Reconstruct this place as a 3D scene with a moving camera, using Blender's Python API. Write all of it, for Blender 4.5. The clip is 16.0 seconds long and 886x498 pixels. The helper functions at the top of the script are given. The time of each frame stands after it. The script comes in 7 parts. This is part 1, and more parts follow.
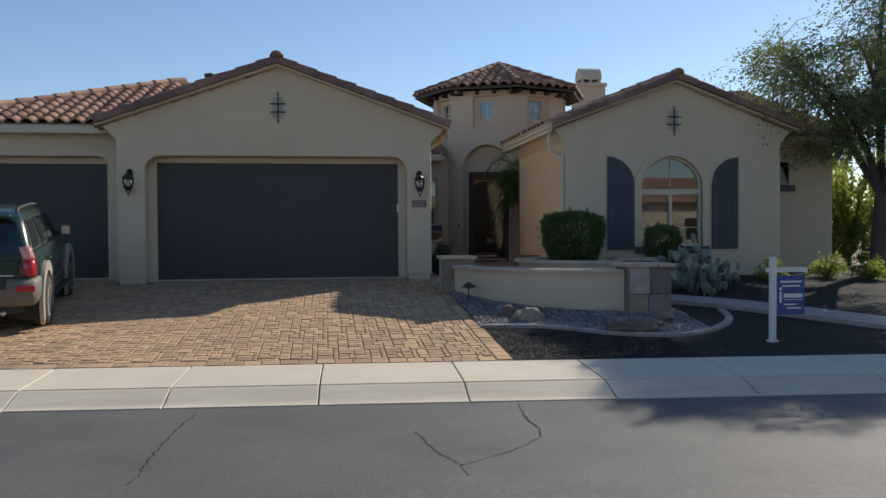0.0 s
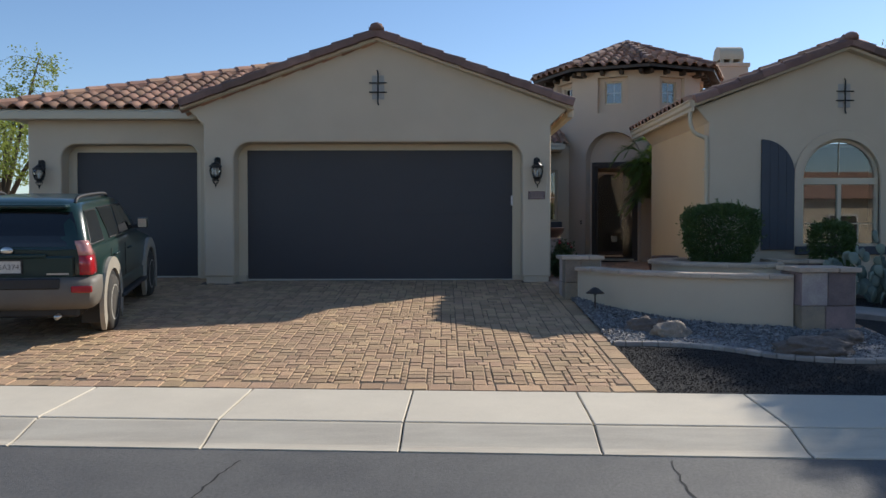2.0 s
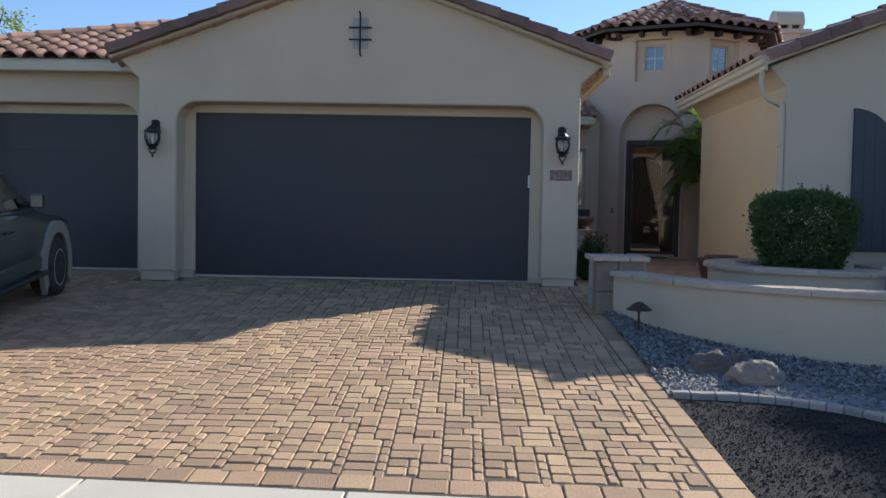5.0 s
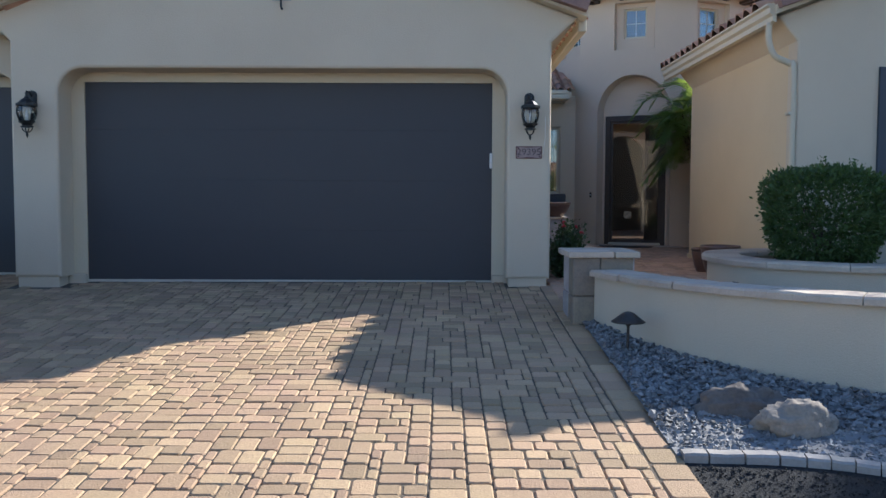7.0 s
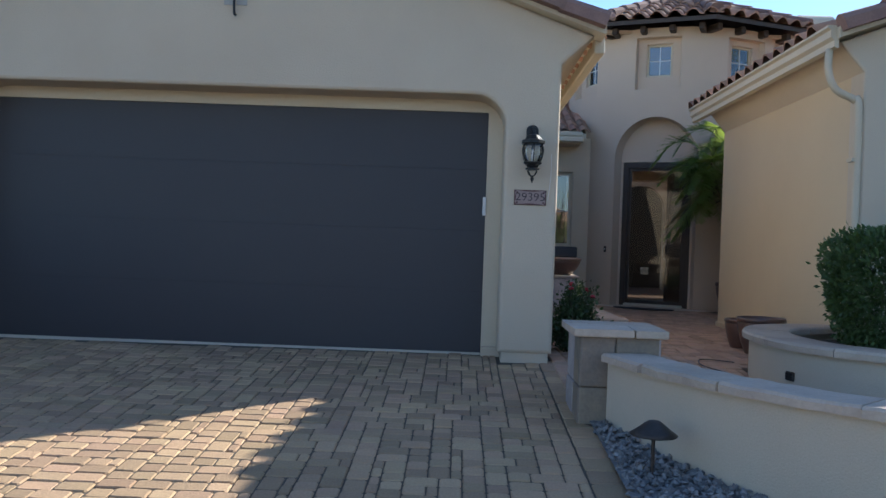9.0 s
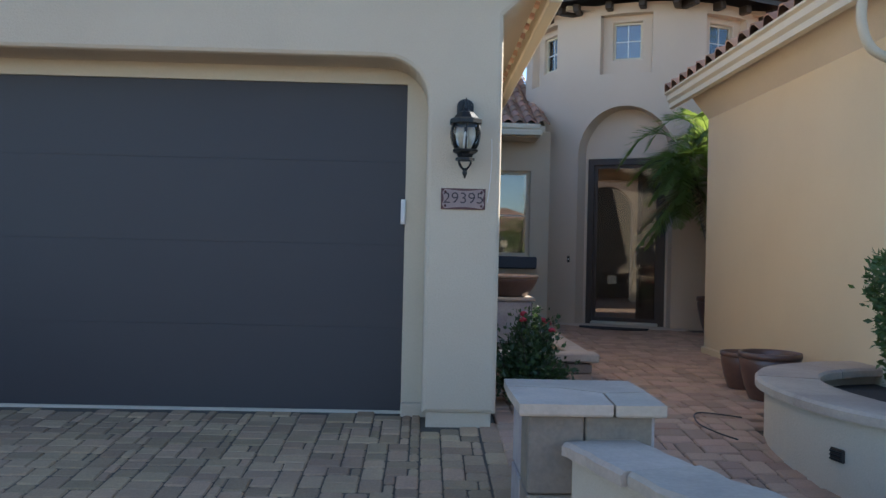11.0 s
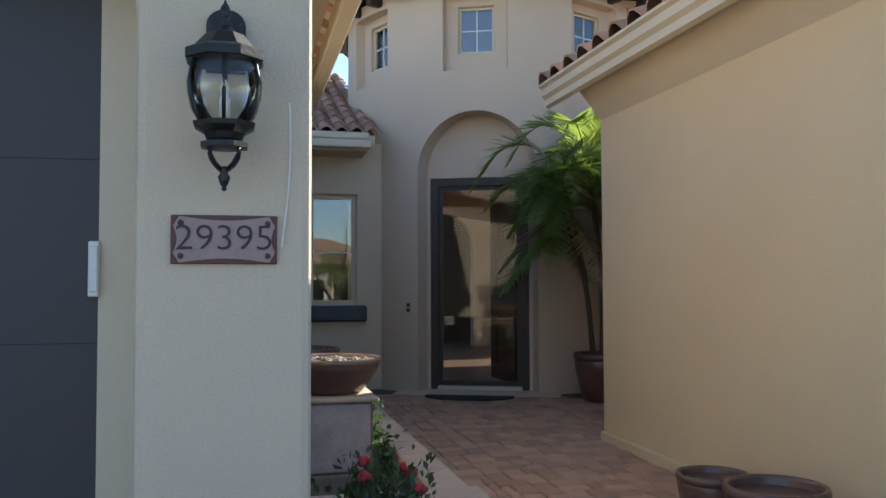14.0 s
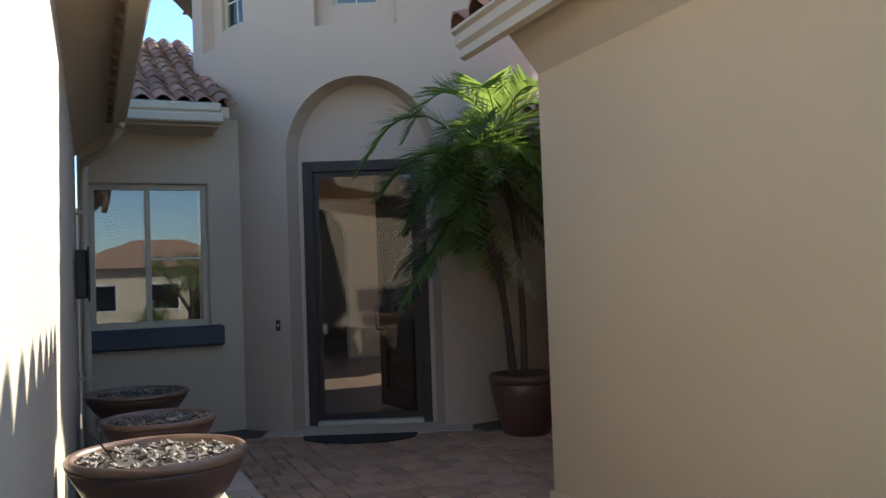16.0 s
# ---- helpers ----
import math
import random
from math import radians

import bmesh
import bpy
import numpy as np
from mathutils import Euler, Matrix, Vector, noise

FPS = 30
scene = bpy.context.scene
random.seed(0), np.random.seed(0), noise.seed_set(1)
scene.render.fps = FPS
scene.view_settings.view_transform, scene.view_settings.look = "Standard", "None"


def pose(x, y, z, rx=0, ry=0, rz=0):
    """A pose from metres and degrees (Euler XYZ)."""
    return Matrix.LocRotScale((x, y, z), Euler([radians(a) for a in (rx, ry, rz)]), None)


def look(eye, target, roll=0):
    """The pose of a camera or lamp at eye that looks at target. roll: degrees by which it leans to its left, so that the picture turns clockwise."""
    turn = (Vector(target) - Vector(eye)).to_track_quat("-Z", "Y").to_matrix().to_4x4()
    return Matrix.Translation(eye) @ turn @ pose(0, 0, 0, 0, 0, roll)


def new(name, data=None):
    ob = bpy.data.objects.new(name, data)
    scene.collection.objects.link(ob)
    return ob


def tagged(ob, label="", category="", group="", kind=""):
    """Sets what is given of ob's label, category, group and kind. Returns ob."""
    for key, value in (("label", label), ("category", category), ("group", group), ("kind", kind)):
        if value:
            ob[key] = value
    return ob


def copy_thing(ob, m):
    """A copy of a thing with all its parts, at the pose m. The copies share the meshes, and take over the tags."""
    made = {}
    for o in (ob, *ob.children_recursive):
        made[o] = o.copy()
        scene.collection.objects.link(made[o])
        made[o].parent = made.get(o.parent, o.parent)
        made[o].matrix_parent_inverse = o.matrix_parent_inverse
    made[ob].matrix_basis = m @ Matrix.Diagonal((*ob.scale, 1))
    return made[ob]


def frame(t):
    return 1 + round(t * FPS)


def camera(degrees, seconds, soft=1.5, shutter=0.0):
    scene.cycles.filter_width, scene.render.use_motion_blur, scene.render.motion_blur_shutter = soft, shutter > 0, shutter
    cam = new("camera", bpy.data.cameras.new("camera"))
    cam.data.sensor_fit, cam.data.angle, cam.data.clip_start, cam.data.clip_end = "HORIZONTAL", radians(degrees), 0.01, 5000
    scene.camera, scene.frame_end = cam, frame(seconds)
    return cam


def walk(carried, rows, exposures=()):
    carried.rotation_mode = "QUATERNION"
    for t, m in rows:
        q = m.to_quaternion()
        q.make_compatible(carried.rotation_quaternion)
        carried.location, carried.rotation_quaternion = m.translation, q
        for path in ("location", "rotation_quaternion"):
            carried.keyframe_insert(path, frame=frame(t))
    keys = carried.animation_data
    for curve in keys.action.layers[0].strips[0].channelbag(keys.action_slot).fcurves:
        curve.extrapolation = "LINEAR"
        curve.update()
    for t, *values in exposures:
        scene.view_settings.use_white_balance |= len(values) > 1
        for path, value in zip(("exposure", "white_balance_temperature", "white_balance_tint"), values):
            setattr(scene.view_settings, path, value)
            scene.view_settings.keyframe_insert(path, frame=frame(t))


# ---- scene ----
cam = camera(55.5, 16.0)
METRES, EYE, TILT, LEAN, TURN = 16.06, 1.65, 0.0, 0.0, -7.9
ROWS = [
    (0.0, 0.0, 0.0, 0.0, -0.01, -1.27, 0.32),
    (0.5, 0.0044, 0.0252, -0.0002, 1.53, -1.23, -0.01),
    (1.0, 0.0035, 0.057, -0.0054, 5.29, -1.39, 0.18),
    (1.5, 0.0013, 0.0922, -0.0051, 5.52, -1.12, 0.28),
    (2.0, -0.0027, 0.1268, -0.0034, 7.99, -1.34, 0.04),
    (2.5, -0.0074, 0.1601, -0.0021, 8.24, -1.43, 0.22),
    (3.0, -0.0065, 0.1923, -0.001, 8.39, -1.67, 0.04),
    (3.5, -0.0074, 0.224, -0.0014, 8.6, -1.66, -1.32),
    (6.0, -0.0084, 0.3835, -0.0, 9.8, -2.92, -0.78),
    (6.5, -0.0077, 0.4146, -0.0004, 7.13, -2.98, -0.29),
    (7.0, -0.0058, 0.4443, -0.0008, 8.03, -3.25, -0.2),
    (7.5, -0.0063, 0.4715, -0.0011, 8.35, -2.45, -0.61),
    (8.0, -0.0045, 0.4995, -0.0016, 8.64, -1.55, -0.52),
    (8.5, -0.0022, 0.5256, -0.0013, 9.14, -0.13, -0.84),
    (9.0, -0.0024, 0.5546, 0.0036, 8.98, -0.16, -2.1),
    (11.5, 0.0025, 0.7178, 0.0117, 4.67, 0.61, -0.31),
    (12.0, 0.0012, 0.7492, 0.0137, 1.4, 1.83, 0.69),
    (12.5, 0.0022, 0.7803, 0.0168, -0.18, 1.17, 0.63),
    (13.0, -0.0014, 0.8124, 0.02, -2.33, 1.02, 0.26),
    (13.5, -0.0013, 0.8441, 0.0214, -3.94, 0.81, 0.0),
    (14.0, -0.0049, 0.8729, 0.0247, -5.48, 2.36, 0.19),
    (14.5, -0.0122, 0.9023, 0.0283, -7.94, 3.18, 1.01),
    (15.0, -0.0131, 0.9343, 0.0286, -12.19, 2.56, 2.09),
    (15.5, -0.011, 0.963, 0.0297, -14.22, 2.23, 1.75),
    (16.0, -0.0024, 0.9933, 0.0321, -14.74, 1.88, 2.06),
]
walk(cam, [(t, pose(0, 0, EYE, TILT, LEAN, TURN) @ pose(METRES * x, METRES * y, METRES * z, 90 + pitch, roll, yaw)) for t, x, y, z, yaw, pitch, roll in ROWS],
     [(0.0, 0.12, 6150, 11), (2.0, 0.24, 5900, 11), (3.5, 0.4, 5800, 11), (6.0, 0.74, 5450, 10), (7.0, 1.0, 5400, 10), (8.0, 1.02, 5400, 10), (9.0, 0.95, 5500, 9), (11.5, 1.48, 5750, 9), (12.5, 1.65, 5950, 8), (13.5, 1.62, 5850, 7), (14.5, 1.16, 5750, 7), (15.0, 1.13, 5700, 7), (16.0, 1.30, 5600, 7)])


# ---- world, sun, exposure ----
SUN_AZ, SUN_EL = 52.3, 31.9
SUN_DIR = Vector((math.sin(radians(SUN_AZ)) * math.cos(radians(SUN_EL)), math.cos(radians(SUN_AZ)) * math.cos(radians(SUN_EL)), math.sin(radians(SUN_EL))))
world = bpy.data.worlds.new("sky")
scene.world = world
world.use_nodes = True
wn = world.node_tree
sky = wn.nodes.new("ShaderNodeTexSky")
sky.sky_type = "NISHITA"
sky.sun_disc = False
sky.sun_elevation, sky.sun_rotation = radians(SUN_EL), radians(SUN_AZ)
sky.altitude, sky.air_density, sky.dust_density, sky.ozone_density = 400, 1.0, 0.25, 2.2
wn.links.new(sky.outputs[0], wn.nodes["Background"].inputs[0])
wn.nodes["Background"].inputs[1].default_value = 0.11
sun = new("sun", bpy.data.lights.new("sun", "SUN"))
sun.data.energy, sun.data.angle, sun.data.color = 5.0, radians(0.55), (1.0, 0.89, 0.72)
sun.matrix_world = look(SUN_DIR * 60, (0, 0, 0))

# ---- materials ----


def mat(name, base, rough=0.8, other=None, scale=1.5, amount=0.6, grain=60.0, grain_amount=0.25, bump=0.2, bump_scale=None, depth=0.01, metal=0.0, vary=0.0, gloss=0.5, coat=0.0, stretch=None, trans=0.0):
    """A surface of two colours mixed by a broad noise, with fine grain, relief and piece-to-piece variation."""
    m = bpy.data.materials.new(name)
    m.use_nodes = True
    n, l = m.node_tree.nodes, m.node_tree.links
    b = n["Principled BSDF"]
    b.inputs["Roughness"].default_value, b.inputs["Metallic"].default_value = rough, metal
    b.inputs["Specular IOR Level"].default_value = gloss
    b.inputs["Coat Weight"].default_value = coat
    b.inputs["Coat Roughness"].default_value = 0.08
    b.inputs["Transmission Weight"].default_value = trans
    co = n.new("ShaderNodeTexCoord").outputs["Object"]
    if stretch:
        mp = n.new("ShaderNodeMapping")
        mp.inputs["Scale"].default_value = stretch
        l.new(co, mp.inputs[0])
        co = mp.outputs[0]
    broad = n.new("ShaderNodeTexNoise")
    broad.inputs["Scale"].default_value, broad.inputs["Detail"].default_value, broad.inputs["Roughness"].default_value = scale, 6, 0.6
    fine = n.new("ShaderNodeTexNoise")
    fine.inputs["Scale"].default_value, fine.inputs["Detail"].default_value = grain, 4
    l.new(co, broad.inputs["Vector"])
    l.new(co, fine.inputs["Vector"])
    ramp = n.new("ShaderNodeMapRange")
    ramp.inputs[1].default_value, ramp.inputs[2].default_value = 0.35, 0.65
    ramp.inputs[4].default_value = amount
    l.new(broad.outputs[0], ramp.inputs[0])
    mix = n.new("ShaderNodeMix")
    mix.data_type = "RGBA"
    other = other or tuple(c * 0.75 for c in base)
    mix.inputs[6].default_value, mix.inputs[7].default_value = (*base, 1), (*other, 1)
    l.new(ramp.outputs[0], mix.inputs[0])
    hsv = n.new("ShaderNodeHueSaturation")
    l.new(mix.outputs[2], hsv.inputs["Color"])
    val = n.new("ShaderNodeMapRange")
    val.inputs[3].default_value, val.inputs[4].default_value = 1 - grain_amount, 1 + grain_amount
    l.new(fine.outputs[0], val.inputs[0])
    out = val.outputs[0]
    if vary:
        info, geo = n.new("ShaderNodeObjectInfo"), n.new("ShaderNodeNewGeometry")
        add = n.new("ShaderNodeMath")
        l.new(info.outputs["Random"], add.inputs[0])
        l.new(geo.outputs["Random Per Island"], add.inputs[1])
        fr = n.new("ShaderNodeMath")
        fr.operation = "FRACT"
        l.new(add.outputs[0], fr.inputs[0])
        vr = n.new("ShaderNodeMapRange")
        vr.inputs[3].default_value, vr.inputs[4].default_value = 1 - vary, 1 + vary
        l.new(fr.outputs[0], vr.inputs[0])
        mul = n.new("ShaderNodeMath")
        mul.operation = "MULTIPLY"
        l.new(vr.outputs[0], mul.inputs[0])
        l.new(out, mul.inputs[1])
        out = mul.outputs[0]
        hue = n.new("ShaderNodeMapRange")
        hue.inputs[3].default_value, hue.inputs[4].default_value = 0.5 - vary * 0.03, 0.5 + vary * 0.03
        fr2 = n.new("ShaderNodeMath")
        fr2.operation = "MULTIPLY_ADD"
        fr2.inputs[1].default_value = 7.31
        l.new(fr.outputs[0], fr2.inputs[0])
        fr3 = n.new("ShaderNodeMath")
        fr3.operation = "FRACT"
        l.new(fr2.outputs[0], fr3.inputs[0])
        l.new(fr3.outputs[0], hue.inputs[0])
        l.new(hue.outputs[0], hsv.inputs["Hue"])
    l.new(out, hsv.inputs["Value"])
    l.new(hsv.outputs[0], b.inputs["Base Color"])
    if bump:
        bn = n.new("ShaderNodeBump")
        bn.inputs["Strength"].default_value, bn.inputs["Distance"].default_value = bump, depth
        src = fine
        if bump_scale:
            src = n.new("ShaderNodeTexNoise")
            src.inputs["Scale"].default_value, src.inputs["Detail"].default_value = bump_scale, 5
            l.new(co, src.inputs["Vector"])
        l.new(src.outputs[0], bn.inputs["Height"])
        l.new(bn.outputs[0], b.inputs["Normal"])
    return m


def translucent(m, share, tint):
    """Lets light through thin leaves."""
    n, l = m.node_tree.nodes, m.node_tree.links
    b, tr, mx = n["Principled BSDF"], n.new("ShaderNodeBsdfTranslucent"), n.new("ShaderNodeMixShader")
    tr.inputs[0].default_value = (*tint, 1)
    mx.inputs[0].default_value = share
    l.new(b.outputs[0], mx.inputs[1])
    l.new(tr.outputs[0], mx.inputs[2])
    l.new(mx.outputs[0], n["Material Output"].inputs[0])


def pane(name, tint, rough=0.02, mixin=0.0):
    """Window glass: sees through and mirrors by its angle."""
    m = bpy.data.materials.new(name)
    m.use_nodes = True
    n, l = m.node_tree.nodes, m.node_tree.links
    n.remove(n["Principled BSDF"])
    tr, gl, fr, mx = n.new("ShaderNodeBsdfTransparent"), n.new("ShaderNodeBsdfGlossy"), n.new("ShaderNodeFresnel"), n.new("ShaderNodeMixShader")
    tr.inputs[0].default_value = (*tint, 1)
    gl.inputs[1].default_value = rough
    fr.inputs[0].default_value = 1.52
    add = n.new("ShaderNodeMath")
    add.inputs[1].default_value = mixin
    add.use_clamp = True
    l.new(fr.outputs[0], add.inputs[0])
    l.new(add.outputs[0], mx.inputs[0])
    l.new(tr.outputs[0], mx.inputs[1])
    l.new(gl.outputs[0], mx.inputs[2])
    l.new(mx.outputs[0], n["Material Output"].inputs[0])
    return m


M = {}
M["stucco"] = mat("stucco", (0.60, 0.50, 0.365), 0.92, (0.535, 0.44, 0.32), 0.7, 0.8, 140, 0.12, 0.4, 95, 0.010)
# stucco yellowed to carry sunlight bounced off the garage side wall
M["stucco_bounce"] = mat("stucco_bounce", (0.66, 0.52, 0.325), 0.92, (0.60, 0.465, 0.29), 0.5, 0.8, 140, 0.08, 0.35, 95, 0.008)
M["stucco_pink"] = mat("stucco_pink", (0.60, 0.472, 0.355), 0.92, (0.54, 0.43, 0.32), 0.6, 0.7, 140, 0.10, 0.4, 95, 0.010)
M["trim"] = mat("trim_paint", (0.58, 0.50, 0.36), 0.55, (0.52, 0.44, 0.31), 1.0, 0.5, 80, 0.06, 0.05)
M["garage_door"] = mat("garage_door_paint", (0.045, 0.043, 0.045), 0.55, (0.038, 0.036, 0.04), 0.8, 0.6, 200, 0.10, 0.10, 240, 0.002)
M["tile"] = mat("clay_tile", (0.44, 0.25, 0.16), 0.8, (0.30, 0.17, 0.12), 3.0, 0.7, 60, 0.2, 0.3, 40, 0.006, vary=0.28)
M["cap_tile"] = mat("cap_tile", (0.23, 0.14, 0.11), 0.85, (0.15, 0.09, 0.075), 4.0, 0.7, 60, 0.2, 0.3, 40, 0.006, vary=0.25)
M["wood_dark"] = mat("dark_stained_wood", (0.05, 0.032, 0.022), 0.55, (0.03, 0.02, 0.014), 3, 0.7, 40, 0.2, 0.15, stretch=(8, 8, 1))
M["iron"] = mat("black_iron", (0.016, 0.017, 0.018), 0.42, (0.03, 0.03, 0.03), 8, 0.6, 90, 0.2, 0.1, metal=0.4)
M["paver"] = mat("paver", (0.455, 0.303, 0.166), 0.9, (0.362, 0.236, 0.145), 1.6, 0.8, 70, 0.25, 0.7, 90, 0.008, vary=0.24)
M["paver_warm"] = mat("paver_courtyard", (0.44, 0.275, 0.175), 0.9, (0.35, 0.225, 0.155), 1.2, 0.6, 70, 0.22, 0.45, 90, 0.006, vary=0.2)
M["sand"] = mat("joint_sand", (0.125, 0.095, 0.065), 0.98, None, 4, 0.6, 120, 0.3, 0.4)
M["concrete"] = mat("concrete", (0.60, 0.535, 0.42), 0.9, (0.51, 0.455, 0.36), 1.1, 0.8, 90, 0.12, 0.3, 120, 0.004)
M["gutter"] = mat("gutter_concrete", (0.58, 0.515, 0.40), 0.9, (0.46, 0.40, 0.31), 2.2, 0.8, 90, 0.15, 0.3, 120, 0.004, stretch=(0.6, 3, 1))
M["asphalt"] = mat("asphalt", (0.112, 0.108, 0.100), 0.7, (0.078, 0.076, 0.073), 0.9, 0.9, 42, 0.6, 0.6, 260, 0.006)
M["crack"] = mat("crack", (0.022, 0.021, 0.020), 0.95, bump=0.0)
M["dirt"] = mat("dark_granite_soil", (0.019, 0.017, 0.016), 0.97, (0.011, 0.010, 0.010), 1.5, 0.8, 90, 0.5, 0.8, 110, 0.02)
M["earth"] = mat("desert_earth", (0.26, 0.20, 0.14), 0.97, (0.19, 0.15, 0.11), 0.3, 0.8, 30, 0.3, 0.5)
M["gravel"] = mat("gravel", (0.25, 0.235, 0.22), 0.85, (0.15, 0.145, 0.145), 9, 0.7, 60, 0.2, 0.3, vary=0.5)
M["gravel_dark"] = mat("gravel_dark", (0.027, 0.024, 0.022), 0.92, (0.016, 0.015, 0.014), 9, 0.7, 60, 0.2, 0.3, vary=0.4)
M["boulder"] = mat("boulder", (0.36, 0.30, 0.235), 0.92, (0.22, 0.17, 0.13), 4, 0.8, 50, 0.3, 0.7, 18, 0.03)
M["boulder_red"] = mat("boulder_red", (0.18, 0.145, 0.118), 0.92, (0.11, 0.088, 0.075), 4, 0.8, 50, 0.3, 0.7, 18, 0.03)
M["flag"] = mat("flagstone", (0.54, 0.43, 0.32), 0.8, (0.40, 0.31, 0.235), 2.5, 0.8, 50, 0.15, 0.4, 24, 0.01, vary=0.15)
M["edging"] = mat("edging_concrete", (0.36, 0.32, 0.28), 0.85, (0.27, 0.24, 0.21), 4, 0.8, 60, 0.2, 0.4, 40, 0.006, vary=0.15)
M["slate_a"] = mat("slate_light", (0.44, 0.38, 0.33), 0.75, (0.32, 0.26, 0.25), 5, 0.9, 50, 0.2, 0.5, 20, 0.012, vary=0.2)
M["slate_b"] = mat("slate_ochre", (0.33, 0.25, 0.17), 0.75, (0.22, 0.18, 0.14), 5, 0.9, 50, 0.2, 0.5, 20, 0.012, vary=0.2)
M["slate_c"] = mat("slate_plum", (0.25, 0.18, 0.165), 0.75, (0.17, 0.13, 0.125), 5, 0.9, 50, 0.2, 0.5, 20, 0.012, vary=0.2)
M["vent"] = mat("vent_metal", (0.40, 0.38, 0.34), 0.6, (0.33, 0.31, 0.28), 6, 0.7, 60, 0.1, 0.1)
M["shutter"] = mat("shutter_paint", (0.052, 0.06, 0.075), 0.6, (0.042, 0.048, 0.06), 2, 0.6, 60, 0.1, 0.1)
M["white"] = mat("white_vinyl", (0.72, 0.70, 0.66), 0.45, (0.66, 0.64, 0.6), 2, 0.5, 60, 0.05, 0.03)
M["glass"] = pane("window_glass", (0.75, 0.78, 0.78), 0.01, 0.08)
M["lamp_glass"] = pane("lantern_glass", (0.93, 0.94, 0.93), 0.06, 0.02)
M["screen"] = pane("insect_screen", (0.40, 0.41, 0.42), 0.5, 0.0)
M["door_glass"] = pane("door_glass", (0.7, 0.7, 0.68), 0.01, 0.0)
# dark base colour stands in for the shade of unlit rooms
M["room"] = mat("room_shade_colour", (0.10, 0.085, 0.07), 0.9)
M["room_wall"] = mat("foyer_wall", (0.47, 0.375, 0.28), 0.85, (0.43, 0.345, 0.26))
M["room_floor"] = mat("foyer_floor", (0.20, 0.125, 0.085), 0.35, (0.15, 0.095, 0.065))
M["leaf"] = mat("hedge_leaf", (0.07, 0.115, 0.032), 0.5, (0.045, 0.08, 0.022), 3, 0.8, 30, 0.2, 0.0, vary=0.4)
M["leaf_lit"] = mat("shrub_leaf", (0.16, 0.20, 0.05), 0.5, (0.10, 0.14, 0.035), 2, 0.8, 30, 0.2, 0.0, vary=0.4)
M["leaf_tree"] = mat("tree_leaf", (0.17, 0.20, 0.095), 0.55, (0.11, 0.135, 0.06), 1, 0.8, 30, 0.2, 0.0, vary=0.4)
M["leaf_rose"] = mat("rose_leaf", (0.05, 0.085, 0.03), 0.4, (0.035, 0.06, 0.024), 3, 0.8, 30, 0.2, 0.0, vary=0.4)
M["pad"] = mat("succulent", (0.20, 0.235, 0.19), 0.7, (0.15, 0.185, 0.14), 4, 0.8, 40, 0.1, 0.2, vary=0.2)
M["frond"] = mat("palm_leaf", (0.10, 0.16, 0.045), 0.32, (0.06, 0.10, 0.035), 2, 0.8, 30, 0.15, 0.0, vary=0.35)
M["frond_dry"] = mat("dry_palm_leaf", (0.30, 0.23, 0.13), 0.8, (0.22, 0.17, 0.10), 2, 0.8, 30, 0.15, 0.0, vary=0.3)
M["petal"] = mat("rose_petal", (0.40, 0.022, 0.04), 0.6, (0.30, 0.014, 0.025), 5, 0.8, 30, 0.1, 0.0, vary=0.2)
M["bark"] = mat("bark", (0.10, 0.078, 0.058), 0.95, (0.06, 0.045, 0.035), 4, 0.8, 30, 0.35, 0.8, 20, 0.02, stretch=(3, 3, 0.7))
M["soil"] = mat("potting_soil", (0.06, 0.045, 0.033), 0.98, None, 6, 0.8, 80, 0.4, 0.7)
M["glaze"] = mat("brown_glaze", (0.135, 0.072, 0.052), 0.38, (0.085, 0.046, 0.036), 3, 0.8, 30, 0.2, 0.08, coat=0.15)
M["glaze_rim"] = mat("worn_rim_glaze", (0.26, 0.16, 0.10), 0.3, (0.14, 0.075, 0.045), 6, 0.8, 30, 0.2, 0.08, coat=0.3)
M["pebble"] = mat("pot_pebble", (0.27, 0.225, 0.175), 0.8, (0.12, 0.095, 0.07), 14, 0.8, 60, 0.2, 0.2, vary=0.5)
M["plaque"] = mat("plaque_face", (0.33, 0.235, 0.205), 0.6, (0.28, 0.20, 0.175), 8, 0.6, 80, 0.1, 0.1)
M["plaque_rim"] = mat("plaque_border", (0.10, 0.036, 0.033), 0.55, (0.08, 0.028, 0.026), 8, 0.6, 80, 0.1, 0.1)
M["ink"] = mat("numeral_paint", (0.035, 0.025, 0.028), 0.6, bump=0.0)
M["mat_rubber"] = mat("doormat_fibre", (0.028, 0.024, 0.022), 0.98, None, 10, 0.5, 200, 0.5, 0.6, 300, 0.006)
M["bronze"] = mat("dark_bronze", (0.05, 0.042, 0.035), 0.5, (0.08, 0.062, 0.05), 9, 0.7, 80, 0.2, 0.1, metal=0.5)
M["steel"] = mat("brushed_steel", (0.62, 0.61, 0.58), 0.3, (0.5, 0.49, 0.46), 9, 0.6, 80, 0.1, 0.05, metal=1.0)
M["car_paint"] = mat("green_car_paint", (0.008, 0.030, 0.024), 0.28, (0.008, 0.026, 0.022), 3, 0.5, 300, 0.05, 0.0, coat=0.5)
M["cladding"] = mat("silver_cladding", (0.42, 0.38, 0.31), 0.5, (0.34, 0.305, 0.245), 3, 0.6, 120, 0.08, 0.05, metal=0.2)
M["bumper"] = mat("bumper_plastic", (0.15, 0.135, 0.11), 0.6, (0.115, 0.10, 0.085), 3, 0.6, 120, 0.08, 0.05)
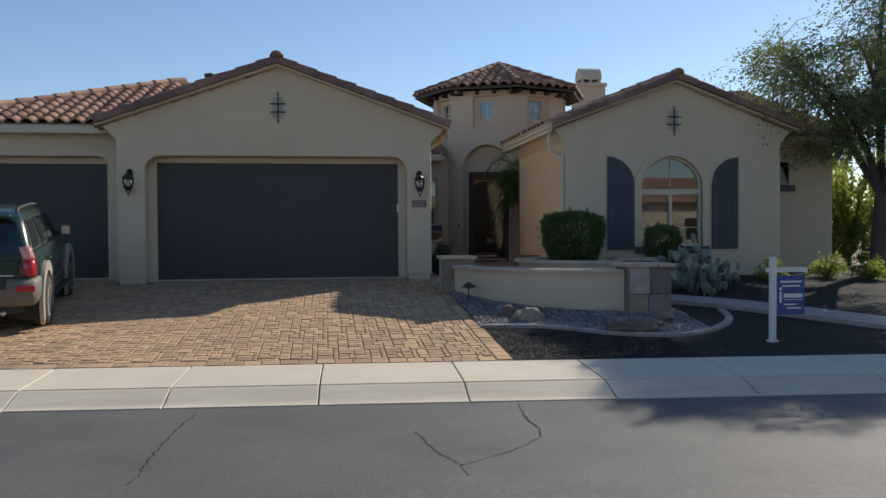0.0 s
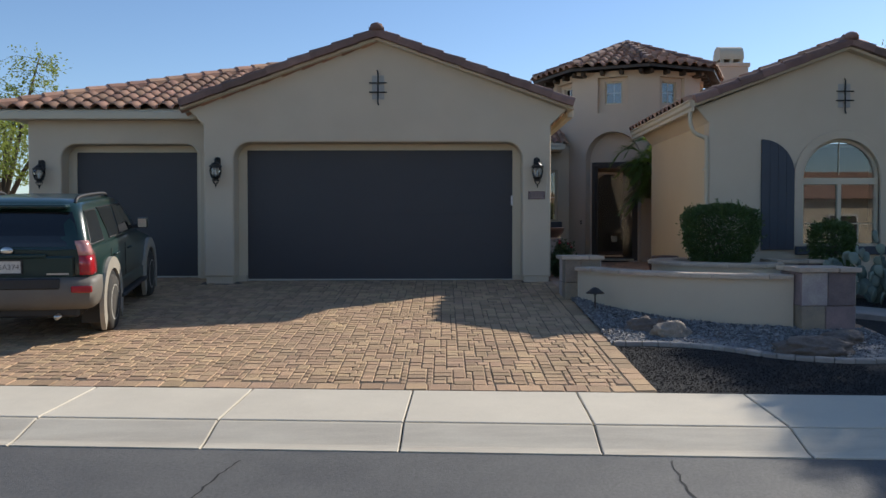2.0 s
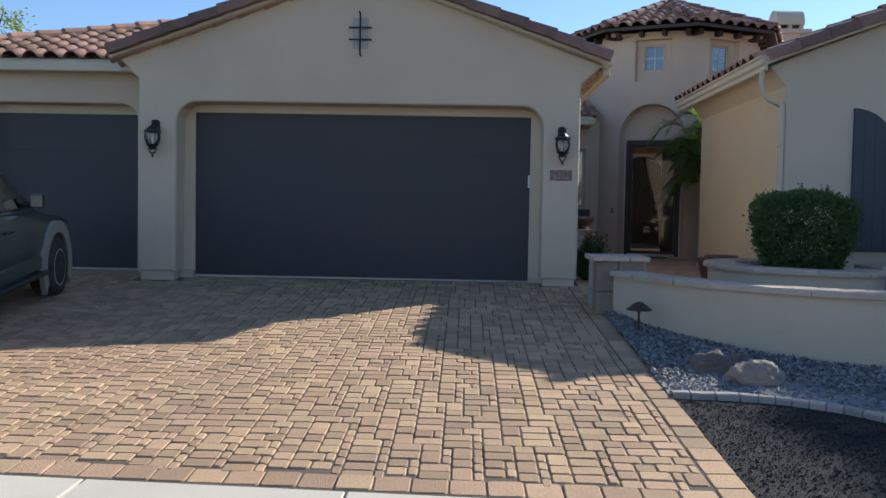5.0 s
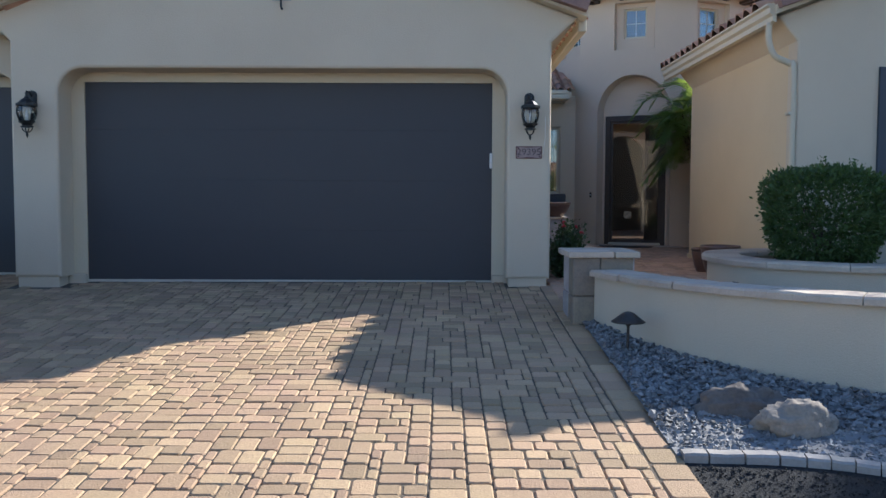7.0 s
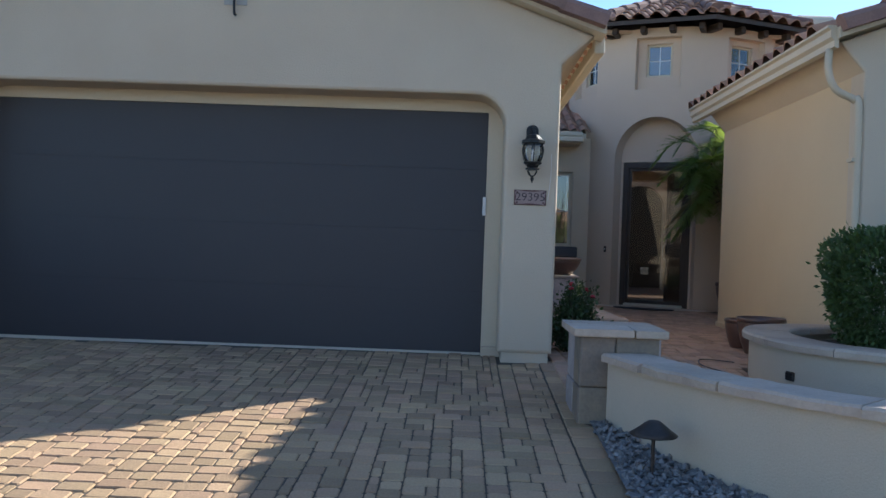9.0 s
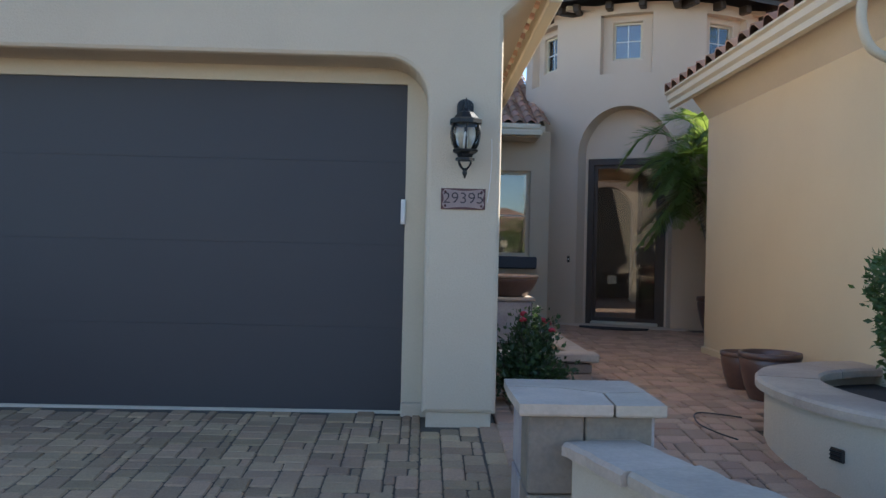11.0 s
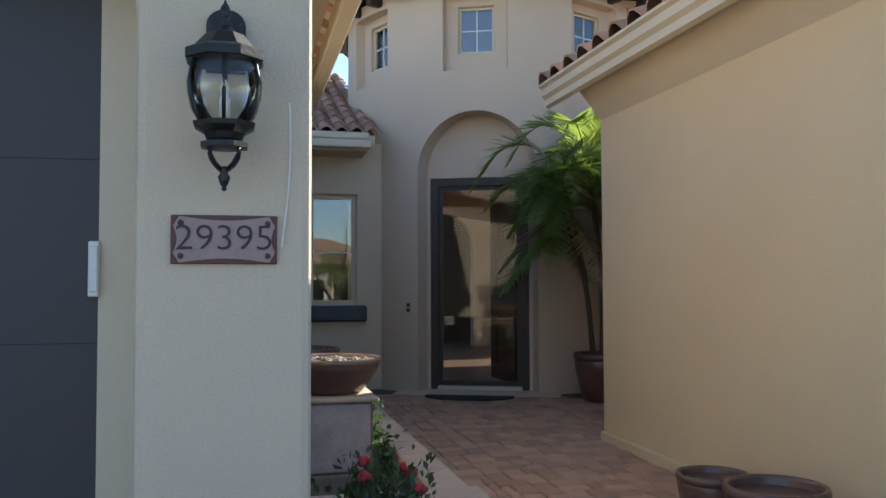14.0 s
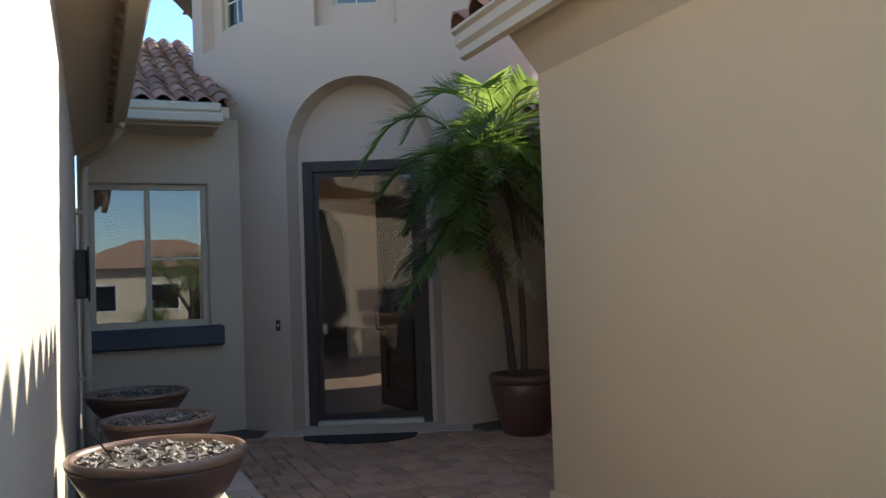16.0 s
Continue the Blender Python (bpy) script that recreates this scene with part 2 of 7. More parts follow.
M["tyre"] = mat("tyre_rubber", (0.03, 0.028, 0.025), 0.9, (0.10, 0.085, 0.065), 8, 0.6, 80, 0.2, 0.1)
M["rim"] = mat("alloy_rim", (0.62, 0.59, 0.52), 0.45, (0.48, 0.45, 0.40), 8, 0.6, 80, 0.1, 0.03, metal=0.25)
M["car_glass"] = mat("tinted_glass", (0.008, 0.009, 0.01), 0.05, (0.008, 0.009, 0.01), gloss=0.7, bump=0.0)
M["red_lens"] = mat("red_lens", (0.42, 0.02, 0.025), 0.15, (0.33, 0.014, 0.018), 8, 0.6, 60, 0.1, 0.0, coat=0.6)
M["clear_lens"] = mat("clear_lens", (0.56, 0.27, 0.24), 0.15, (0.46, 0.20, 0.18), 8, 0.6, 60, 0.1, 0.0, coat=0.6)
M["black_plastic"] = mat("black_plastic", (0.025, 0.025, 0.026), 0.6, bump=0.05)
M["number_plate"] = mat("number_plate", (0.60, 0.58, 0.52), 0.5, (0.5, 0.44, 0.42))
M["sign_blue"] = mat("sign_blue", (0.03, 0.075, 0.24), 0.5, (0.028, 0.07, 0.21))
M["block"] = mat("block_wall", (0.50, 0.40, 0.29), 0.92, (0.42, 0.34, 0.25), 1, 0.7, 60, 0.15, 0.4)
M["brick"] = mat("planter_brick", (0.40, 0.27, 0.19), 0.9, (0.30, 0.21, 0.155), 4, 0.7, 60, 0.2, 0.4, vary=0.25)

for key, share, tint in (("leaf", 0.2, (0.14, 0.22, 0.03)), ("leaf_lit", 0.45, (0.34, 0.40, 0.07)), ("leaf_tree", 0.32, (0.36, 0.42, 0.14)), ("leaf_rose", 0.2, (0.12, 0.2, 0.04)), ("frond", 0.4, (0.36, 0.46, 0.08)), ("frond_dry", 0.3, (0.4, 0.3, 0.15))):
    translucent(M[key], share, tint)

# ---- builders ----


def part(name, bm, material, parent=None, label="", smooth=False):
    """Links a bmesh as one mesh object, under a thing or part if one is given."""
    me = bpy.data.meshes.new(name)
    bmesh.ops.recalc_face_normals(bm, faces=bm.faces)
    bm.to_mesh(me)
    bm.free()
    me.materials.append(material)
    if smooth:
        me.polygons.foreach_set("use_smooth", [True] * len(me.polygons))
    ob = new(name, me)
    if parent:
        ob.parent = parent
    return tagged(ob, label)


def raw(name, verts, faces, material, parent=None, label="", smooth=False):
    me = bpy.data.meshes.new(name)
    me.from_pydata([tuple(v) for v in verts], [], [tuple(f) for f in faces])
    me.materials.append(material)
    if smooth:
        me.polygons.foreach_set("use_smooth", [True] * len(me.polygons))
    ob = new(name, me)
    if parent:
        ob.parent = parent
    return tagged(ob, label)


def thing(name, label, category, group="", kind="", at=(0, 0, 0)):
    ob = new(name)
    ob.empty_display_size = 0.1
    ob.location = at
    return tagged(ob, label, category, group, kind)


def cuboid(bm, x0, x1, y0, y1, z0, z1, bevel=0.0, turn=None, seg=1):
    g = bmesh.ops.create_cube(bm, size=1.0)
    vs = g["verts"]
    bmesh.ops.scale(bm, vec=(x1 - x0, y1 - y0, z1 - z0), verts=vs)
    bmesh.ops.translate(bm, vec=((x0 + x1) / 2, (y0 + y1) / 2, (z0 + z1) / 2), verts=vs)
    if bevel:
        es = list({e for v in vs for e in v.link_edges})
        r = bmesh.ops.bevel(bm, geom=es, offset=bevel, segments=seg, profile=0.6, affect="EDGES")
        vs = list({v for f in r["faces"] for v in f.verts} | {v for v in vs if v.is_valid})
    if turn:
        bmesh.ops.transform(bm, matrix=turn, verts=vs)
    return bm


def box(name, x0, x1, y0, y1, z0, z1, material, parent=None, label="", bevel=0.0, turn=None, seg=1):
    return part(name, cuboid(bmesh.new(), x0, x1, y0, y1, z0, z1, bevel, turn, seg), material, parent, label)


def slab(bm, loops, y0, y1, m=None, soft=0.0):
    """Closed loops of (x, z), the first the outline and the rest holes, given depth from y0 (front) to y1. soft: rounding at the front edge."""
    from mathutils.geometry import tessellate_polygon

    flat = [Vector((x, 0, z)) for lp in loops for x, z in lp]
    tris = tessellate_polygon([[Vector((x, z, 0)) for x, z in lp] for lp in loops])

    def moved(lp, d, hole):
        out, k = [], len(lp)
        area = sum(lp[i][0] * lp[(i + 1) % k][1] - lp[(i + 1) % k][0] * lp[i][1] for i in range(k))
        s = (1 if area > 0 else -1) * (-1 if hole else 1)
        for i in range(k):
            a, b, c = Vector(lp[i - 1]), Vector(lp[i]), Vector(lp[(i + 1) % k])
            e, f = (b - a).normalized(), (c - b).normalized()
            n1, n2 = Vector((-e.y, e.x)) * s, Vector((-f.y, f.x)) * s
            n = n1 + n2
            n = n / max(n.length_squared / 2, 0.5)
            out.append((b.x + n.x * d, b.y + n.y * d))
        return out

    rings = []
    if soft:
        fronts = [p for i, lp in enumerate(loops) for p in moved(lp, soft, i > 0)]
        mids = [p for i, lp in enumerate(loops) for p in moved(lp, soft * 0.3, i > 0)]
        rings = [[(p[0], y0, p[1]) for p in fronts], [(p[0], y0 + soft * 0.3, p[1]) for p in mids], [(v.x, y0 + soft, v.z) for v in flat]]
    else:
        rings = [[(v.x, y0, v.z) for v in flat]]
    rings.append([(v.x, y1, v.z) for v in flat])
    made = [[bm.verts.new(m @ Vector(p) if m else p) for p in ring] for ring in rings]
    for t in tris:
        try:
            bm.faces.new([made[0][i] for i in t])
            bm.faces.new([made[-1][i] for i in reversed(t)])
        except ValueError:
            pass
    start = 0
    for lp in loops:
        k = len(lp)
        for a, b in zip(made, made[1:]):
            for i in range(k):
                j = (i + 1) % k
                bm.faces.new([a[start + i], a[start + j], b[start + j], b[start + i]])
        start += k
    return bm


def arc(cx, cz, r, a0, a1, n):
    return [(cx + r * math.cos(radians(a0 + (a1 - a0) * i / n)), cz + r * math.sin(radians(a0 + (a1 - a0) * i / n))) for i in range(n + 1)]


def lathe(bm, profile, seg=24, m=None, closed=False):
    """Turns a profile of (radius, z) round the upright axis."""
    rings = []
    for r, z in profile:
        rings.append([bm.verts.new((m @ Vector(p)) if m else p) for p in ((r * math.cos(2 * math.pi * i / seg), r * math.sin(2 * math.pi * i / seg), z) for i in range(seg))])
    for a, b in zip(rings, rings[1:]):
        for i in range(seg):
            bm.faces.new([a[i], a[(i + 1) % seg], b[(i + 1) % seg], b[i]])
    if profile[0][0] > 1e-4:
        bm.faces.new(rings[0][::-1])
    if profile[-1][0] > 1e-4:
        bm.faces.new(rings[-1])
    return bm


def tube(bm, pts, r, seg=8, r1=None):
    """A round bar along points, tapering from r to r1."""
    pts = [Vector(p) for p in pts]
    rings = []
    for i, p in enumerate(pts):
        d = (pts[min(i + 1, len(pts) - 1)] - pts[max(i - 1, 0)]).normalized()
        u = d.orthogonal().normalized() if abs(d.z) > 0.99 else d.cross(Vector((0, 0, 1))).normalized()
        v = d.cross(u)
        k = r + ((r if r1 is None else r1) - r) * i / max(len(pts) - 1, 1)
        rings.append([bm.verts.new(p + k * (math.cos(2 * math.pi * j / seg) * u + math.sin(2 * math.pi * j / seg) * v)) for j in range(seg)])
    for a, b in zip(rings, rings[1:]):
        for j in range(seg):
            bm.faces.new([a[j], a[(j + 1) % seg], b[(j + 1) % seg], b[j]])
    bm.faces.new(rings[0][::-1])
    bm.faces.new(rings[-1])
    return bm


def strip(name, rows, material, parent=None, label="", smooth=False):
    """A sheet through rows of points of equal count."""
    verts = [p for row in rows for p in row]
    w = len(rows[0])
    faces = [(i * w + j, i * w + j + 1, (i + 1) * w + j + 1, (i + 1) * w + j) for i in range(len(rows) - 1) for j in range(w - 1)]
    return raw(name, verts, faces, material, parent, label, smooth)


def smooth_line(pts, n):
    """n points on a soft curve through pts."""
    pts = [Vector(p) for p in pts]
    out, k = [], len(pts) - 1
    for i in range(n):
        s = k * i / (n - 1)
        j = min(int(s), k - 1)
        t = s - j
        p0, p1, p2, p3 = pts[max(j - 1, 0)], pts[j], pts[j + 1], pts[min(j + 2, k)]
        out.append(0.5 * (2 * p1 + (p2 - p0) * t + (2 * p0 - 5 * p1 + 4 * p2 - p3) * t * t + (3 * p1 - p0 - 3 * p2 + p3) * t**3))
    return out


def lettering(name, text, size, m, material, parent, label=""):
    cu = bpy.data.curves.new(name, "FONT")
    cu.body, cu.size, cu.extrude, cu.align_x, cu.align_y, cu.offset = text, size, 0.002, "CENTER", "CENTER", -0.012 * size
    tmp = new(name + "_source", cu)
    me = bpy.data.meshes.new_from_object(tmp.evaluated_get(bpy.context.evaluated_depsgraph_get()))
    bpy.data.objects.remove(tmp)
    me.materials.clear()
    me.materials.append(material)
    me.transform(m)
    ob = new(name, me)
    ob.parent = parent
    return tagged(ob, label)


def ground_z(x, y):
    """Height of the ground: a flat street, a rolled kerb, the rising front yard and the level court."""
    v = y + 0.06 * x
    if v < 8.0:
        return 0.0
    if v < 9.5:
        return 0.10 + 0.06 * (v - 8.0) / 1.5
    if v < 16.6:
        return 0.16 + 0.56 * (v - 9.5) / 7.1
    return 0.72 + 0.06 * min((v - 16.6) / 6.5, 1)


# ---- ground, road, kerb, drive ----
rows = []
for y in [-300, -120, -40, -12, -6, 0, 4, 7.9, 8.2, 8.6, 9.2, 9.6, 10.5, 12, 14, 16, 16.6, 18, 20, 23, 26, 40, 90, 300]:
    rows.append([(x, y - 0.06 * x if abs(x) < 60 else y, ground_z(0, y) - 0.12) for x in (-300, -60, -30, -15, -8, 0, 8, 15, 30, 60, 300)])
tagged(strip("ground", rows, M["earth"]), "bare tan desert earth reaching the horizon", "ground", kind="structure")
road = strip("road", [[(x, v - 0.06 * x, 0.0 + (0.03 if v == 3 else 0)) for x in np.linspace(-60, 60, 41)] for v in (-3.6, 0, 3, 6, 8.0)], M["asphalt"])
tagged(road, "grey worn asphalt street with fine branching cracks", "road", kind="structure")
cracks = [[(-1.18, 7.71), (-1.24, 7.27), (-1.27, 6.69), (-1.28, 6.2), (-1.28, 5.78), (-1.34, 5.34)], [(1.8, 7.89), (1.73, 7.33), (1.74, 6.86), (1.63, 6.53), (1.33, 6.18), (0.99, 5.91), (0.92, 5.75), (0.96, 5.32), (0.96, 5.12)], [(0.71, 6.86), (0.81, 6.23), (0.94, 5.84)]]
for line in cracks:
    pts = smooth_line([(x, y - 0.06 * x, 0.004) for x, y in line], 40)
    pts = [p + Vector((random.uniform(-0.014, 0.014), random.uniform(-0.014, 0.014), 0)) for p in pts]
    tagged(strip("road_crack", [[p - Vector((w, 0, 0)), p + Vector((w, 0, 0))] for p in pts for w in [random.uniform(0.002, 0.009)]], M["crack"]), "thin dark branching crack in the asphalt", "crack", kind="structure")

# kerb and walk slabs between tooled joints
walk_profile = [(8.0, -0.05), (8.0, 0.010), (8.07, 0.016), (8.11, 0.022), (8.17, 0.038), (8.38, 0.100), (8.415, 0.110), (8.44, 0.113), (8.446, 0.105), (8.446, 0.05)]
flat_profile = [(8.462, 0.05), (8.462, 0.114), (8.470, 0.12), (9.49, 0.16), (9.5, 0.155), (9.5, 0.05)]
kerb_base = thing("kerb", "pale rolled concrete kerb and gutter, stained along its face", "kerb", kind="structure")
walk_base = thing("pavement", "pale broom-finished concrete sidewalk slabs with tooled joints", "sidewalk", kind="structure")


def joint_at(n):
    return -0.09 + 1.445 * n


for n in range(-12, 14):
    for prof, base, nm, mm in ((walk_profile, kerb_base, "kerb_stone", "gutter"), (flat_profile, walk_base, "slab", "concrete")):
        xs = (joint_at(n) + 0.006, joint_at(n) + 0.014, joint_at(n + 1) - 0.014, joint_at(n + 1) - 0.006)
        bm = bmesh.new()
        rws = []
        for i, x in enumerate(xs):
            drop = 0.006 if i in (0, 3) else 0
            rws.append([bm.verts.new((x + 0.03 * (v - 8), v - 0.06 * x, z - drop)) for v, z in prof])
        for a, b in zip(rws, rws[1:]):
            for k in range(len(prof) - 1):
                bm.faces.new([a[k], a[k + 1], b[k + 1], b[k]])
        bm.faces.new(rws[0])
        bm.faces.new(rws[-1][::-1])
        part(nm, bm, M[mm], base)
box("joint_bed", -18, 20, 8.03, 9.49, -0.06, 0.0, M["crack"], walk_base, turn=pose(0, 0, 0.0, 0, 0, -3.43))

# ---- the house ----


def tile_mesh(w=0.29, length=0.44):
    """One S-shaped clay tile, running up the slope along +y, lower edge at y=0."""
    prof = [(0.0, 0.010), (0.045, 0.062), (0.105, 0.095), (0.165, 0.084), (0.21, 0.040), (0.24, 0.008), (w + 0.01, 0.002)]
    verts, faces = [], []
    for y, lift in ((0.0, 0.036), (length, 0.0)):
        for dz in (0.0, -0.016):
            verts += [(x, y, z + lift + dz) for x, z in prof]
    k = len(prof)
    for i in range(k - 1):
        faces += [(i, i + 1, 2 * k + i + 1, 2 * k + i), (i, k + i, k + i + 1, i + 1)]
    faces += [(0, 2 * k, 3 * k, k), (k - 1, 2 * k - 1, 4 * k - 1, 3 * k - 1)]
    me = bpy.data.meshes.new("roof_tile")
    me.from_pydata(verts, [], faces)
    me.materials.append(M["tile"])
    me.polygons.foreach_set("use_smooth", [i % 2 == 0 and i < 2 * (k - 1) for i in range(len(me.polygons))])
    return me, verts, faces


TILE, TILE_V, TILE_F = tile_mesh()


def tile_field(parent, origin, along, up, cols, nrows, keep=None, separate=False, w=0.29, step=0.36, narrow=1.0):
    """Lays tiles over a slope from its eave corner. keep(u, v) says where the slope reaches."""
    w *= narrow
    along, up = Vector(along).normalized(), Vector(up).normalized()
    nrm = along.cross(up)
    turn = Matrix((along, up, nrm)).transposed().to_4x4()
    av, af = [], []
    for r in range(nrows):
        for c in range(cols):
            u, v = c * w, r * step
            if keep and not keep(u + w / 2, v + step / 2):
                continue
            m = Matrix.Translation(Vector(origin) + along * u + up * (v + random.uniform(-0.008, 0.008)) + nrm * random.uniform(0, 0.006)) @ turn @ pose(0, 0, 0, random.uniform(-0.6, 0.6), random.uniform(-1, 1), random.uniform(-0.8, 0.8)) @ Matrix.Diagonal((narrow, 1, narrow, 1))
            if separate:
                ob = new("roof_tile", TILE)
                ob.parent = parent
                ob.matrix_basis = m
            else:
                k = len(av)
                av += [m @ Vector(p) for p in TILE_V]
                af += [tuple(i + k for i in f) for f in TILE_F]
    if av:
        ob = raw("roof_tiles", av, af, M["tile"], parent)
        tagged(ob, kind="stuff")


def cap_row(parent, a, b, width=0.2, height=0.13, length=0.4, mat_name="cap_tile"):
    """Overlapping trim tiles from a (low) to b (high) along a rake, hip or ridge."""
    a, b = Vector(a), Vector(b)
    d = (b - a).normalized()
    side = d.cross(Vector((0, 0, 1))).normalized()
    upv = side.cross(d)
    n = max(1, round((b - a).length / length))
    stepl = (b - a).length / n
    prof = [(-0.5, -0.5), (-0.5, 0.12), (-0.33, 0.40), (0, 0.5), (0.33, 0.40), (0.5, 0.12), (0.5, -0.5)]
    for i in range(n):
        vs = []
        for s, k, lift in ((0, 1.06, 0.012), (stepl + 0.04, 0.94, -0.006)):
            p = a + d * (i * stepl + s) + upv * (lift + random.uniform(-0.004, 0.004))
            vs += [p + side * (x * width * k) + upv * (z * height * k) for x, z in prof]
        q = len(prof)
        fs = [(j, j + 1, q + j + 1, q + j) for j in range(q - 1)] + [(q - 1, 0, q, 2 * q - 1), tuple(range(q))[::-1], tuple(range(q, 2 * q))]
        raw("trim_tile", vs, fs, M[mat_name], parent)


def roof_deck(name, pts, material, parent, thick=0.12):
    """A sloping slab under the tiles."""
    pts = [Vector(p) for p in pts]
    n = len(pts)
    vs = pts + [p - Vector((0, 0, thick)) for p in pts]
    fs = [tuple(range(n)), tuple(range(n, 2 * n))[::-1]] + [(i, (i + 1) % n, n + (i + 1) % n, n + i) for i in range(n)]
    return raw(name, vs, fs, material, parent)


def wall(name, bm, material="stucco", label=""):
    return tagged(part(name, bm, M[material]), label or "tan sand-finished stucco wall", "wall", kind="structure")


# garage gable front, with the rounded opening of the double door
GX0, GX1, GY = -3.84, 2.04, 16.30
outline = [(GX0, 0.79), (GX0, 3.36), (-4.10, 3.62), (-0.89, 4.80), (2.32, 3.62), (GX1, 3.36), (GX1, 0.79), (1.56, 0.79)]
outline += arc(1.56 - 0.28, 3.07 - 0.28, 0.28, 0, 90, 8) + arc(-3.33 + 0.28, 3.07 - 0.28, 0.28, 90, 180, 8) + [(-3.33, 0.79)]
wall("wall_garage_front", slab(bmesh.new(), [outline], GY, GY + 0.34, soft=0.03), label="tan stucco garage gable with a rounded door opening")
# side walls of the garage
wall("wall_garage_side", cuboid(bmesh.new(), GX1 - 0.25, GX1 - 0.002, GY + 0.34, 24.0, 0.4, 3.38))
wall("wall_garage_back_side", cuboid(bmesh.new(), GX0 + 0.002, GX0 + 0.25, GY + 0.34, 24.0, 0.4, 3.38))
# coved eave along the right side of the garage
cove = bmesh.new()
vs = [cove.verts.new(p) for y in (GY + 0.34, 24.0) for p in ((GX1 - 0.002, y, 3.36), (2.30, y, 3.60), (2.30, y, 3.68), (GX1 - 0.2, y, 3.68))]
for i in range(4):
    cove.faces.new([vs[i], vs[(i + 1) % 4], vs[4 + (i + 1) % 4], vs[4 + i]])
cove.faces.new(vs[:4][::-1]), cove.faces.new(vs[4:])
wall("eave_cove_garage", cove, label="tan stucco coved eave along the garage side")
# plinth blocks at the foot of the piers
for x0, x1 in ((GX0 + 0.03, -3.36), (1.59, GX1 - 0.03)):
    tagged(box("plinth", x0, x1, GY + 0.02, GY + 0.25, 0.45, 0.795, M["stucco"], bevel=0.004), "tan stucco plinth block at a pier's foot", "plinth", kind="structure")
for x0, x1 in ((-3.37, -3.18), (1.42, 1.60)):
    tagged(box("plinth", x0, x1, GY + 0.27, GY + 0.36, 0.45, 0.80, M["stucco"], bevel=0.01), "tan stucco plinth block at a pier's foot", "plinth", kind="structure")


def garage_door(name, x0, x1, y, z0, z1, label):
    d = thing(name, label, "garage door", kind="structure")
    n = 4
    h = (z1 - z0) / n
    for i in range(n):
        box("panel", x0, x1, y, y + 0.05, z0 + i * h, z0 + (i + 1) * h, M["garage_door"], d, bevel=0.0012)
    box("bottom_seal", x0, x1, y - 0.008, y + 0.05, z0 - 0.03, z0 - 0.001, M["concrete"], d, "pale weather seal")
    box("backing", x0, x1, y + 0.052, y + 0.08, z0, z1, M["black_plastic"], d)
    return d


# jamb trim and doors
trim = bmesh.new()
slab(trim, [[(-3.45, 0.4), (-3.45, 3.2), (1.75, 3.2), (1.75, 0.4), (1.42, 0.4), (1.42, 2.965), (-3.18, 2.965), (-3.18, 0.4)]], GY + 0.345, GY + 0.43)
tagged(part("garage_jamb_trim", trim, M["trim"]), "tan painted jamb trim round the double garage door", "trim", kind="structure")
garage_door("door_1", -3.20, 1.44, GY + 0.37, 0.735, 3.0, "dark charcoal flush sectional double garage door, closed")

# third garage, set back
SY = 17.0
outline = [(-7.16, 0.4), (-7.16, 3.70), (GX0 + 0.1, 3.70), (GX0 + 0.1, 0.4), (-4.12, 0.4)] + arc(-4.12 - 0.26, 3.11 - 0.26, 0.26, 0, 90, 8) + arc(-6.57 + 0.26, 3.11 - 0.26, 0.26, 90, 180, 8) + [(-6.57, 0.4)]
wall("wall_small_garage_front", slab(bmesh.new(), [outline], SY, SY + 0.3, soft=0.03), label="tan stucco wall round the single garage door")
wall("wall_small_garage_side", cuboid(bmesh.new(), -7.158, -6.9, SY + 0.3, 24, 0.4, 3.7))
trim = bmesh.new()
slab(trim, [[(-6.75, 0.4), (-6.75, 3.25), (-4.0, 3.25), (-4.0, 0.4), (-4.24, 0.4), (-4.24, 2.99), (-6.42, 2.99), (-6.42, 0.4)]], SY + 0.305, SY + 0.38)
tagged(part("small_garage_jamb_trim", trim, M["trim"]), "tan painted jamb trim round the single garage door", "trim", kind="structure")
garage_door("door_2", -6.44, -4.22, SY + 0.33, 0.75, 3.02, "dark charcoal flush single garage door, closed")

# garage gable roof
g_roof = thing("roof_garage", "low clay tile gable roof over the garage with brown rake tiles", "roof", kind="structure")
PX, PZ, EZ = -0.89, 4.86, 3.70
for sx, ex in ((1, 2.40), (-1, -4.18)):
    roof_deck("deck", [(ex, 16.16, EZ), (ex, 24.0, EZ), (PX, 24.0, PZ), (PX, 16.16, PZ)] if sx > 0 else [(PX, 16.16, PZ), (PX, 24.0, PZ), (ex, 24.0, EZ), (ex, 16.16, EZ)], M["trim"], g_roof, 0.1)
    cap_row(g_roof, (ex, 16.13, EZ + 0.01), (PX, 16.13, PZ + 0.02), 0.16, 0.145)
tile_field(g_roof, (2.46, 24.0, EZ - 0.02), (0, -1, 0), (-3.29, 0, 1.16), 26, 10, separate=False)
tile_field(g_roof, (-4.24, 16.2, EZ - 0.02), (0, 1, 0), (3.29, 0, 1.16), 26, 10, separate=False)
cap_row(g_roof, (PX, 16.1, PZ + 0.06), (PX, 24.0, PZ + 0.06), 0.24, 0.16)
part("ridge_cap_end", lathe(bmesh.new(), [(0.09, -0.06), (0.12, 0.0), (0.09, 0.05), (0.03, 0.075), (0.0, 0.08)], 12, pose(PX, 16.12, PZ + 0.1)), M["cap_tile"], g_roof, smooth=True)
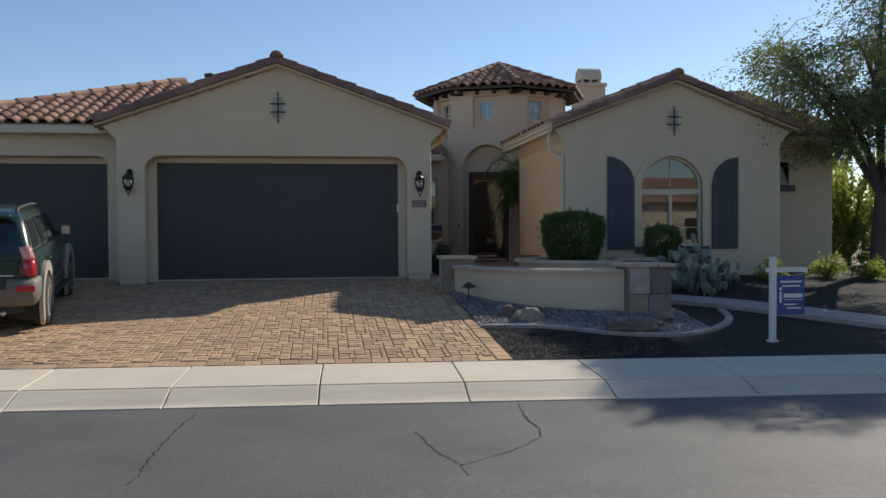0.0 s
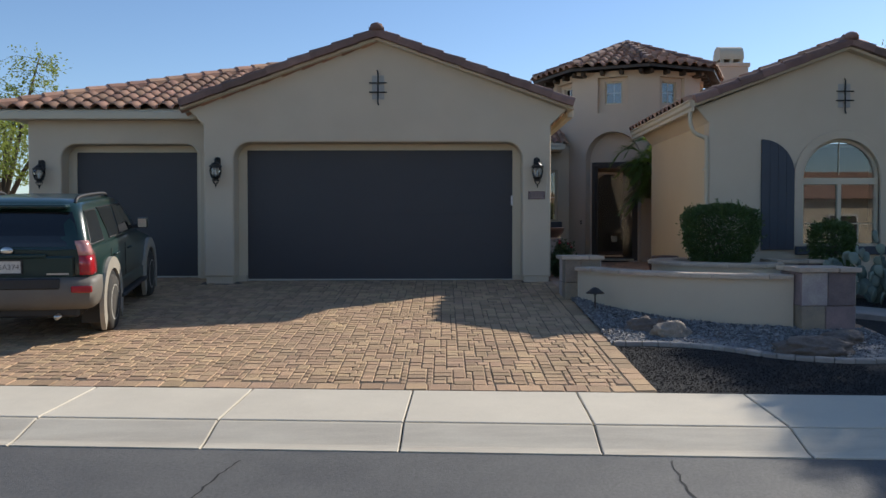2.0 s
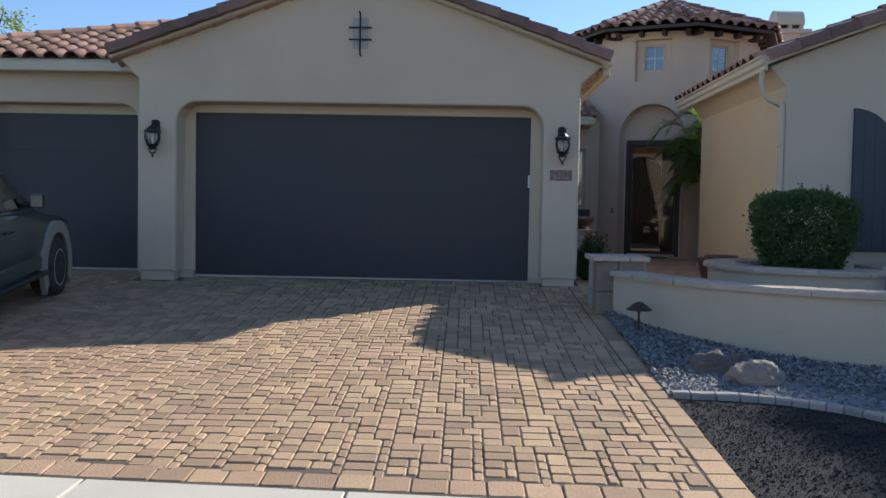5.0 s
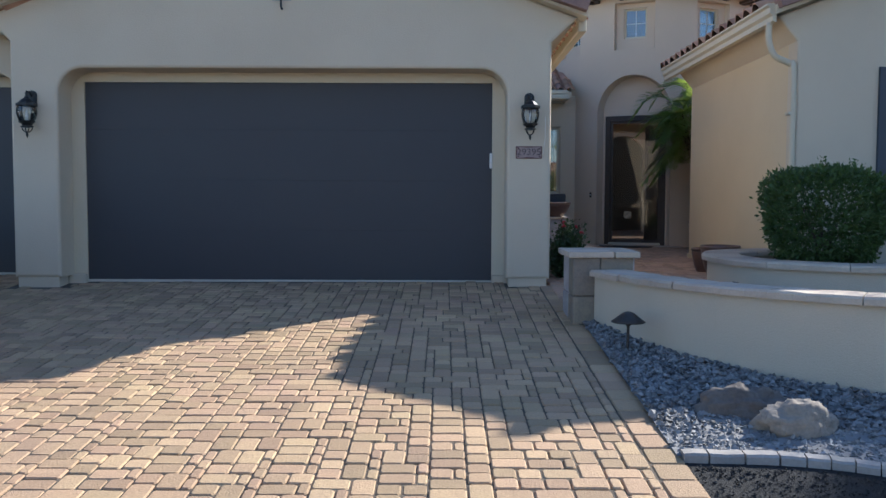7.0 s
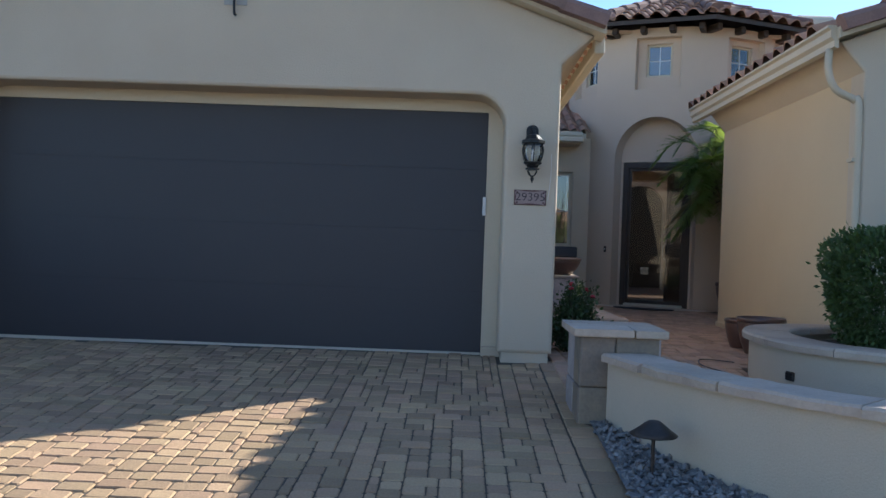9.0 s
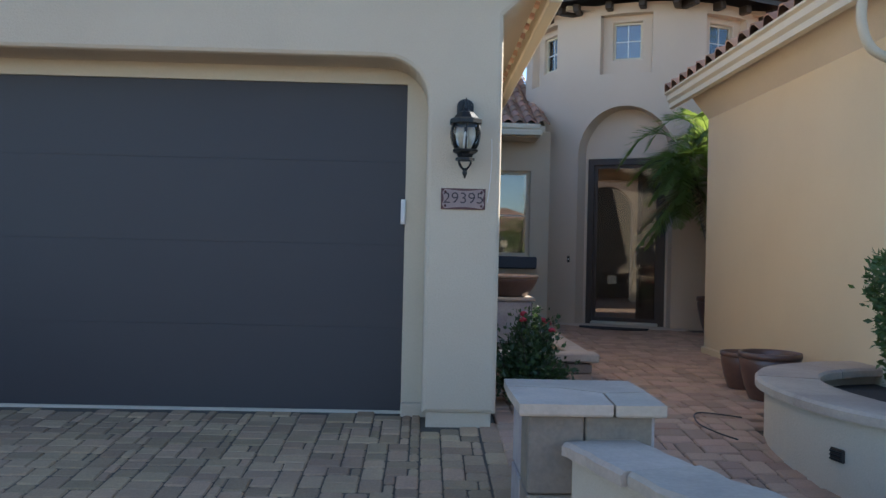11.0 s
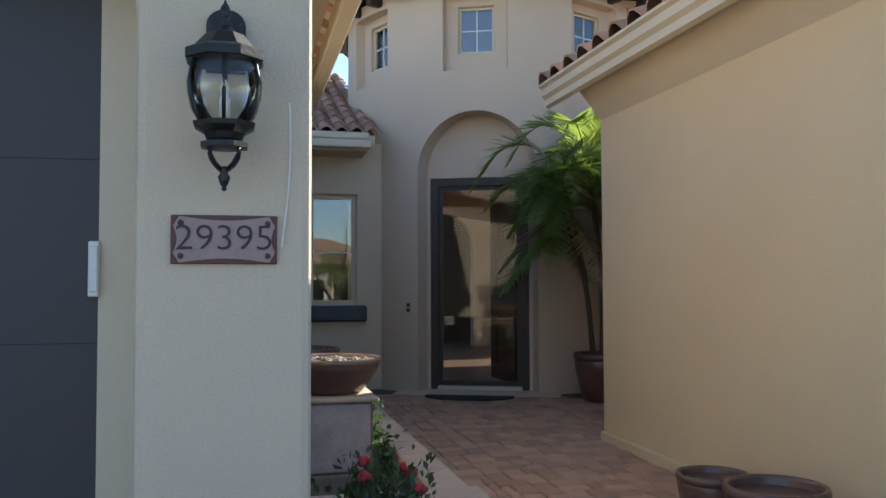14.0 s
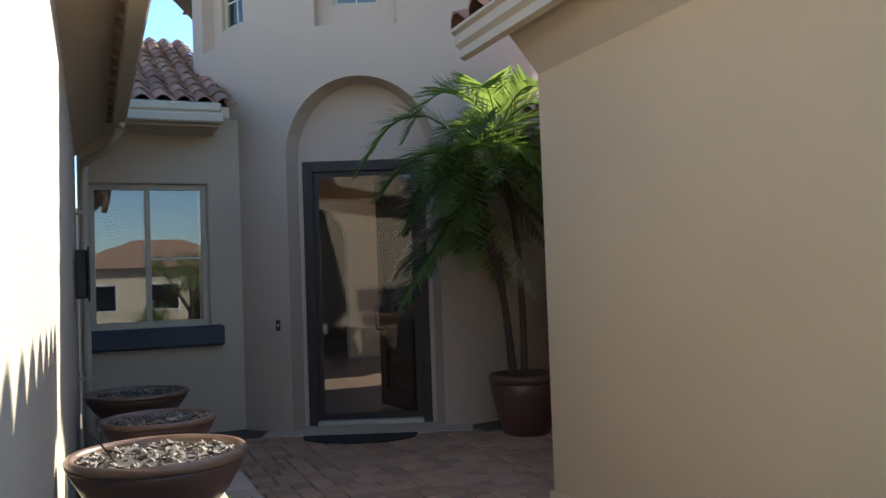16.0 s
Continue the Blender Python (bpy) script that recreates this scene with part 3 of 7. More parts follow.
# gutter along the garage's right eave
gut = bmesh.new()
for y0, y1 in ((16.45, 23.45),):
    cuboid(gut, 2.34, 2.44, y0, y1, 3.50, 3.66, 0.012)
tagged(part("gutter", gut, M["trim"]), "tan painted metal eave gutter", "gutter", kind="structure")

# hip roof over the third garage
l_roof = thing("roof_small_garage", "sunlit clay tile hip roof over the single garage", "roof", kind="structure")
C0, C1 = Vector((-7.70, 16.84, 3.70)), Vector((-3.4, 21.14, 5.22))
roof_deck("deck", [C0, (-0.9, 16.84, 3.70), (-0.9, 21.14, 5.22), C1], M["trim"], l_roof, 0.1)
roof_deck("deck_end", [C0, C1, (-3.4, 24, 5.22), (-7.7, 24, 3.7)], M["trim"], l_roof, 0.1)
SL = math.hypot(4.3, 1.52)
tile_field(l_roof, C0 + Vector((0, -0.06, -0.02)), (1, 0, 0), (0, 4.3, 1.52), 20, 12, lambda u, v: u > v * 4.3 / SL - 0.05 and v < SL and (u < 3.75 + v * 0.94), separate=True)
cap_row(l_roof, C0 + Vector((0.05, 0.05, 0.09)), C1 + Vector((0, 0, 0.09)), 0.22, 0.17, mat_name="tile")
tagged(box("gutter", -7.7, -4.05, 16.74, 16.84, 3.52, 3.66, M["trim"], bevel=0.012), "tan painted metal eave gutter", "gutter", kind="structure")
tagged(box("soffit", -7.7, -4.05, 16.84, 17.22, 3.56, 3.6, M["stucco"]), "tan stucco soffit under an eave", "soffit", kind="structure")
vent = bmesh.new()
lathe(vent, [(0.09, 0), (0.09, 0.22), (0.13, 0.24), (0.13, 0.30), (0.0, 0.34)], 14, pose(-2.75, 21.0, 5.15))
tagged(part("roof_vent", vent, M["bronze"], smooth=False), "small dark round roof vent standing on the tiles", "vent")

# right wing with the arched window
RY, RX0, RX1 = 16.40, 4.74, 9.37
WX, WZ0, SPR, WR = 7.0, 1.30, 2.47, 0.66
PZR, EZR = 4.72, 3.76
outline = [(RX0, 0.4), (RX0, 3.40), (4.52, 3.66), (7.05, 4.64), (9.60, 3.66), (RX1, 3.40), (RX1, 0.4)]
hole = [(WX - WR, WZ0)] + [(WX + WR, WZ0)] + arc(WX, SPR, WR, 0, 180, 24)
wall("wall_right_front", slab(bmesh.new(), [outline, hole], RY, RY + 0.25, soft=0.025), label="tan stucco gable wall with an arched window")
# court wall and plinth have the warm bounce put into their colour
wall("wall_court", cuboid(bmesh.new(), RX0 + 0.002, RX0 + 0.25, RY + 0.25, 20.36, 0.4, 3.42, 0.0), "stucco_bounce", label="tan stucco wall along the entry court, yellowed for bounced sunlight")
wall("wall_court_back", cuboid(bmesh.new(), RX0 + 0.25, 9.3, 20.10, 20.355, 0.4, 3.42))
wall("wall_right_side", cuboid(bmesh.new(), RX1 - 0.25, RX1 - 0.002, RY + 0.25, 26, 0.4, 3.42))
tagged(box("plinth", RX0 - 0.025, RX0 + 0.1, 17.1, 20.385, 0.5, 0.835, M["stucco_bounce"], bevel=0.01), "tan stucco plinth along the court wall", "plinth", kind="structure")
cove = bmesh.new()
vs = [cove.verts.new(p) for y in (RY + 0.25, 20.36) for p in ((RX0 + 0.002, y, 3.40), (4.53, y, 3.66), (4.53, y, 3.74), (RX0 + 0.2, y, 3.74))]
for i in range(4):
    cove.faces.new([vs[i], vs[(i + 1) % 4], vs[4 + (i + 1) % 4], vs[4 + i]])
cove.faces.new(vs[:4][::-1]), cove.faces.new(vs[4:])
wall("eave_cove_court", cove, label="tan stucco coved eave above the court wall")
# arch casing ring
ring = [(WX - WR - 0.15, WZ0)] + [(WX - WR, WZ0)] + arc(WX, SPR, WR, 180, 0, 24) + [(WX + WR, WZ0), (WX + WR + 0.15, WZ0)] + arc(WX, SPR, WR + 0.15, 0, 180, 24)
tagged(part("window_casing", slab(bmesh.new(), [ring], RY - 0.035, RY + 0.06, soft=0.01), M["stucco"]), "tan stucco band round the arched window", "trim", kind="structure")

r_roof = thing("roof_right_wing", "low clay tile gable roof over the right wing with brown rake tiles", "roof", kind="structure")
for ex in (4.44, 9.68):
    roof_deck("deck", [(ex, 16.24, EZR), (ex, 20.80, EZR), (7.05, 20.80, PZR), (7.05, 16.24, PZR)], M["trim"], r_roof, 0.1)
    cap_row(r_roof, (ex, 16.22, EZR + 0.01), (7.05, 16.22, PZR + 0.02), 0.16, 0.145)
tile_field(r_roof, (4.38, 20.82, EZR - 0.02), (0, -1, 0), (2.61, 0, 1.02), 15, 8, separate=True)
tile_field(r_roof, (9.74, 16.3, EZR - 0.02), (0, 1, 0), (-2.63, 0, 1.02), 15, 8, separate=False)
cap_row(r_roof, (7.05, 16.2, PZR + 0.06), (7.05, 20.8, PZR + 0.06), 0.24, 0.16)
part("ridge_cap_end", lathe(bmesh.new(), [(0.09, -0.06), (0.12, 0.0), (0.09, 0.05), (0.03, 0.075), (0.0, 0.08)], 12, pose(7.05, 16.2, PZR + 0.1)), M["cap_tile"], r_roof, smooth=True)
fas = bmesh.new()
prof = [(4.46, 3.58), (4.42, 3.595), (4.42, 3.65), (4.39, 3.68), (4.39, 3.74), (4.36, 3.76), (4.36, 3.78), (4.46, 3.78)]
vs = [fas.verts.new((x, y, z)) for y in (16.3, 20.82) for x, z in prof]
k = len(prof)
for i in range(k):
    fas.faces.new([vs[i], vs[(i + 1) % k], vs[k + (i + 1) % k], vs[k + i]])
fas.faces.new(vs[:k][::-1]), fas.faces.new(vs[k:])
tagged(part("gutter", fas, M["trim"]), "cream painted moulded eave gutter above the court wall", "gutter", kind="structure")
dp = bmesh.new()
tube(dp, smooth_line([(4.43, 16.42, 3.60), (4.43, 16.42, 3.40), (4.50, 16.42, 3.24), (4.66, 16.43, 3.16), (4.706, 16.41, 3.05), (4.706, 16.41, 2.0), (4.706, 16.41, 0.9)], 30), 0.035, 8)
pipe = tagged(part("downpipe", dp, M["trim"], smooth=True), "tan painted metal downpipe at the court wall's corner", "downpipe")
for z in (1.3, 2.6):
    box("bracket", 4.65, 4.745, 16.39, 16.49, z, z + 0.03, M["trim"], pipe)

# arched window with its frame
win = thing("window_1", "arched tan-framed window with a slider below", "window", kind="structure")
fr = [[(WX - WR, WZ0), (WX + WR, WZ0)] + arc(WX, SPR, WR, 0, 180, 24)]
inner = [(WX - WR + 0.05, WZ0 + 0.05), (WX + WR - 0.05, WZ0 + 0.05)] + arc(WX, SPR, WR - 0.05, 0, 180, 24)
part("window_frame", slab(bmesh.new(), fr + [inner], RY + 0.07, RY + 0.13), M["trim"], win)
box("transom", WX - WR + 0.05, WX + WR - 0.05, RY + 0.068, RY + 0.13, SPR - 0.11, SPR + 0.0, M["trim"], win)
box("mullion", WX - 0.03, WX + 0.03, RY + 0.066, RY + 0.13, WZ0 + 0.05, SPR - 0.07, M["trim"], win)
for a in (90,):
    bm = bmesh.new()
    tube(bm, [(WX + 0.05 * math.cos(radians(a)), RY + 0.1, SPR + 0.05 * math.sin(radians(a))), (WX + (WR - 0.04) * math.cos(radians(a)), RY + 0.1, SPR + (WR - 0.04) * math.sin(radians(a)))], 0.009, 6)
    part("glazing_bar", bm, M["trim"], win)
box("glazing_bar", WX + 0.03, WX + WR - 0.05, RY + 0.09, RY + 0.105, 1.68, 1.695, M["trim"], win)
box("glazing_bar", WX - WR + 0.05, WX - 0.03, RY + 0.09, RY + 0.105, 1.68, 1.695, M["trim"], win)
box("glazing_bar", WX + 0.33, WX + 0.345, RY + 0.09, RY + 0.105, WZ0 + 0.05, 1.68, M["trim"], win)
box("glazing_bar", WX - 0.345, WX - 0.33, RY + 0.09, RY + 0.105, WZ0 + 0.05, 1.68, M["trim"], win)
for nm, lp in (("pane", [(WX - WR + 0.04, SPR), (WX + WR - 0.04, SPR)] + arc(WX, SPR, WR - 0.04, 0, 180, 20)), ("pane", [(WX - WR + 0.04, WZ0 + 0.04), (WX, WZ0 + 0.04), (WX, SPR - 0.05), (WX - WR + 0.04, SPR - 0.05)]), ("pane", [(WX, WZ0 + 0.04), (WX + WR - 0.04, WZ0 + 0.04), (WX + WR - 0.04, SPR - 0.05), (WX, SPR - 0.05)])):
    ob = part(nm, slab(bmesh.new(), [lp], RY + 0.11, RY + 0.116), M["glass"], win)
    ob.visible_shadow = False
box("window_sill", WX - WR - 0.12, WX + WR + 0.12, RY - 0.09, RY + 0.1, WZ0 - 0.14, WZ0, M["shutter"], win, "dark painted sill", bevel=0.012)
ob = box("insect_screen", WX - WR + 0.05, WX - 0.03, RY + 0.120, RY + 0.123, WZ0 + 0.05, SPR - 0.07, M["screen"], win, "dark insect screen")
ob.visible_shadow = False
# the room behind it, its shade put into a dark colour
tagged(box("room_shell_back", 4.99, 9.12, 19.7, 19.8, 0.6, 3.3, M["room"]), "room wall behind the arched window, shade put into its colour", "wall", kind="structure")
tagged(box("room_floor", 4.99, 9.12, 16.65, 19.7, 0.75, 0.82, M["room"]), "room floor behind the arched window, shade put into its colour", "floor", kind="structure")


def shutter(x0, x1, high_left):
    s = thing("shutter", "dark slate-blue board shutter with a curved top beside the arched window", "shutter", "window shutters")
    w, zb, zt, zl = x1 - x0, 1.24, 3.12, 2.55
    top = []
    for i in range(13):
        u = i / 12
        h = zl + (zt - zl) * math.sqrt(max(0, 1 - u * u))
        top.append((x0 + u * w if high_left else x1 - u * w, h))
    outline = ([(x1, zb), (x0, zb)] + top) if high_left else ([(x0, zb), (x1, zb)] + top)
    part("backing", slab(bmesh.new(), [outline], RY - 0.03, RY - 0.004), M["shutter"], s)
    n = 4
    for i in range(n):
        a, b = i / n + 0.004, (i + 1) / n - 0.004
        us = [a + (b - a) * j / 6 for j in range(7)]
        pts = [((x0 + u * w if high_left else x1 - u * w), zl + (zt - zl) * math.sqrt(max(0, 1 - u * u)) - 0.01) for u in us]
        lo = [(pts[-1][0], zb + 0.01), (pts[0][0], zb + 0.01)]
        part("board", slab(bmesh.new(), [lo + pts], RY - 0.042, RY - 0.03), M["shutter"], s)
    return s


shutter(5.63, 6.19, True)
shutter(7.86, 8.42, False)


def gable_grille(x, y, z0, z1):
    g = thing("gable_grille", "black wrought-iron cross grille over a small gable vent", "grille", "gable grilles")
    h = z1 - z0
    for sx in (-0.055, 0.055):
        box("vent_panel", x + sx - 0.048, x + sx + 0.048, y - 0.010, y + 0.02, z0 + 0.10, z1 - 0.08, M["vent"], g, "grey louvred vent panel")
    bm = bmesh.new()
    tube(bm, smooth_line([(x + 0.02, y - 0.05, z0), (x, y - 0.05, z0 + 0.04), (x, y - 0.05, z0 + h * 0.5), (x, y - 0.05, z1 - 0.04), (x - 0.02, y - 0.05, z1)], 14), 0.013, 6)
    part("upright", bm, M["iron"], g)
    for k in (0.37, 0.64):
        bm = bmesh.new()
        tube(bm, [(x - 0.15, y - 0.04, z0 + h * k), (x + 0.15, y - 0.04, z0 + h * k)], 0.011, 6)
        part("crossbar", bm, M["iron"], g)
    for k in (0.37, 0.64):
        bm = bmesh.new()
        tube(bm, [(x, y - 0.05, z0 + h * k), (x, y + 0.01, z0 + h * k)], 0.008, 6)
        part("stud", bm, M["iron"], g)


gable_grille(-0.88, GY, 3.69, 4.27)
gable_grille(7.03, RY, 3.56, 4.14)

# wing set back on the far right
wall("wall_far_right", cuboid(bmesh.new(), 9.37, 11.3, 17.6, 17.85, 0.4, 3.6))
wall("wall_far_right_side", cuboid(bmesh.new(), 11.05, 11.298, 17.85, 26, 0.4, 3.6))
f_roof = thing("roof_far_right", "clay tile roof over the set-back right wing", "roof", kind="structure")
roof_deck("deck", [(9.0, 17.2, 3.66), (11.65, 17.2, 3.66), (11.65, 22.6, 5.5), (9.0, 22.6, 5.5)], M["trim"], f_roof, 0.12)
tile_field(f_roof, (9.1, 17.14, 3.66), (1, 0, 0), (0, 5.4, 1.84), 9, 15, None, False)
w2 = thing("window_4", "small dark square window with a heavy sill", "window", kind="structure")
box("pane", 9.80, 10.24, 17.585, 17.598, 2.62, 3.12, M["car_glass"], w2)
box("window_sill", 9.70, 10.36, 17.5, 17.6, 2.48, 2.61, M["shutter"], w2, bevel=0.01)

# ---- tower and entry ----
TC, AP = Vector((5.2, 25.0)), 1.85


def facet(n):
    """A frame on the tower's wall: x along the face, y into the wall, z up."""
    a = radians(-22.5 + 45 * n)
    c = Vector((TC.x + AP * math.sin(a), TC.y - AP * math.cos(a), 0))
    return Matrix.Translation(c) @ Matrix.Rotation(a, 4, "Z")


TZ, TR, TRI = 5.55, 1.985, 1.62
ARCH = 0.70


def tower_hole(n, x):
    """Heights between which the round wall is open, at x along the nearest face."""
    # face 3 has an unseen window opening, added to light the foyer
    if n in (3, 4, 5):
        return [(0.80, 3.25)] + ([(4.52, 5.40)] if n == 3 and abs(x) < 0.38 else [])
    out = []
    if n == 0 and abs(x) < ARCH:
        out.append((0.79, 3.34 + math.sqrt(ARCH * ARCH - x * x)))
    if n in (7, 0, 1, 2) and abs(x) < 0.38:
        out.append((4.52, 5.40))
    return out


def tower_wall():
    """A round stucco drum with the entry arch, the window niches and an open back."""
    bm = bmesh.new()
    eps = 1e-4
    cols = []
    for n in range(8):
        marks = [i * 22.5 / 8 for i in range(-8, 8)]
        for e in (0.38, ARCH):
            t = math.degrees(math.asin(e / TR))
            marks += [t, -t]
        if n == 0:
            marks += [math.degrees(math.asin(ARCH * math.cos(math.pi * i / 20) / TR)) for i in range(1, 20)]
        cols += [(n, t) for t in sorted(set(round(m, 4) for m in marks))]
    k = len(cols)

    def spot(c, z, r):
        a = radians(-22.5 + 45 * c[0] + c[1])
        return (TC.x + r * math.sin(a), TC.y - r * math.cos(a), z)

    def holes(c, side):
        return tower_hole(c[0], TR * math.sin(radians(c[1])) + side * eps)

    for i in range(k):
        a, b = cols[i], cols[(i + 1) % k]
        if b[1] < a[1]:
            b = (a[0], 22.5)
        ha, hb = holes(a, 1), holes(b, -1)
        za, zb = [0.4] + [z for h in ha for z in h] + [TZ], [0.4] + [z for h in hb for z in h] + [TZ]
        for q in range(0, len(za), 2):
            rows_ = [(a, za[q]), (b, zb[q]), (b, zb[q + 1]), (a, za[q + 1])]
            o = [bm.verts.new(spot(c, z, TR)) for c, z in rows_]
            w = [bm.verts.new(spot(c, z, TRI)) for c, z in rows_]
            bm.faces.new(o), bm.faces.new(w[::-1])
            bm.faces.new([o[0], o[1], w[1], w[0]]), bm.faces.new([o[3], o[2], w[2], w[3]])
        prev = cols[i - 1]
        before = holes(a, -1) if a[1] > -22.5 else tower_hole(prev[0], TR * math.sin(radians(22.5)) - eps)
        for one, two in ((before, ha), (ha, before)):
            for z0, z1 in one:
                if not any(abs(z0 - p) < 0.1 and abs(z1 - q) < 0.1 for p, q in two):
                    bm.faces.new([bm.verts.new(spot(a, z, r)) for z, r in ((z0, TR), (z1, TR), (z1, TRI), (z0, TRI))])
    bmesh.ops.remove_doubles(bm, verts=bm.verts, dist=0.0006)
    ob = wall("wall_tower", bm, "stucco_pink", "round pinkish tan stucco entry tower")
    ob.data.polygons.foreach_set("use_smooth", [True] * len(ob.data.polygons))
    ob.data.set_sharp_from_angle(angle=radians(35))


tower_wall()
for n in range(8):
    # n 3 is out of view: a window added to let sun in
    holes = n in (7, 0, 1, 2, 3)
    if holes:
        bm = bmesh.new()
        slab(bm, [[(-0.40, 4.49), (0.40, 4.49), (0.40, 5.43), (-0.40, 5.43)], [(-0.21, 4.75), (0.21, 4.75), (0.21, 5.30), (-0.21, 5.30)]], 0.02, 0.16, facet(n), soft=0.02)
        wall("wall_tower_niche", bm, "stucco_pink", "pinkish tan recessed stucco panel round a tower window")
        w = thing("window_tower", "small four-light tower window in a recessed panel", "window", "tower windows", kind="structure")
        F = facet(n)
        part("window_frame", slab(bmesh.new(), [[(-0.21, 4.75), (0.21, 4.75), (0.21, 5.30), (-0.21, 5.30)], [(-0.18, 4.78), (0.18, 4.78), (0.18, 5.27), (-0.18, 5.27)]], 0.07, 0.11, F), M["trim"], w)
        ob = part("pane", slab(bmesh.new(), [[(-0.19, 4.77), (0.19, 4.77), (0.19, 5.28), (-0.19, 5.28)]], 0.09, 0.095, F), M["glass"], w)
        ob.visible_shadow = False
        part("glazing_bar", slab(bmesh.new(), [[(-0.007, 4.78), (0.007, 4.78), (0.007, 5.27), (-0.007, 5.27)]], 0.082, 0.092, F), M["white"], w)
        part("glazing_bar", slab(bmesh.new(), [[(-0.18, 5.02), (0.18, 5.02), (0.18, 5.034), (-0.18, 5.034)]], 0.083, 0.091, F), M["white"], w)
t_roof = thing("roof_tower", "eight-sided clay tile tower roof with dark rafter tails", "roof", kind="structure")
APR, EZT, PZT = 2.34, 5.61, 6.55
apex = Vector((TC.x, TC.y, PZT))
for n in range(8):
    a = radians(-22.5 + 45 * n)
    hw = APR * math.tan(radians(22.5))
    F = Matrix.Translation((TC.x, TC.y, 0)) @ Matrix.Rotation(a, 4, "Z")
    p0, p1 = F @ Vector((-hw, -APR, EZT)), F @ Vector((hw, -APR, EZT))
    roof_deck("deck", [p0, p1, apex], M["wood_dark"], t_roof, 0.07)
    sl = math.hypot(APR, PZT - EZT)
    upv = (apex - (p0 + p1) / 2)
    tile_field(t_roof, p0 + upv.normalized() * -0.06, p1 - p0, upv, 7, 7, lambda u, v: hw * v / sl - 0.06 < u < 2 * hw - hw * v / sl + 0.06, separate=n in (7, 0, 1, 2))
    cap_row(t_roof, p0 + Vector((0, 0, 0.10)), apex + Vector((0, 0, 0.10)), 0.2, 0.15)
    for k in (-0.72, -0.24, 0.24, 0.72):
        part("rafter_tail", cuboid(bmesh.new(), k - 0.05, k + 0.05, -APR + 0.2, -AP + 0.1, EZT - 0.17, EZT - 0.055, 0.015, F), M["wood_dark"], t_roof)
box("soffit_ring", TC.x - 1.6, TC.x + 1.6, TC.y - 1.6, TC.y + 1.6, TZ - 0.06, TZ, M["stucco_pink"], t_roof)

# entry door: step, frame, leaf standing open, foyer behind
F0 = facet(0)
tagged(part("door_step", cuboid(bmesh.new(), -0.95, 0.95, -0.30, 0.3, 0.6, 0.80, 0.015, F0), M["stucco_pink"]), "pinkish stucco step under the front door", "step", kind="structure")
entry = thing("door_3", "tall dark-stained front door standing ajar in its frame", "door", kind="structure")
part("door_frame", slab(bmesh.new(), [[(-0.58, 0.8), (-0.58, 3.30), (0.58, 3.30), (0.58, 0.8), (0.49, 0.8), (0.49, 3.21), (-0.49, 3.21), (-0.49, 0.8)]], 0.2, 0.36, F0), M["wood_dark"], entry)
part("threshold", cuboid(bmesh.new(), -0.5, 0.5, 0.16, 0.34, 0.80, 0.84, 0.008, F0), M["concrete"], entry, "pale threshold")
bm = slab(bmesh.new(), [[(-0.70, 0.79), (-0.70, 3.34)] + arc(0, 3.34, 0.70, 180, 0, 24) + [(0.70, 0.79), (0.585, 0.79), (0.585, 3.305), (-0.585, 3.305), (-0.585, 0.79)]], 0.2, 0.34, F0)
wall("wall_entry_arch", bm, "stucco_pink", "pinkish stucco infill of the entry arch above the door")
LEAF = F0 @ Matrix.Translation((0.485, 0.3, 0)) @ Matrix.Rotation(radians(-62), 4, "Z")
leaf = part("door_leaf", slab(bmesh.new(), [[(-0.96, 0.85), (0, 0.85), (0, 3.19), (-0.96, 3.19)]], 0, 0.05, LEAF), M["wood_dark"], entry)
for z0, z1 in ((0.97, 1.75), (1.95, 3.07)):
    part("panel_moulding", slab(bmesh.new(), [[(-0.82, z0), (-0.14, z0), (-0.14, z1), (-0.82, z1)], [(-0.76, z0 + 0.06), (-0.2, z0 + 0.06), (-0.2, z1 - 0.06), (-0.76, z1 - 0.06)]], -0.015, 0.0, LEAF), M["wood_dark"], leaf)
bm = bmesh.new()
tube(bm, [LEAF @ Vector(p) for p in smooth_line([(-0.90, 0, 1.62), (-0.90, -0.06, 1.66), (-0.90, -0.06, 1.85), (-0.90, 0, 1.90)], 12)], 0.012, 8)
part("handle", bm, M["steel"], leaf, "brushed steel door handle", True)
part("lock_plate", slab(bmesh.new(), [[(-0.93, 1.88), (-0.87, 1.88), (-0.87, 2.02), (-0.93, 2.02)]], -0.012, 0, LEAF), M["steel"], leaf, "brushed steel lock plate")
# glass storm door in front
storm = thing("storm_door", "full-height glass storm door in a thin dark frame, closed", "door", kind="structure")
part("frame", slab(bmesh.new(), [[(-0.488, 0.845), (0.488, 0.845), (0.488, 3.205), (-0.488, 3.205)], [(-0.44, 0.90), (0.44, 0.90), (0.44, 3.16), (-0.44, 3.16)]], 0.24, 0.27, F0), M["wood_dark"], storm)
ob = part("pane", slab(bmesh.new(), [[(-0.445, 0.895), (0.445, 0.895), (0.445, 3.165), (-0.445, 3.165)]], 0.252, 0.256, F0), M["door_glass"], storm)
ob.visible_shadow = False
FL = F0 @ Matrix.Translation((0, 0.36, 0))
tagged(part("foyer_floor", lathe(bmesh.new(), [(1.72, 0.70), (1.72, 0.82)], 8, pose(TC.x, TC.y, 0, 0, 0, 0)), M["room_floor"]), "brown tile foyer floor", "floor", kind="structure")
tagged(box("hall_floor", 3.3, 9.3, 26.2, 31.5, 0.68, 0.815, M["room_floor"]), "brown tile hall floor beyond the foyer", "floor", kind="structure")
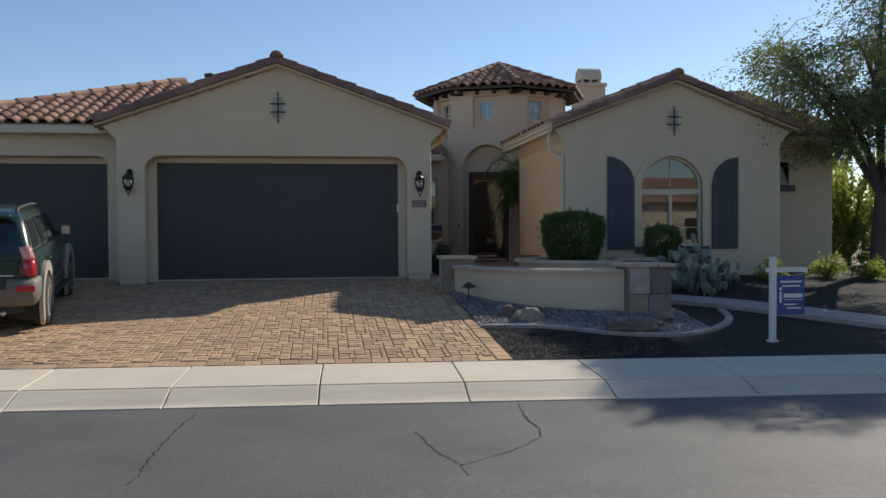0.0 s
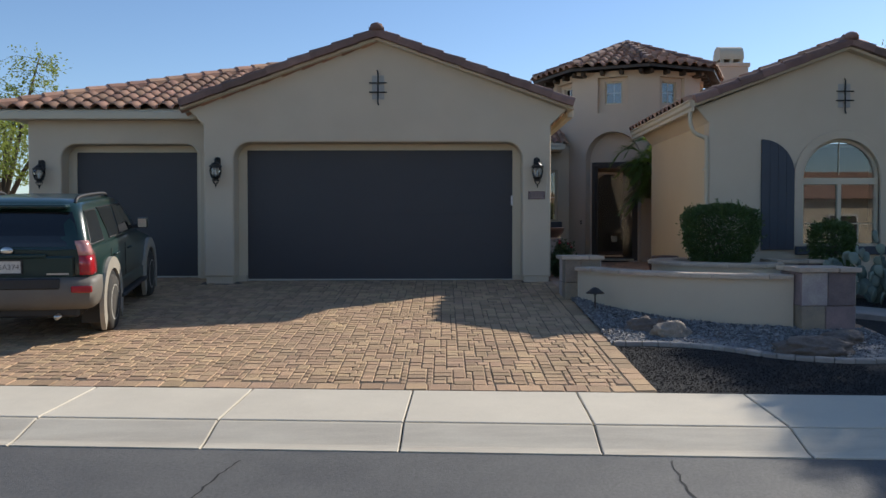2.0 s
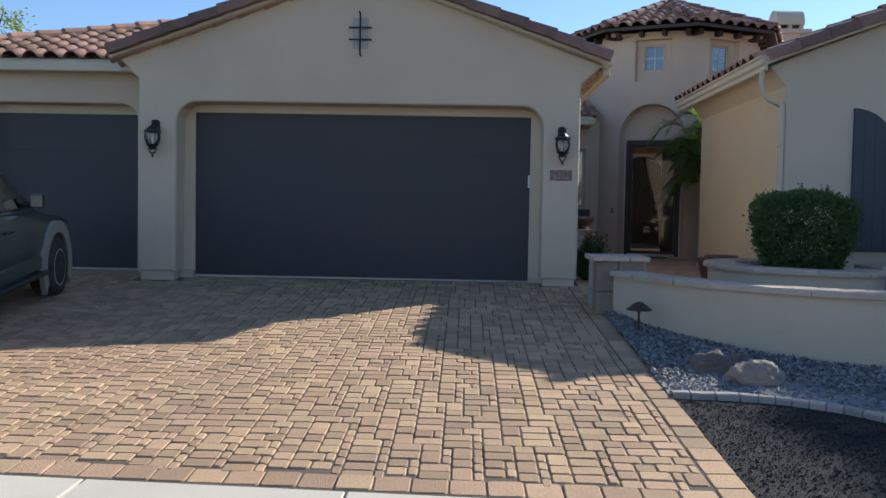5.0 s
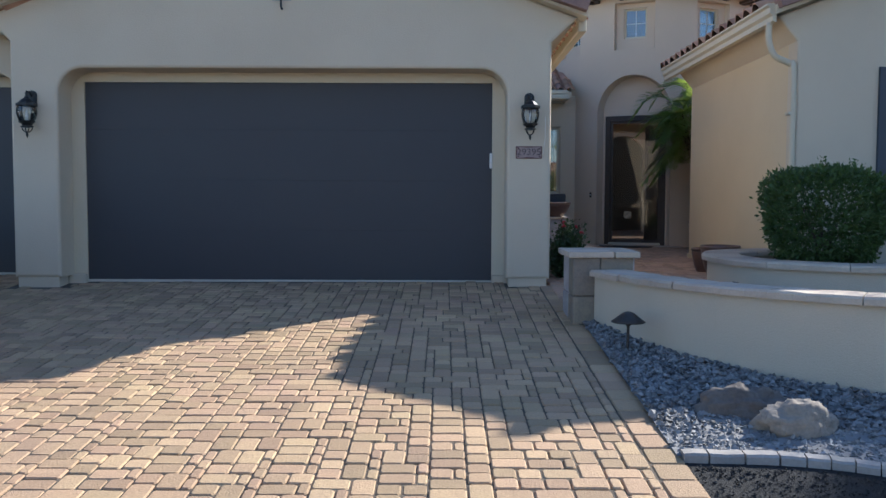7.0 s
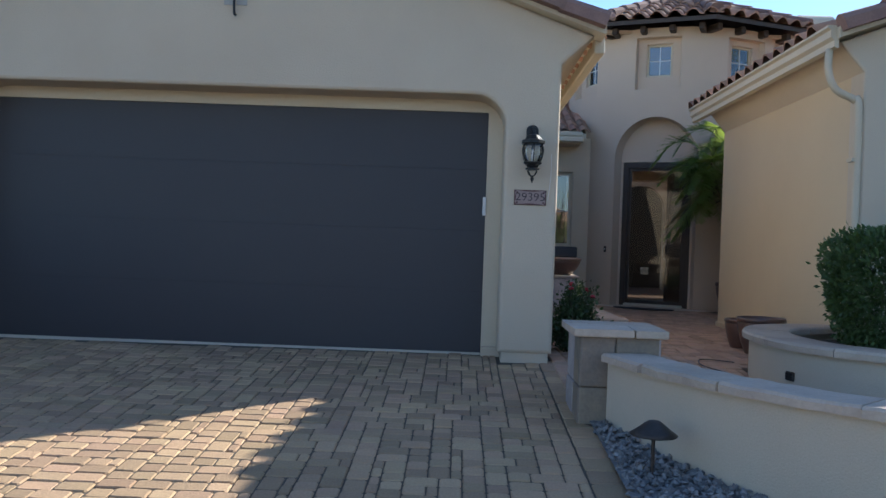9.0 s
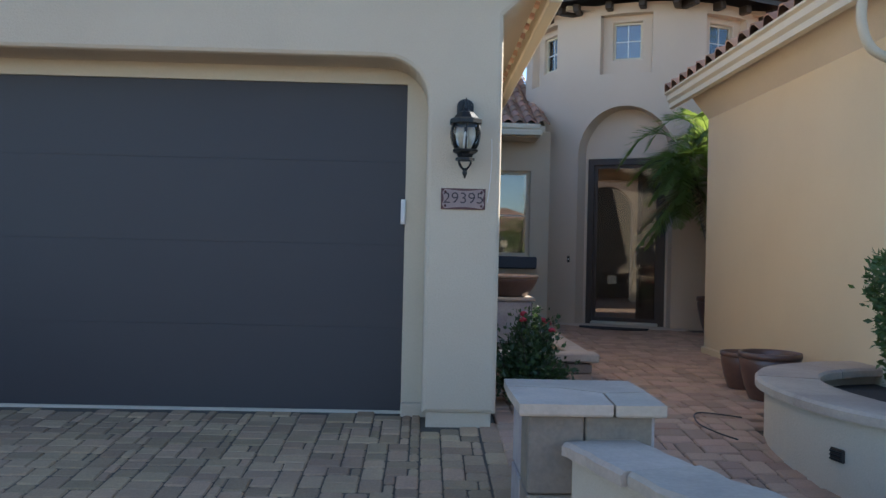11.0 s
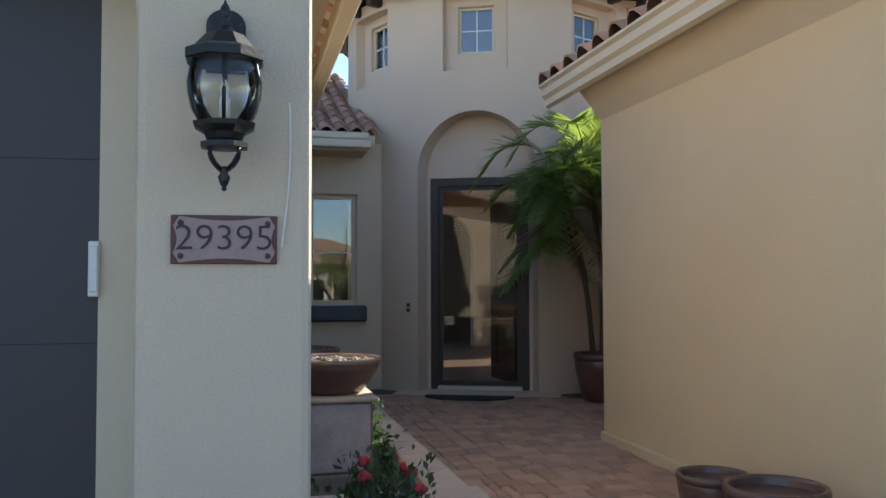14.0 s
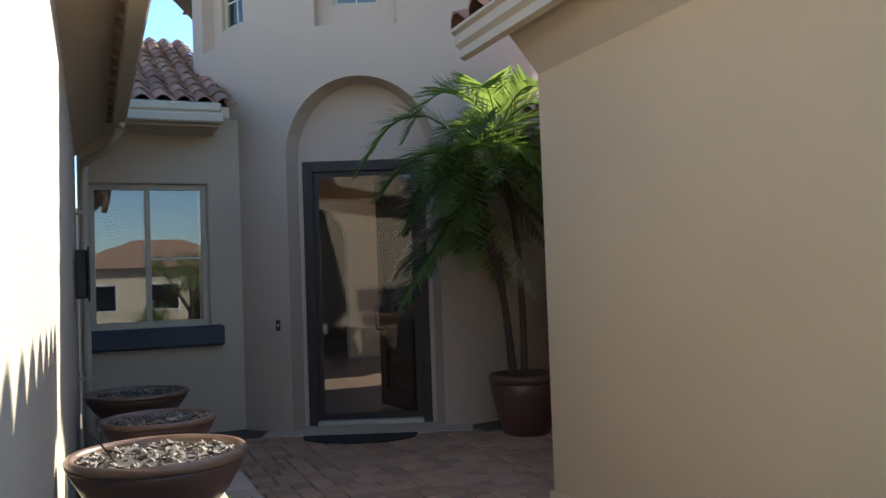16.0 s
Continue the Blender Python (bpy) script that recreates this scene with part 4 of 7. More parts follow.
flat_arch = [(5.15, 0.8), (5.15, 2.85)] + arc(5.72, 2.85, 0.57, 180, 0, 14) + [(6.29, 0.8)]
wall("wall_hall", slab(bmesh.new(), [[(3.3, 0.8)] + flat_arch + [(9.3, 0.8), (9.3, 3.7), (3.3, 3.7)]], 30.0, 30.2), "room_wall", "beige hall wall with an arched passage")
# passage end and ceiling are coloured dark in place of shade
wall("wall_hall_end", slab(bmesh.new(), [[(3.3, 0.8), (9.3, 0.8), (9.3, 3.7), (3.3, 3.7)], [(6.05, 1.16), (6.27, 1.16), (6.27, 1.36), (6.05, 1.36)]], 31.4, 31.5), "room", "passage end wall with a narrow window, coloured dark for shade")
# added slab shades the hall floor; the gap beyond lets sky onto the wall
tagged(box("hall_ceiling", 3.3, 9.3, 26.9, 28.7, 3.55, 3.7, M["room_wall"]), "added beige slab that shades the hall floor", "ceiling", kind="structure")
# dark pane added to dim the bright ground seen through the opening
hall_window = thing("window_5", "narrow window at the hall's end, pane darkened to dim the view", "window", kind="structure")
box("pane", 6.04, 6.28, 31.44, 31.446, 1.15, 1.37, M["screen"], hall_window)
wall("hall_passage_roof", cuboid(bmesh.new(), 3.3, 9.3, 30.2, 31.4, 3.55, 3.7), "room", "ceiling over the passage, coloured dark for shade")
bell = thing("doorbell", "small dark doorbell button on the tower wall", "doorbell")
part("plate", cuboid(bmesh.new(), -0.835, -0.795, -0.015, 0.004, 1.72, 1.82, 0.006, F0), M["bronze"], bell)
part("button", lathe(bmesh.new(), [(0.012, 0), (0.010, 0.008), (0.0, 0.01)], 10, F0 @ pose(-0.815, -0.014, 1.77, 90)), M["steel"], bell)

# window wall between garage and tower
KY = 24.0
wall("wall_court_window", slab(bmesh.new(), [[(2.05, 0.4), (3.9, 0.4), (3.9, 3.75), (2.05, 3.75)], [(2.14, 1.80), (3.18, 1.80), (3.18, 3.12), (2.14, 3.12)]], KY, KY + 0.22, soft=0.02))
w = thing("window_2", "white two-light slider window with a dark heavy sill", "window", kind="structure")
part("window_frame", slab(bmesh.new(), [[(2.14, 1.80), (3.18, 1.80), (3.18, 3.12), (2.14, 3.12)], [(2.19, 1.85), (2.62, 1.85), (2.62, 3.07), (2.19, 3.07)], [(2.67, 1.85), (3.13, 1.85), (3.13, 3.07), (2.67, 3.07)]], KY + 0.06, KY + 0.12), M["trim"], w)
for x0, x1 in ((2.18, 2.63), (2.66, 3.14)):
    ob = box("pane", x0, x1, KY + 0.09, KY + 0.095, 1.84, 3.08, M["glass"], w)
    ob.visible_shadow = False
ob = box("insect_screen", 2.19, 2.62, KY + 0.100, KY + 0.103, 1.85, 3.07, M["screen"], w, "dark insect screen")
ob.visible_shadow = False
box("glazing_bar", 2.67, 3.13, KY + 0.08, KY + 0.088, 2.42, 2.435, M["white"], w)
box("window_sill", 2.08, 3.30, KY - 0.1, KY + 0.06, 1.60, 1.79, M["shutter"], w, "dark painted heavy sill", bevel=0.02)
# room behind the slider, shade carried by the dark colour
tagged(box("room_shell_left", 2.05, 3.5, 25.4, 25.5, 0.6, 3.7, M["room"]), "room wall behind the slider window, shade put into its colour", "wall", kind="structure")
m_roof = thing("roof_main", "clay tile main roof rising behind the entry court", "roof", kind="structure")
roof_deck("deck", [(1.6, 23.5, 3.76), (3.33, 23.5, 3.76), (3.33, 27.5, 5.4), (-1.5, 27.5, 5.4)], M["trim"], m_roof, 0.1)
tile_field(m_roof, (1.3, 23.44, 3.76), (1, 0, 0), (0, 4.0, 1.64), 12, 12, None, True, narrow=0.6)
roof_deck("deck_right", [(6.30, 20.8, 3.76), (6.30, 30.0, 3.76), (9.4, 30.0, 5.0), (9.4, 20.8, 5.0)], M["trim"], m_roof, 0.1)
tile_field(m_roof, (6.24, 30.0, 3.74), (0, -1, 0), (3.1, 0, 1.24), 31, 9, None, False)
wall("wall_court_right", cuboid(bmesh.new(), 6.6, 6.85, 20.36, 24.3, 0.4, 3.7))
wall("wall_house_back", slab(bmesh.new(), [[(-7.1, 0.4), (12.1, 0.4), (12.1, 3.7), (-7.1, 3.7)], [(5.6, 0.9), (7.6, 0.9), (7.6, 3.0), (5.6, 3.0)]], 33.0, 33.25))
fas = bmesh.new()
cuboid(fas, 2.40, 3.27, 23.38, 23.50, 3.60, 3.68, 0.012)
cuboid(fas, 2.40, 3.25, 23.40, 23.50, 3.70, 3.78, 0.012)
cuboid(fas, 2.40, 3.26, 23.42, 23.50, 3.66, 3.72, 0.0)
tagged(part("gutter", fas, M["trim"]), "cream painted moulded eave gutter above the slider window", "gutter", kind="structure")
tagged(box("soffit", 2.05, 3.24, 23.5, KY + 0.01, 3.58, 3.62, M["stucco"]), "tan stucco soffit under an eave", "soffit", kind="structure")
dp = bmesh.new()
tube(dp, smooth_line([(2.39, 23.0, 3.52), (2.38, 23.0, 3.42), (2.28, 23.2, 3.3), (2.14, 23.5, 3.25), (2.11, 23.55, 3.1), (2.11, 23.55, 2.0), (2.11, 23.55, 0.8)], 30), 0.035, 8)
pipe = tagged(part("downpipe", dp, M["trim"], smooth=True), "tan painted metal downpipe on the garage side wall", "downpipe")
for z in (1.4, 2.8):
    box("bracket", 2.04, 2.15, 23.51, 23.60, z, z + 0.03, M["trim"], pipe)
sides = thing("meter_box", "dark metal utility box on the garage side wall", "utility box")
box("body", 2.05, 2.13, 22.3, 22.6, 2.1, 2.45, M["bronze"], sides, bevel=0.01)
box("lid", 2.13, 2.145, 22.28, 22.62, 2.08, 2.47, M["bronze"], sides, bevel=0.004)

chim = thing("chimney", "pinkish stucco chimney with a domed metal cap", "chimney", kind="structure")
box("shaft", 8.28, 9.22, 27.0, 27.8, 4.0, 6.50, M["stucco_pink"], chim, bevel=0.02)
box("shoulder", 8.24, 9.26, 26.96, 27.84, 6.38, 6.5, M["stucco_pink"], chim, bevel=0.015)
for x in (8.42, 8.70, 8.99):
    for y in (27.08, 27.63):
        box("post", x, x + 0.09, y, y + 0.09, 6.5, 6.64, M["trim"], chim)
dome = bmesh.new()
slab(dome, [[(27.06, 6.62), (27.74, 6.62), (27.74, 6.70)] + arc(27.40, 6.70, 0.34, 0, 180, 18) + [(27.06, 6.70)]], 8.40, 9.10, Matrix(((0, 1, 0, 0), (1, 0, 0, 0), (0, 0, 1, 0), (0, 0, 0, 1))))
part("domed_cap", dome, M["trim"], chim)

# ---- front yard: low wall, piers, planter, gravel ----
WALL = smooth_line([(2.20, 14.42, 0), (2.50, 13.58, 0), (2.98, 12.88, 0), (3.62, 12.36, 0), (4.42, 12.10, 0)], 41)


def normals(line):
    out = []
    for i, p in enumerate(line):
        d = (line[min(i + 1, len(line) - 1)] - line[max(i - 1, 0)]).normalized()
        out.append(Vector((-d.y, d.x, 0)))
    return out


WN = normals(WALL)


def ribbon(bm, line, nrm, off0, off1, z0s, z1s, r=0.0):
    """A solid band along a line between two offsets, with foot and head heights by point; r rounds the head's edges."""
    prof = [(off0, 0, 0), (off0, 1, -r), (off0 + r, 1, 0), (off1 - r, 1, 0), (off1, 1, -r), (off1, 0, 0)] if r else [(off0, 0, 0), (off0, 1, 0), (off1, 1, 0), (off1, 0, 0)]
    rws = [[bm.verts.new((p.x + n.x * o, p.y + n.y * o, (z1 if up else z0) + dz)) for o, up, dz in prof] for p, n, z0, z1 in zip(line, nrm, z0s, z1s)]
    k = len(prof)
    for a, b in zip(rws, rws[1:]):
        for i in range(k):
            bm.faces.new([a[i], a[(i + 1) % k], b[(i + 1) % k], b[i]])
    bm.faces.new(rws[0]), bm.faces.new(rws[-1][::-1])
    return bm


low = thing("low_wall", "curved low tan stucco garden wall with pale flagstone coping", "garden wall", kind="structure")
n = len(WALL)
tops = [1.045 + 0.005 * i / (n - 1) for i in range(n)]
part("body", ribbon(bmesh.new(), WALL, WN, 0.0, 0.22, [0.1] * n, [t - 0.058 for t in tops]), M["stucco"], low)
cuts = [0, 6, 13, 22, 29, 36, 40]
for a, b in zip(cuts, cuts[1:]):
    ln = [p.copy() for p in WALL[a : b + 1]]
    d = (ln[1] - ln[0]).normalized() * 0.004
    ln[0] += d
    ln[-1] -= d
    k = len(ln)
    e = [random.uniform(-0.012, 0.012) for _ in range(k)]
    bm = ribbon(bmesh.new(), [p + q * ee for p, q, ee in zip(ln, WN[a : b + 1], e)], WN[a : b + 1], -0.055, 0.28, [t - 0.056 for t in tops[a : b + 1]], [t + random.uniform(-0.003, 0.003) for t in tops[a : b + 1]], 0.016)
    part("coping_stone", bm, M["flag"], low)


def stone_pier(x0, x1, y0, y1, z0, z1, label, kinds=("slate_a", "slate_b", "slate_c")):
    p = thing("stone_pier", label, "pier", "stone garden piers")
    cx, cy = (x0 + x1) / 2, (y0 + y1) / 2
    box("core", x0 + 0.02, x1 - 0.02, y0 + 0.02, y1 - 0.02, z0 - 0.3, z1 - 0.05, M["sand"], p)
    rowsz = [z0 - 0.25, z0 + (z1 - z0) * 0.42, z1 - 0.05]
    for r in range(2):
        for side in range(4):
            length = (x1 - x0) if side % 2 == 0 else (y1 - y0)
            parts_ = [0, random.uniform(0.42, 0.6), 1]
            for a, b in zip(parts_, parts_[1:]):
                m = Matrix.Translation((cx, cy, 0)) @ Matrix.Rotation(radians(90 * side), 4, "Z")
                dep = ((y1 - y0) if side % 2 == 0 else (x1 - x0)) / 2
                jut = random.uniform(0, 0.008)
                bm = cuboid(bmesh.new(), -length / 2 + a * length + 0.003, -length / 2 + b * length - 0.003, -dep - jut, -dep + 0.03, rowsz[r] + 0.003, rowsz[r + 1] - 0.003, 0.008, m)
                part("slate", bm, M[random.choice(kinds)], p)
    o = 0.055
    # three irregular flagstones with open joints
    flat = Matrix(((1, 0, 0, 0), (0, 0, 1, 0), (0, 1, 0, 0), (0, 0, 0, 1)))
    w, d = x1 - x0 + 2 * o, y1 - y0 + 2 * o
    for poly in ([(0.01, 0), (0.63, 0.01), (0.655, 0.45), (0.41, 0.61), (0, 0.655)], [(0, 0.675), (0.42, 0.63), (0.67, 0.465), (1.0, 0.52), (0.985, 1.0), (0.012, 0.99)], [(0.645, 0.0), (0.985, 0.012), (1.0, 0.5), (0.672, 0.445)]):
        bm = slab(bmesh.new(), [[(x0 - o + u * w, y0 - o + v * d) for u, v in poly]], z1 - 0.055, z1 + random.uniform(-0.004, 0.004), flat, soft=0.012)
        part("cap_stone", bm, M["flag"], p)
    return p


stone_pier(2.02, 2.55, 14.46, 15.06, 0.52, 1.20, "square slate-clad pier with a flagstone cap beside the drive", ("slate_a", "slate_a", "slate_b"))
stone_pier(4.44, 5.08, 11.92, 12.52, 0.36, 1.14, "square slate-clad pier with a flagstone cap beside the walkway")
stone_pier(5.28, 5.92, 14.72, 15.3, 0.6, 1.13, "slate-faced pier at the end of the raised planter")

PL = smooth_line([(4.73, 16.98, 0), (4.35, 16.86, 0), (3.93, 16.55, 0), (3.69, 16.05, 0), (3.64, 15.5, 0), (3.74, 14.98, 0), (4.08, 14.55, 0), (4.5, 14.3, 0), (4.95, 14.32, 0), (5.34, 14.78, 0)], 49)
PN = normals(PL)
n = len(PL)
planter = thing("raised_planter", "curved raised tan stucco planter with pale flagstone coping", "planter", kind="structure")
part("body", ribbon(bmesh.new(), PL, PN, 0.0, 0.24, [0.3] * n, [1.035] * n), M["stucco"], planter)
cuts = [0, 7, 15, 22, 29, 36, 42, 48]
for a, b in zip(cuts, cuts[1:]):
    ln = [p.copy() for p in PL[a : b + 1]]
    d = (ln[1] - ln[0]).normalized() * 0.004
    ln[0] += d
    ln[-1] -= d
    k = len(ln)
    part("coping_stone", ribbon(bmesh.new(), ln, PN[a : b + 1], -0.06, 0.33, [1.037] * k, [1.095 + random.uniform(-0.002, 0.002)] * k, 0.016), M["flag"], planter)
inner = [(p + q * 0.2) for p, q in zip(PL, PN)]
raw("soil", [(p.x, p.y, 0.97) for p in inner] + [(5.4, 16.39, 0.97), (4.76, 16.39, 0.97)], [tuple(range(n + 2))], M["soil"], planter, "dark potting soil")
fix = thing("step_light", "small bronze recessed step light in the planter wall", "light fixture")
Q = 25
mm = Matrix.Translation(PL[Q] + Vector((0, 0, 0.84))) @ Matrix.Rotation(math.atan2(-PN[Q].x, PN[Q].y), 4, "Z")
part("faceplate", cuboid(bmesh.new(), -0.048, 0.048, -0.014, 0.004, -0.034, 0.034, 0.006, mm), M["bronze"], fix)
for k in range(3):
    part("louvre", cuboid(bmesh.new(), -0.04, 0.04, -0.022, -0.012, -0.026 + 0.02 * k, -0.018 + 0.02 * k, 0.0, mm), M["iron"], fix)

# front bed of dark granite, gravel bed against the wall, edging stones
EDGE = smooth_line([(2.12, 11.38, 0), (2.62, 11.34, 0), (2.98, 11.24, 0), (3.30, 11.06, 0), (3.62, 10.78, 0), (4.1, 10.55, 0), (4.7, 10.52, 0), (5.3, 10.88, 0), (5.78, 11.5, 0), (6.0, 12.2, 0)], 57)
tagged(strip("planting_bed", [[(x, v - 0.06 * x, ground_z(x, v - 0.06 * x) - 0.012) for x in (2.1, 3, 4, 6, 9, 14, 22)] for v in (9.5, 10, 11, 12, 13, 14, 15, 16.0, 17.5, 19.3)], M["dirt"]), "dark brown decomposed granite front bed", "planting bed", kind="structure")


def pebbles(name, places, size, material, label, cat, parent=None):
    rng = np.random.default_rng(len(places))
    oct_v = np.array([(1, 0, 0), (-1, 0, 0), (0, 1, 0), (0, -1, 0), (0, 0, 1), (0, 0, -1)], float)
    oct_f = np.array([(0, 2, 4), (2, 1, 4), (1, 3, 4), (3, 0, 4), (2, 0, 5), (1, 2, 5), (3, 1, 5), (0, 3, 5)])
    vs, fs = [], []
    for i, (x, y, z) in enumerate(places):
        s = size * rng.uniform(0.55, 1.35)
        a = rng.uniform(0, 6.28)
        v = oct_v * (1 + rng.uniform(-0.3, 0.3, (6, 1))) * (s, s * rng.uniform(0.6, 1), s * rng.uniform(0.45, 0.75)) + rng.normal(0, s * 0.18, (6, 3))
        c, sn = math.cos(a), math.sin(a)
        t = rng.uniform(-0.5, 0.5)
        v = v @ np.array([[c, -sn, 0], [sn, c, 0], [0, 0, 1]]) @ np.array([[1, 0, 0], [0, math.cos(t), -math.sin(t)], [0, math.sin(t), math.cos(t)]])
        vs.append(v + (x, y, z))
        fs.append(oct_f + 6 * i)
    ob = raw(name, np.concatenate(vs).tolist(), np.concatenate(fs).tolist(), material, parent)
    return tagged(ob, label, cat, kind="stuff") if not parent else tagged(ob, kind="stuff")


def edge_y(x):
    best = min(EDGE, key=lambda p: abs(p.x - x))
    return best.y


def wall_y(x):
    if x < 2.2:
        return 14.4
    if x > 4.42:
        return 12.0
    return min(WALL, key=lambda p: abs(p.x - x)).y


spots, dark = [], []
rng = np.random.default_rng(5)
while len(spots) < 10500:
    x, y = rng.uniform(2.108, 5.2), rng.uniform(10.3, 14.4)
    if edge_y(x) + 0.06 < y < wall_y(x) - 0.01:
        h = 0.05 * min(1, (y - edge_y(x)) / 0.8)
        spots.append((x, y, ground_z(x, y) + h * rng.uniform(0.3, 1.0)))
for q in range(15000):
    x, y = (rng.uniform(2.12, 4.4), rng.uniform(9.2, 11.4)) if q % 2 else (rng.uniform(2.12, 9.0), rng.uniform(9.0, 16.2))
    if y + 0.06 * x > 9.55 and (x > 6.0 or y < edge_y(x) - 0.1) and not (x > 4.0 and y > 12.2 and x < 5.9):
        dark.append((x, y, ground_z(x, y) - 0.006))
strip("gravel_bed", [[(x, edge_y(x) + (wall_y(x) + 0.1 - edge_y(x)) * k, ground_z(x, edge_y(x) + (wall_y(x) - edge_y(x)) * k) + 0.006 + 0.026 * min(1, k * 3)) for k in np.linspace(0, 1, 9)] for x in np.linspace(2.098, 5.2, 31)], M["gravel"])
tagged(bpy.data.objects["gravel_bed"], "grey crushed gravel bed below the low wall", "gravel bed", kind="structure")
pebbles("gravel", spots, 0.022, M["gravel"], "loose grey crushed gravel", "gravel")
pebbles("granite_chips", dark, 0.008, M["gravel_dark"], "dark brown granite chips", "gravel")
edging = thing("bed_edging", "row of pale concrete edging stones round the gravel bed", "edging", kind="structure")
EN = normals(EDGE)
for i in range(0, 56, 2):
    ln = [EDGE[i] + (EDGE[i + 1] - EDGE[i]) * 0.06, EDGE[i + 1], EDGE[i + 2] - (EDGE[i + 2] - EDGE[i + 1]) * 0.06]
    zs = [ground_z(p.x, p.y) for p in ln]
    part("edging_stone", ribbon(bmesh.new(), ln, EN[i : i + 3], -0.052, 0.052, [z - 0.05 for z in zs], [z + 0.032 + random.uniform(-0.003, 0.003) for z in zs], 0.012), M["edging"], edging)

def boulder(x, y, sx, sy, sz, seed, material, label):
    bm = bmesh.new()
    bmesh.ops.create_icosphere(bm, subdivisions=4, radius=1.0)
    off = Vector((seed * 3.1, seed * 1.7, 0))
    for v in bm.verts:
        d = v.co.normalized()
        k = 1 + 0.38 * noise.noise(d * 1.5 + off) + 0.24 * noise.noise(d * 3.4 + off) + 0.12 * noise.noise(d * 8 + off) + 0.05 * noise.noise(d * 18 + off)
        c = Vector((d.x * sx, d.y * sy, d.z * sz)) * k
        c.z = max(c.z, -0.35 * sz)
        v.co = c + Vector((x, y, ground_z(x, y) + 0.30 * sz))
    return tagged(part("boulder", bm, material, None, "", True), label, "boulder", "garden boulders")


boulder(2.86, 11.72, 0.21, 0.13, 0.14, 1, M["boulder"], "pale tan weathered boulder lying in gravel")
boulder(2.68, 12.05, 0.26, 0.15, 0.12, 2, M["boulder_red"], "low reddish-brown boulder lying in gravel")
boulder(4.12, 10.88, 0.42, 0.26, 0.13, 3, M["boulder_red"], "large low brown weathered boulder inside the edging")
boulder(4.62, 11.3, 0.26, 0.20, 0.12, 4, M["boulder_red"], "low brown boulder inside the edging")


def path_light(x, y):
    z = ground_z(x, y) + 0.02
    p = thing("path_light", "dark bronze path light with a wide tiered shade, standing in gravel", "path light")
    part("stem", tube(bmesh.new(), [(x, y, z - 0.1), (x, y, z + 0.27)], 0.011, 8), M["bronze"], p)
    part("shade", lathe(bmesh.new(), [(0.012, 0.255), (0.125, 0.225), (0.13, 0.232), (0.10, 0.252), (0.075, 0.272), (0.05, 0.292), (0.03, 0.305), (0.0, 0.31)], 20, pose(x, y, z)), M["bronze"], p, smooth=True)
    part("lamp_cup", lathe(bmesh.new(), [(0.018, 0.20), (0.024, 0.22), (0.024, 0.25)], 12, pose(x, y, z)), M["bronze"], p)


path_light(2.28, 13.42)

# concrete walkway curving to the right
WALKL = smooth_line([(4.9, 14.2, 0), (5.55, 13.5, 0), (6.45, 12.75, 0), (7.5, 11.4, 0), (8.3, 10.3, 0), (8.95, 9.2, 0)], 41)
KN = normals(WALKL)
tagged(part("walkway", ribbon(bmesh.new(), WALKL, KN, -0.5, 0.5, [ground_z(p.x, p.y) - 0.1 for p in WALKL], [ground_z(p.x, p.y) + 0.03 for p in WALKL], 0.01), M["edging"]), "grey-tan concrete garden walkway curving past the front bed", "walkway", kind="structure")

# ---- foliage ----


def leaves(name, pts, dirs, size, material, parent, seed=1, ratio=0.5, label=""):
    """Many small bent leaves at given places, leaning outwards."""
    rng = np.random.default_rng(seed)
    k = len(pts)
    pts, dirs = np.asarray(pts, float), np.asarray(dirs, float)
    d = dirs + rng.normal(0, 0.7, (k, 3))
    d /= np.linalg.norm(d, axis=1, keepdims=True) + 1e-9
    s = np.cross(d, rng.normal(0, 1, (k, 3)))
    s /= np.linalg.norm(s, axis=1, keepdims=True) + 1e-9
    nn = np.cross(d, s)
    L = size * rng.uniform(0.6, 1.3, (k, 1))
    v = np.stack([pts, pts + d * L * 0.5 + s * L * ratio * 0.5 + nn * L * 0.08, pts + d * L, pts + d * L * 0.5 - s * L * ratio * 0.5 + nn * L * 0.08], 1).reshape(-1, 3)
    base = np.arange(k)[:, None] * 4
    f = np.concatenate([base + (0, 1, 2), base + (0, 2, 3)], 0)
    return raw(name, v.tolist(), f.tolist(), material, parent, label)


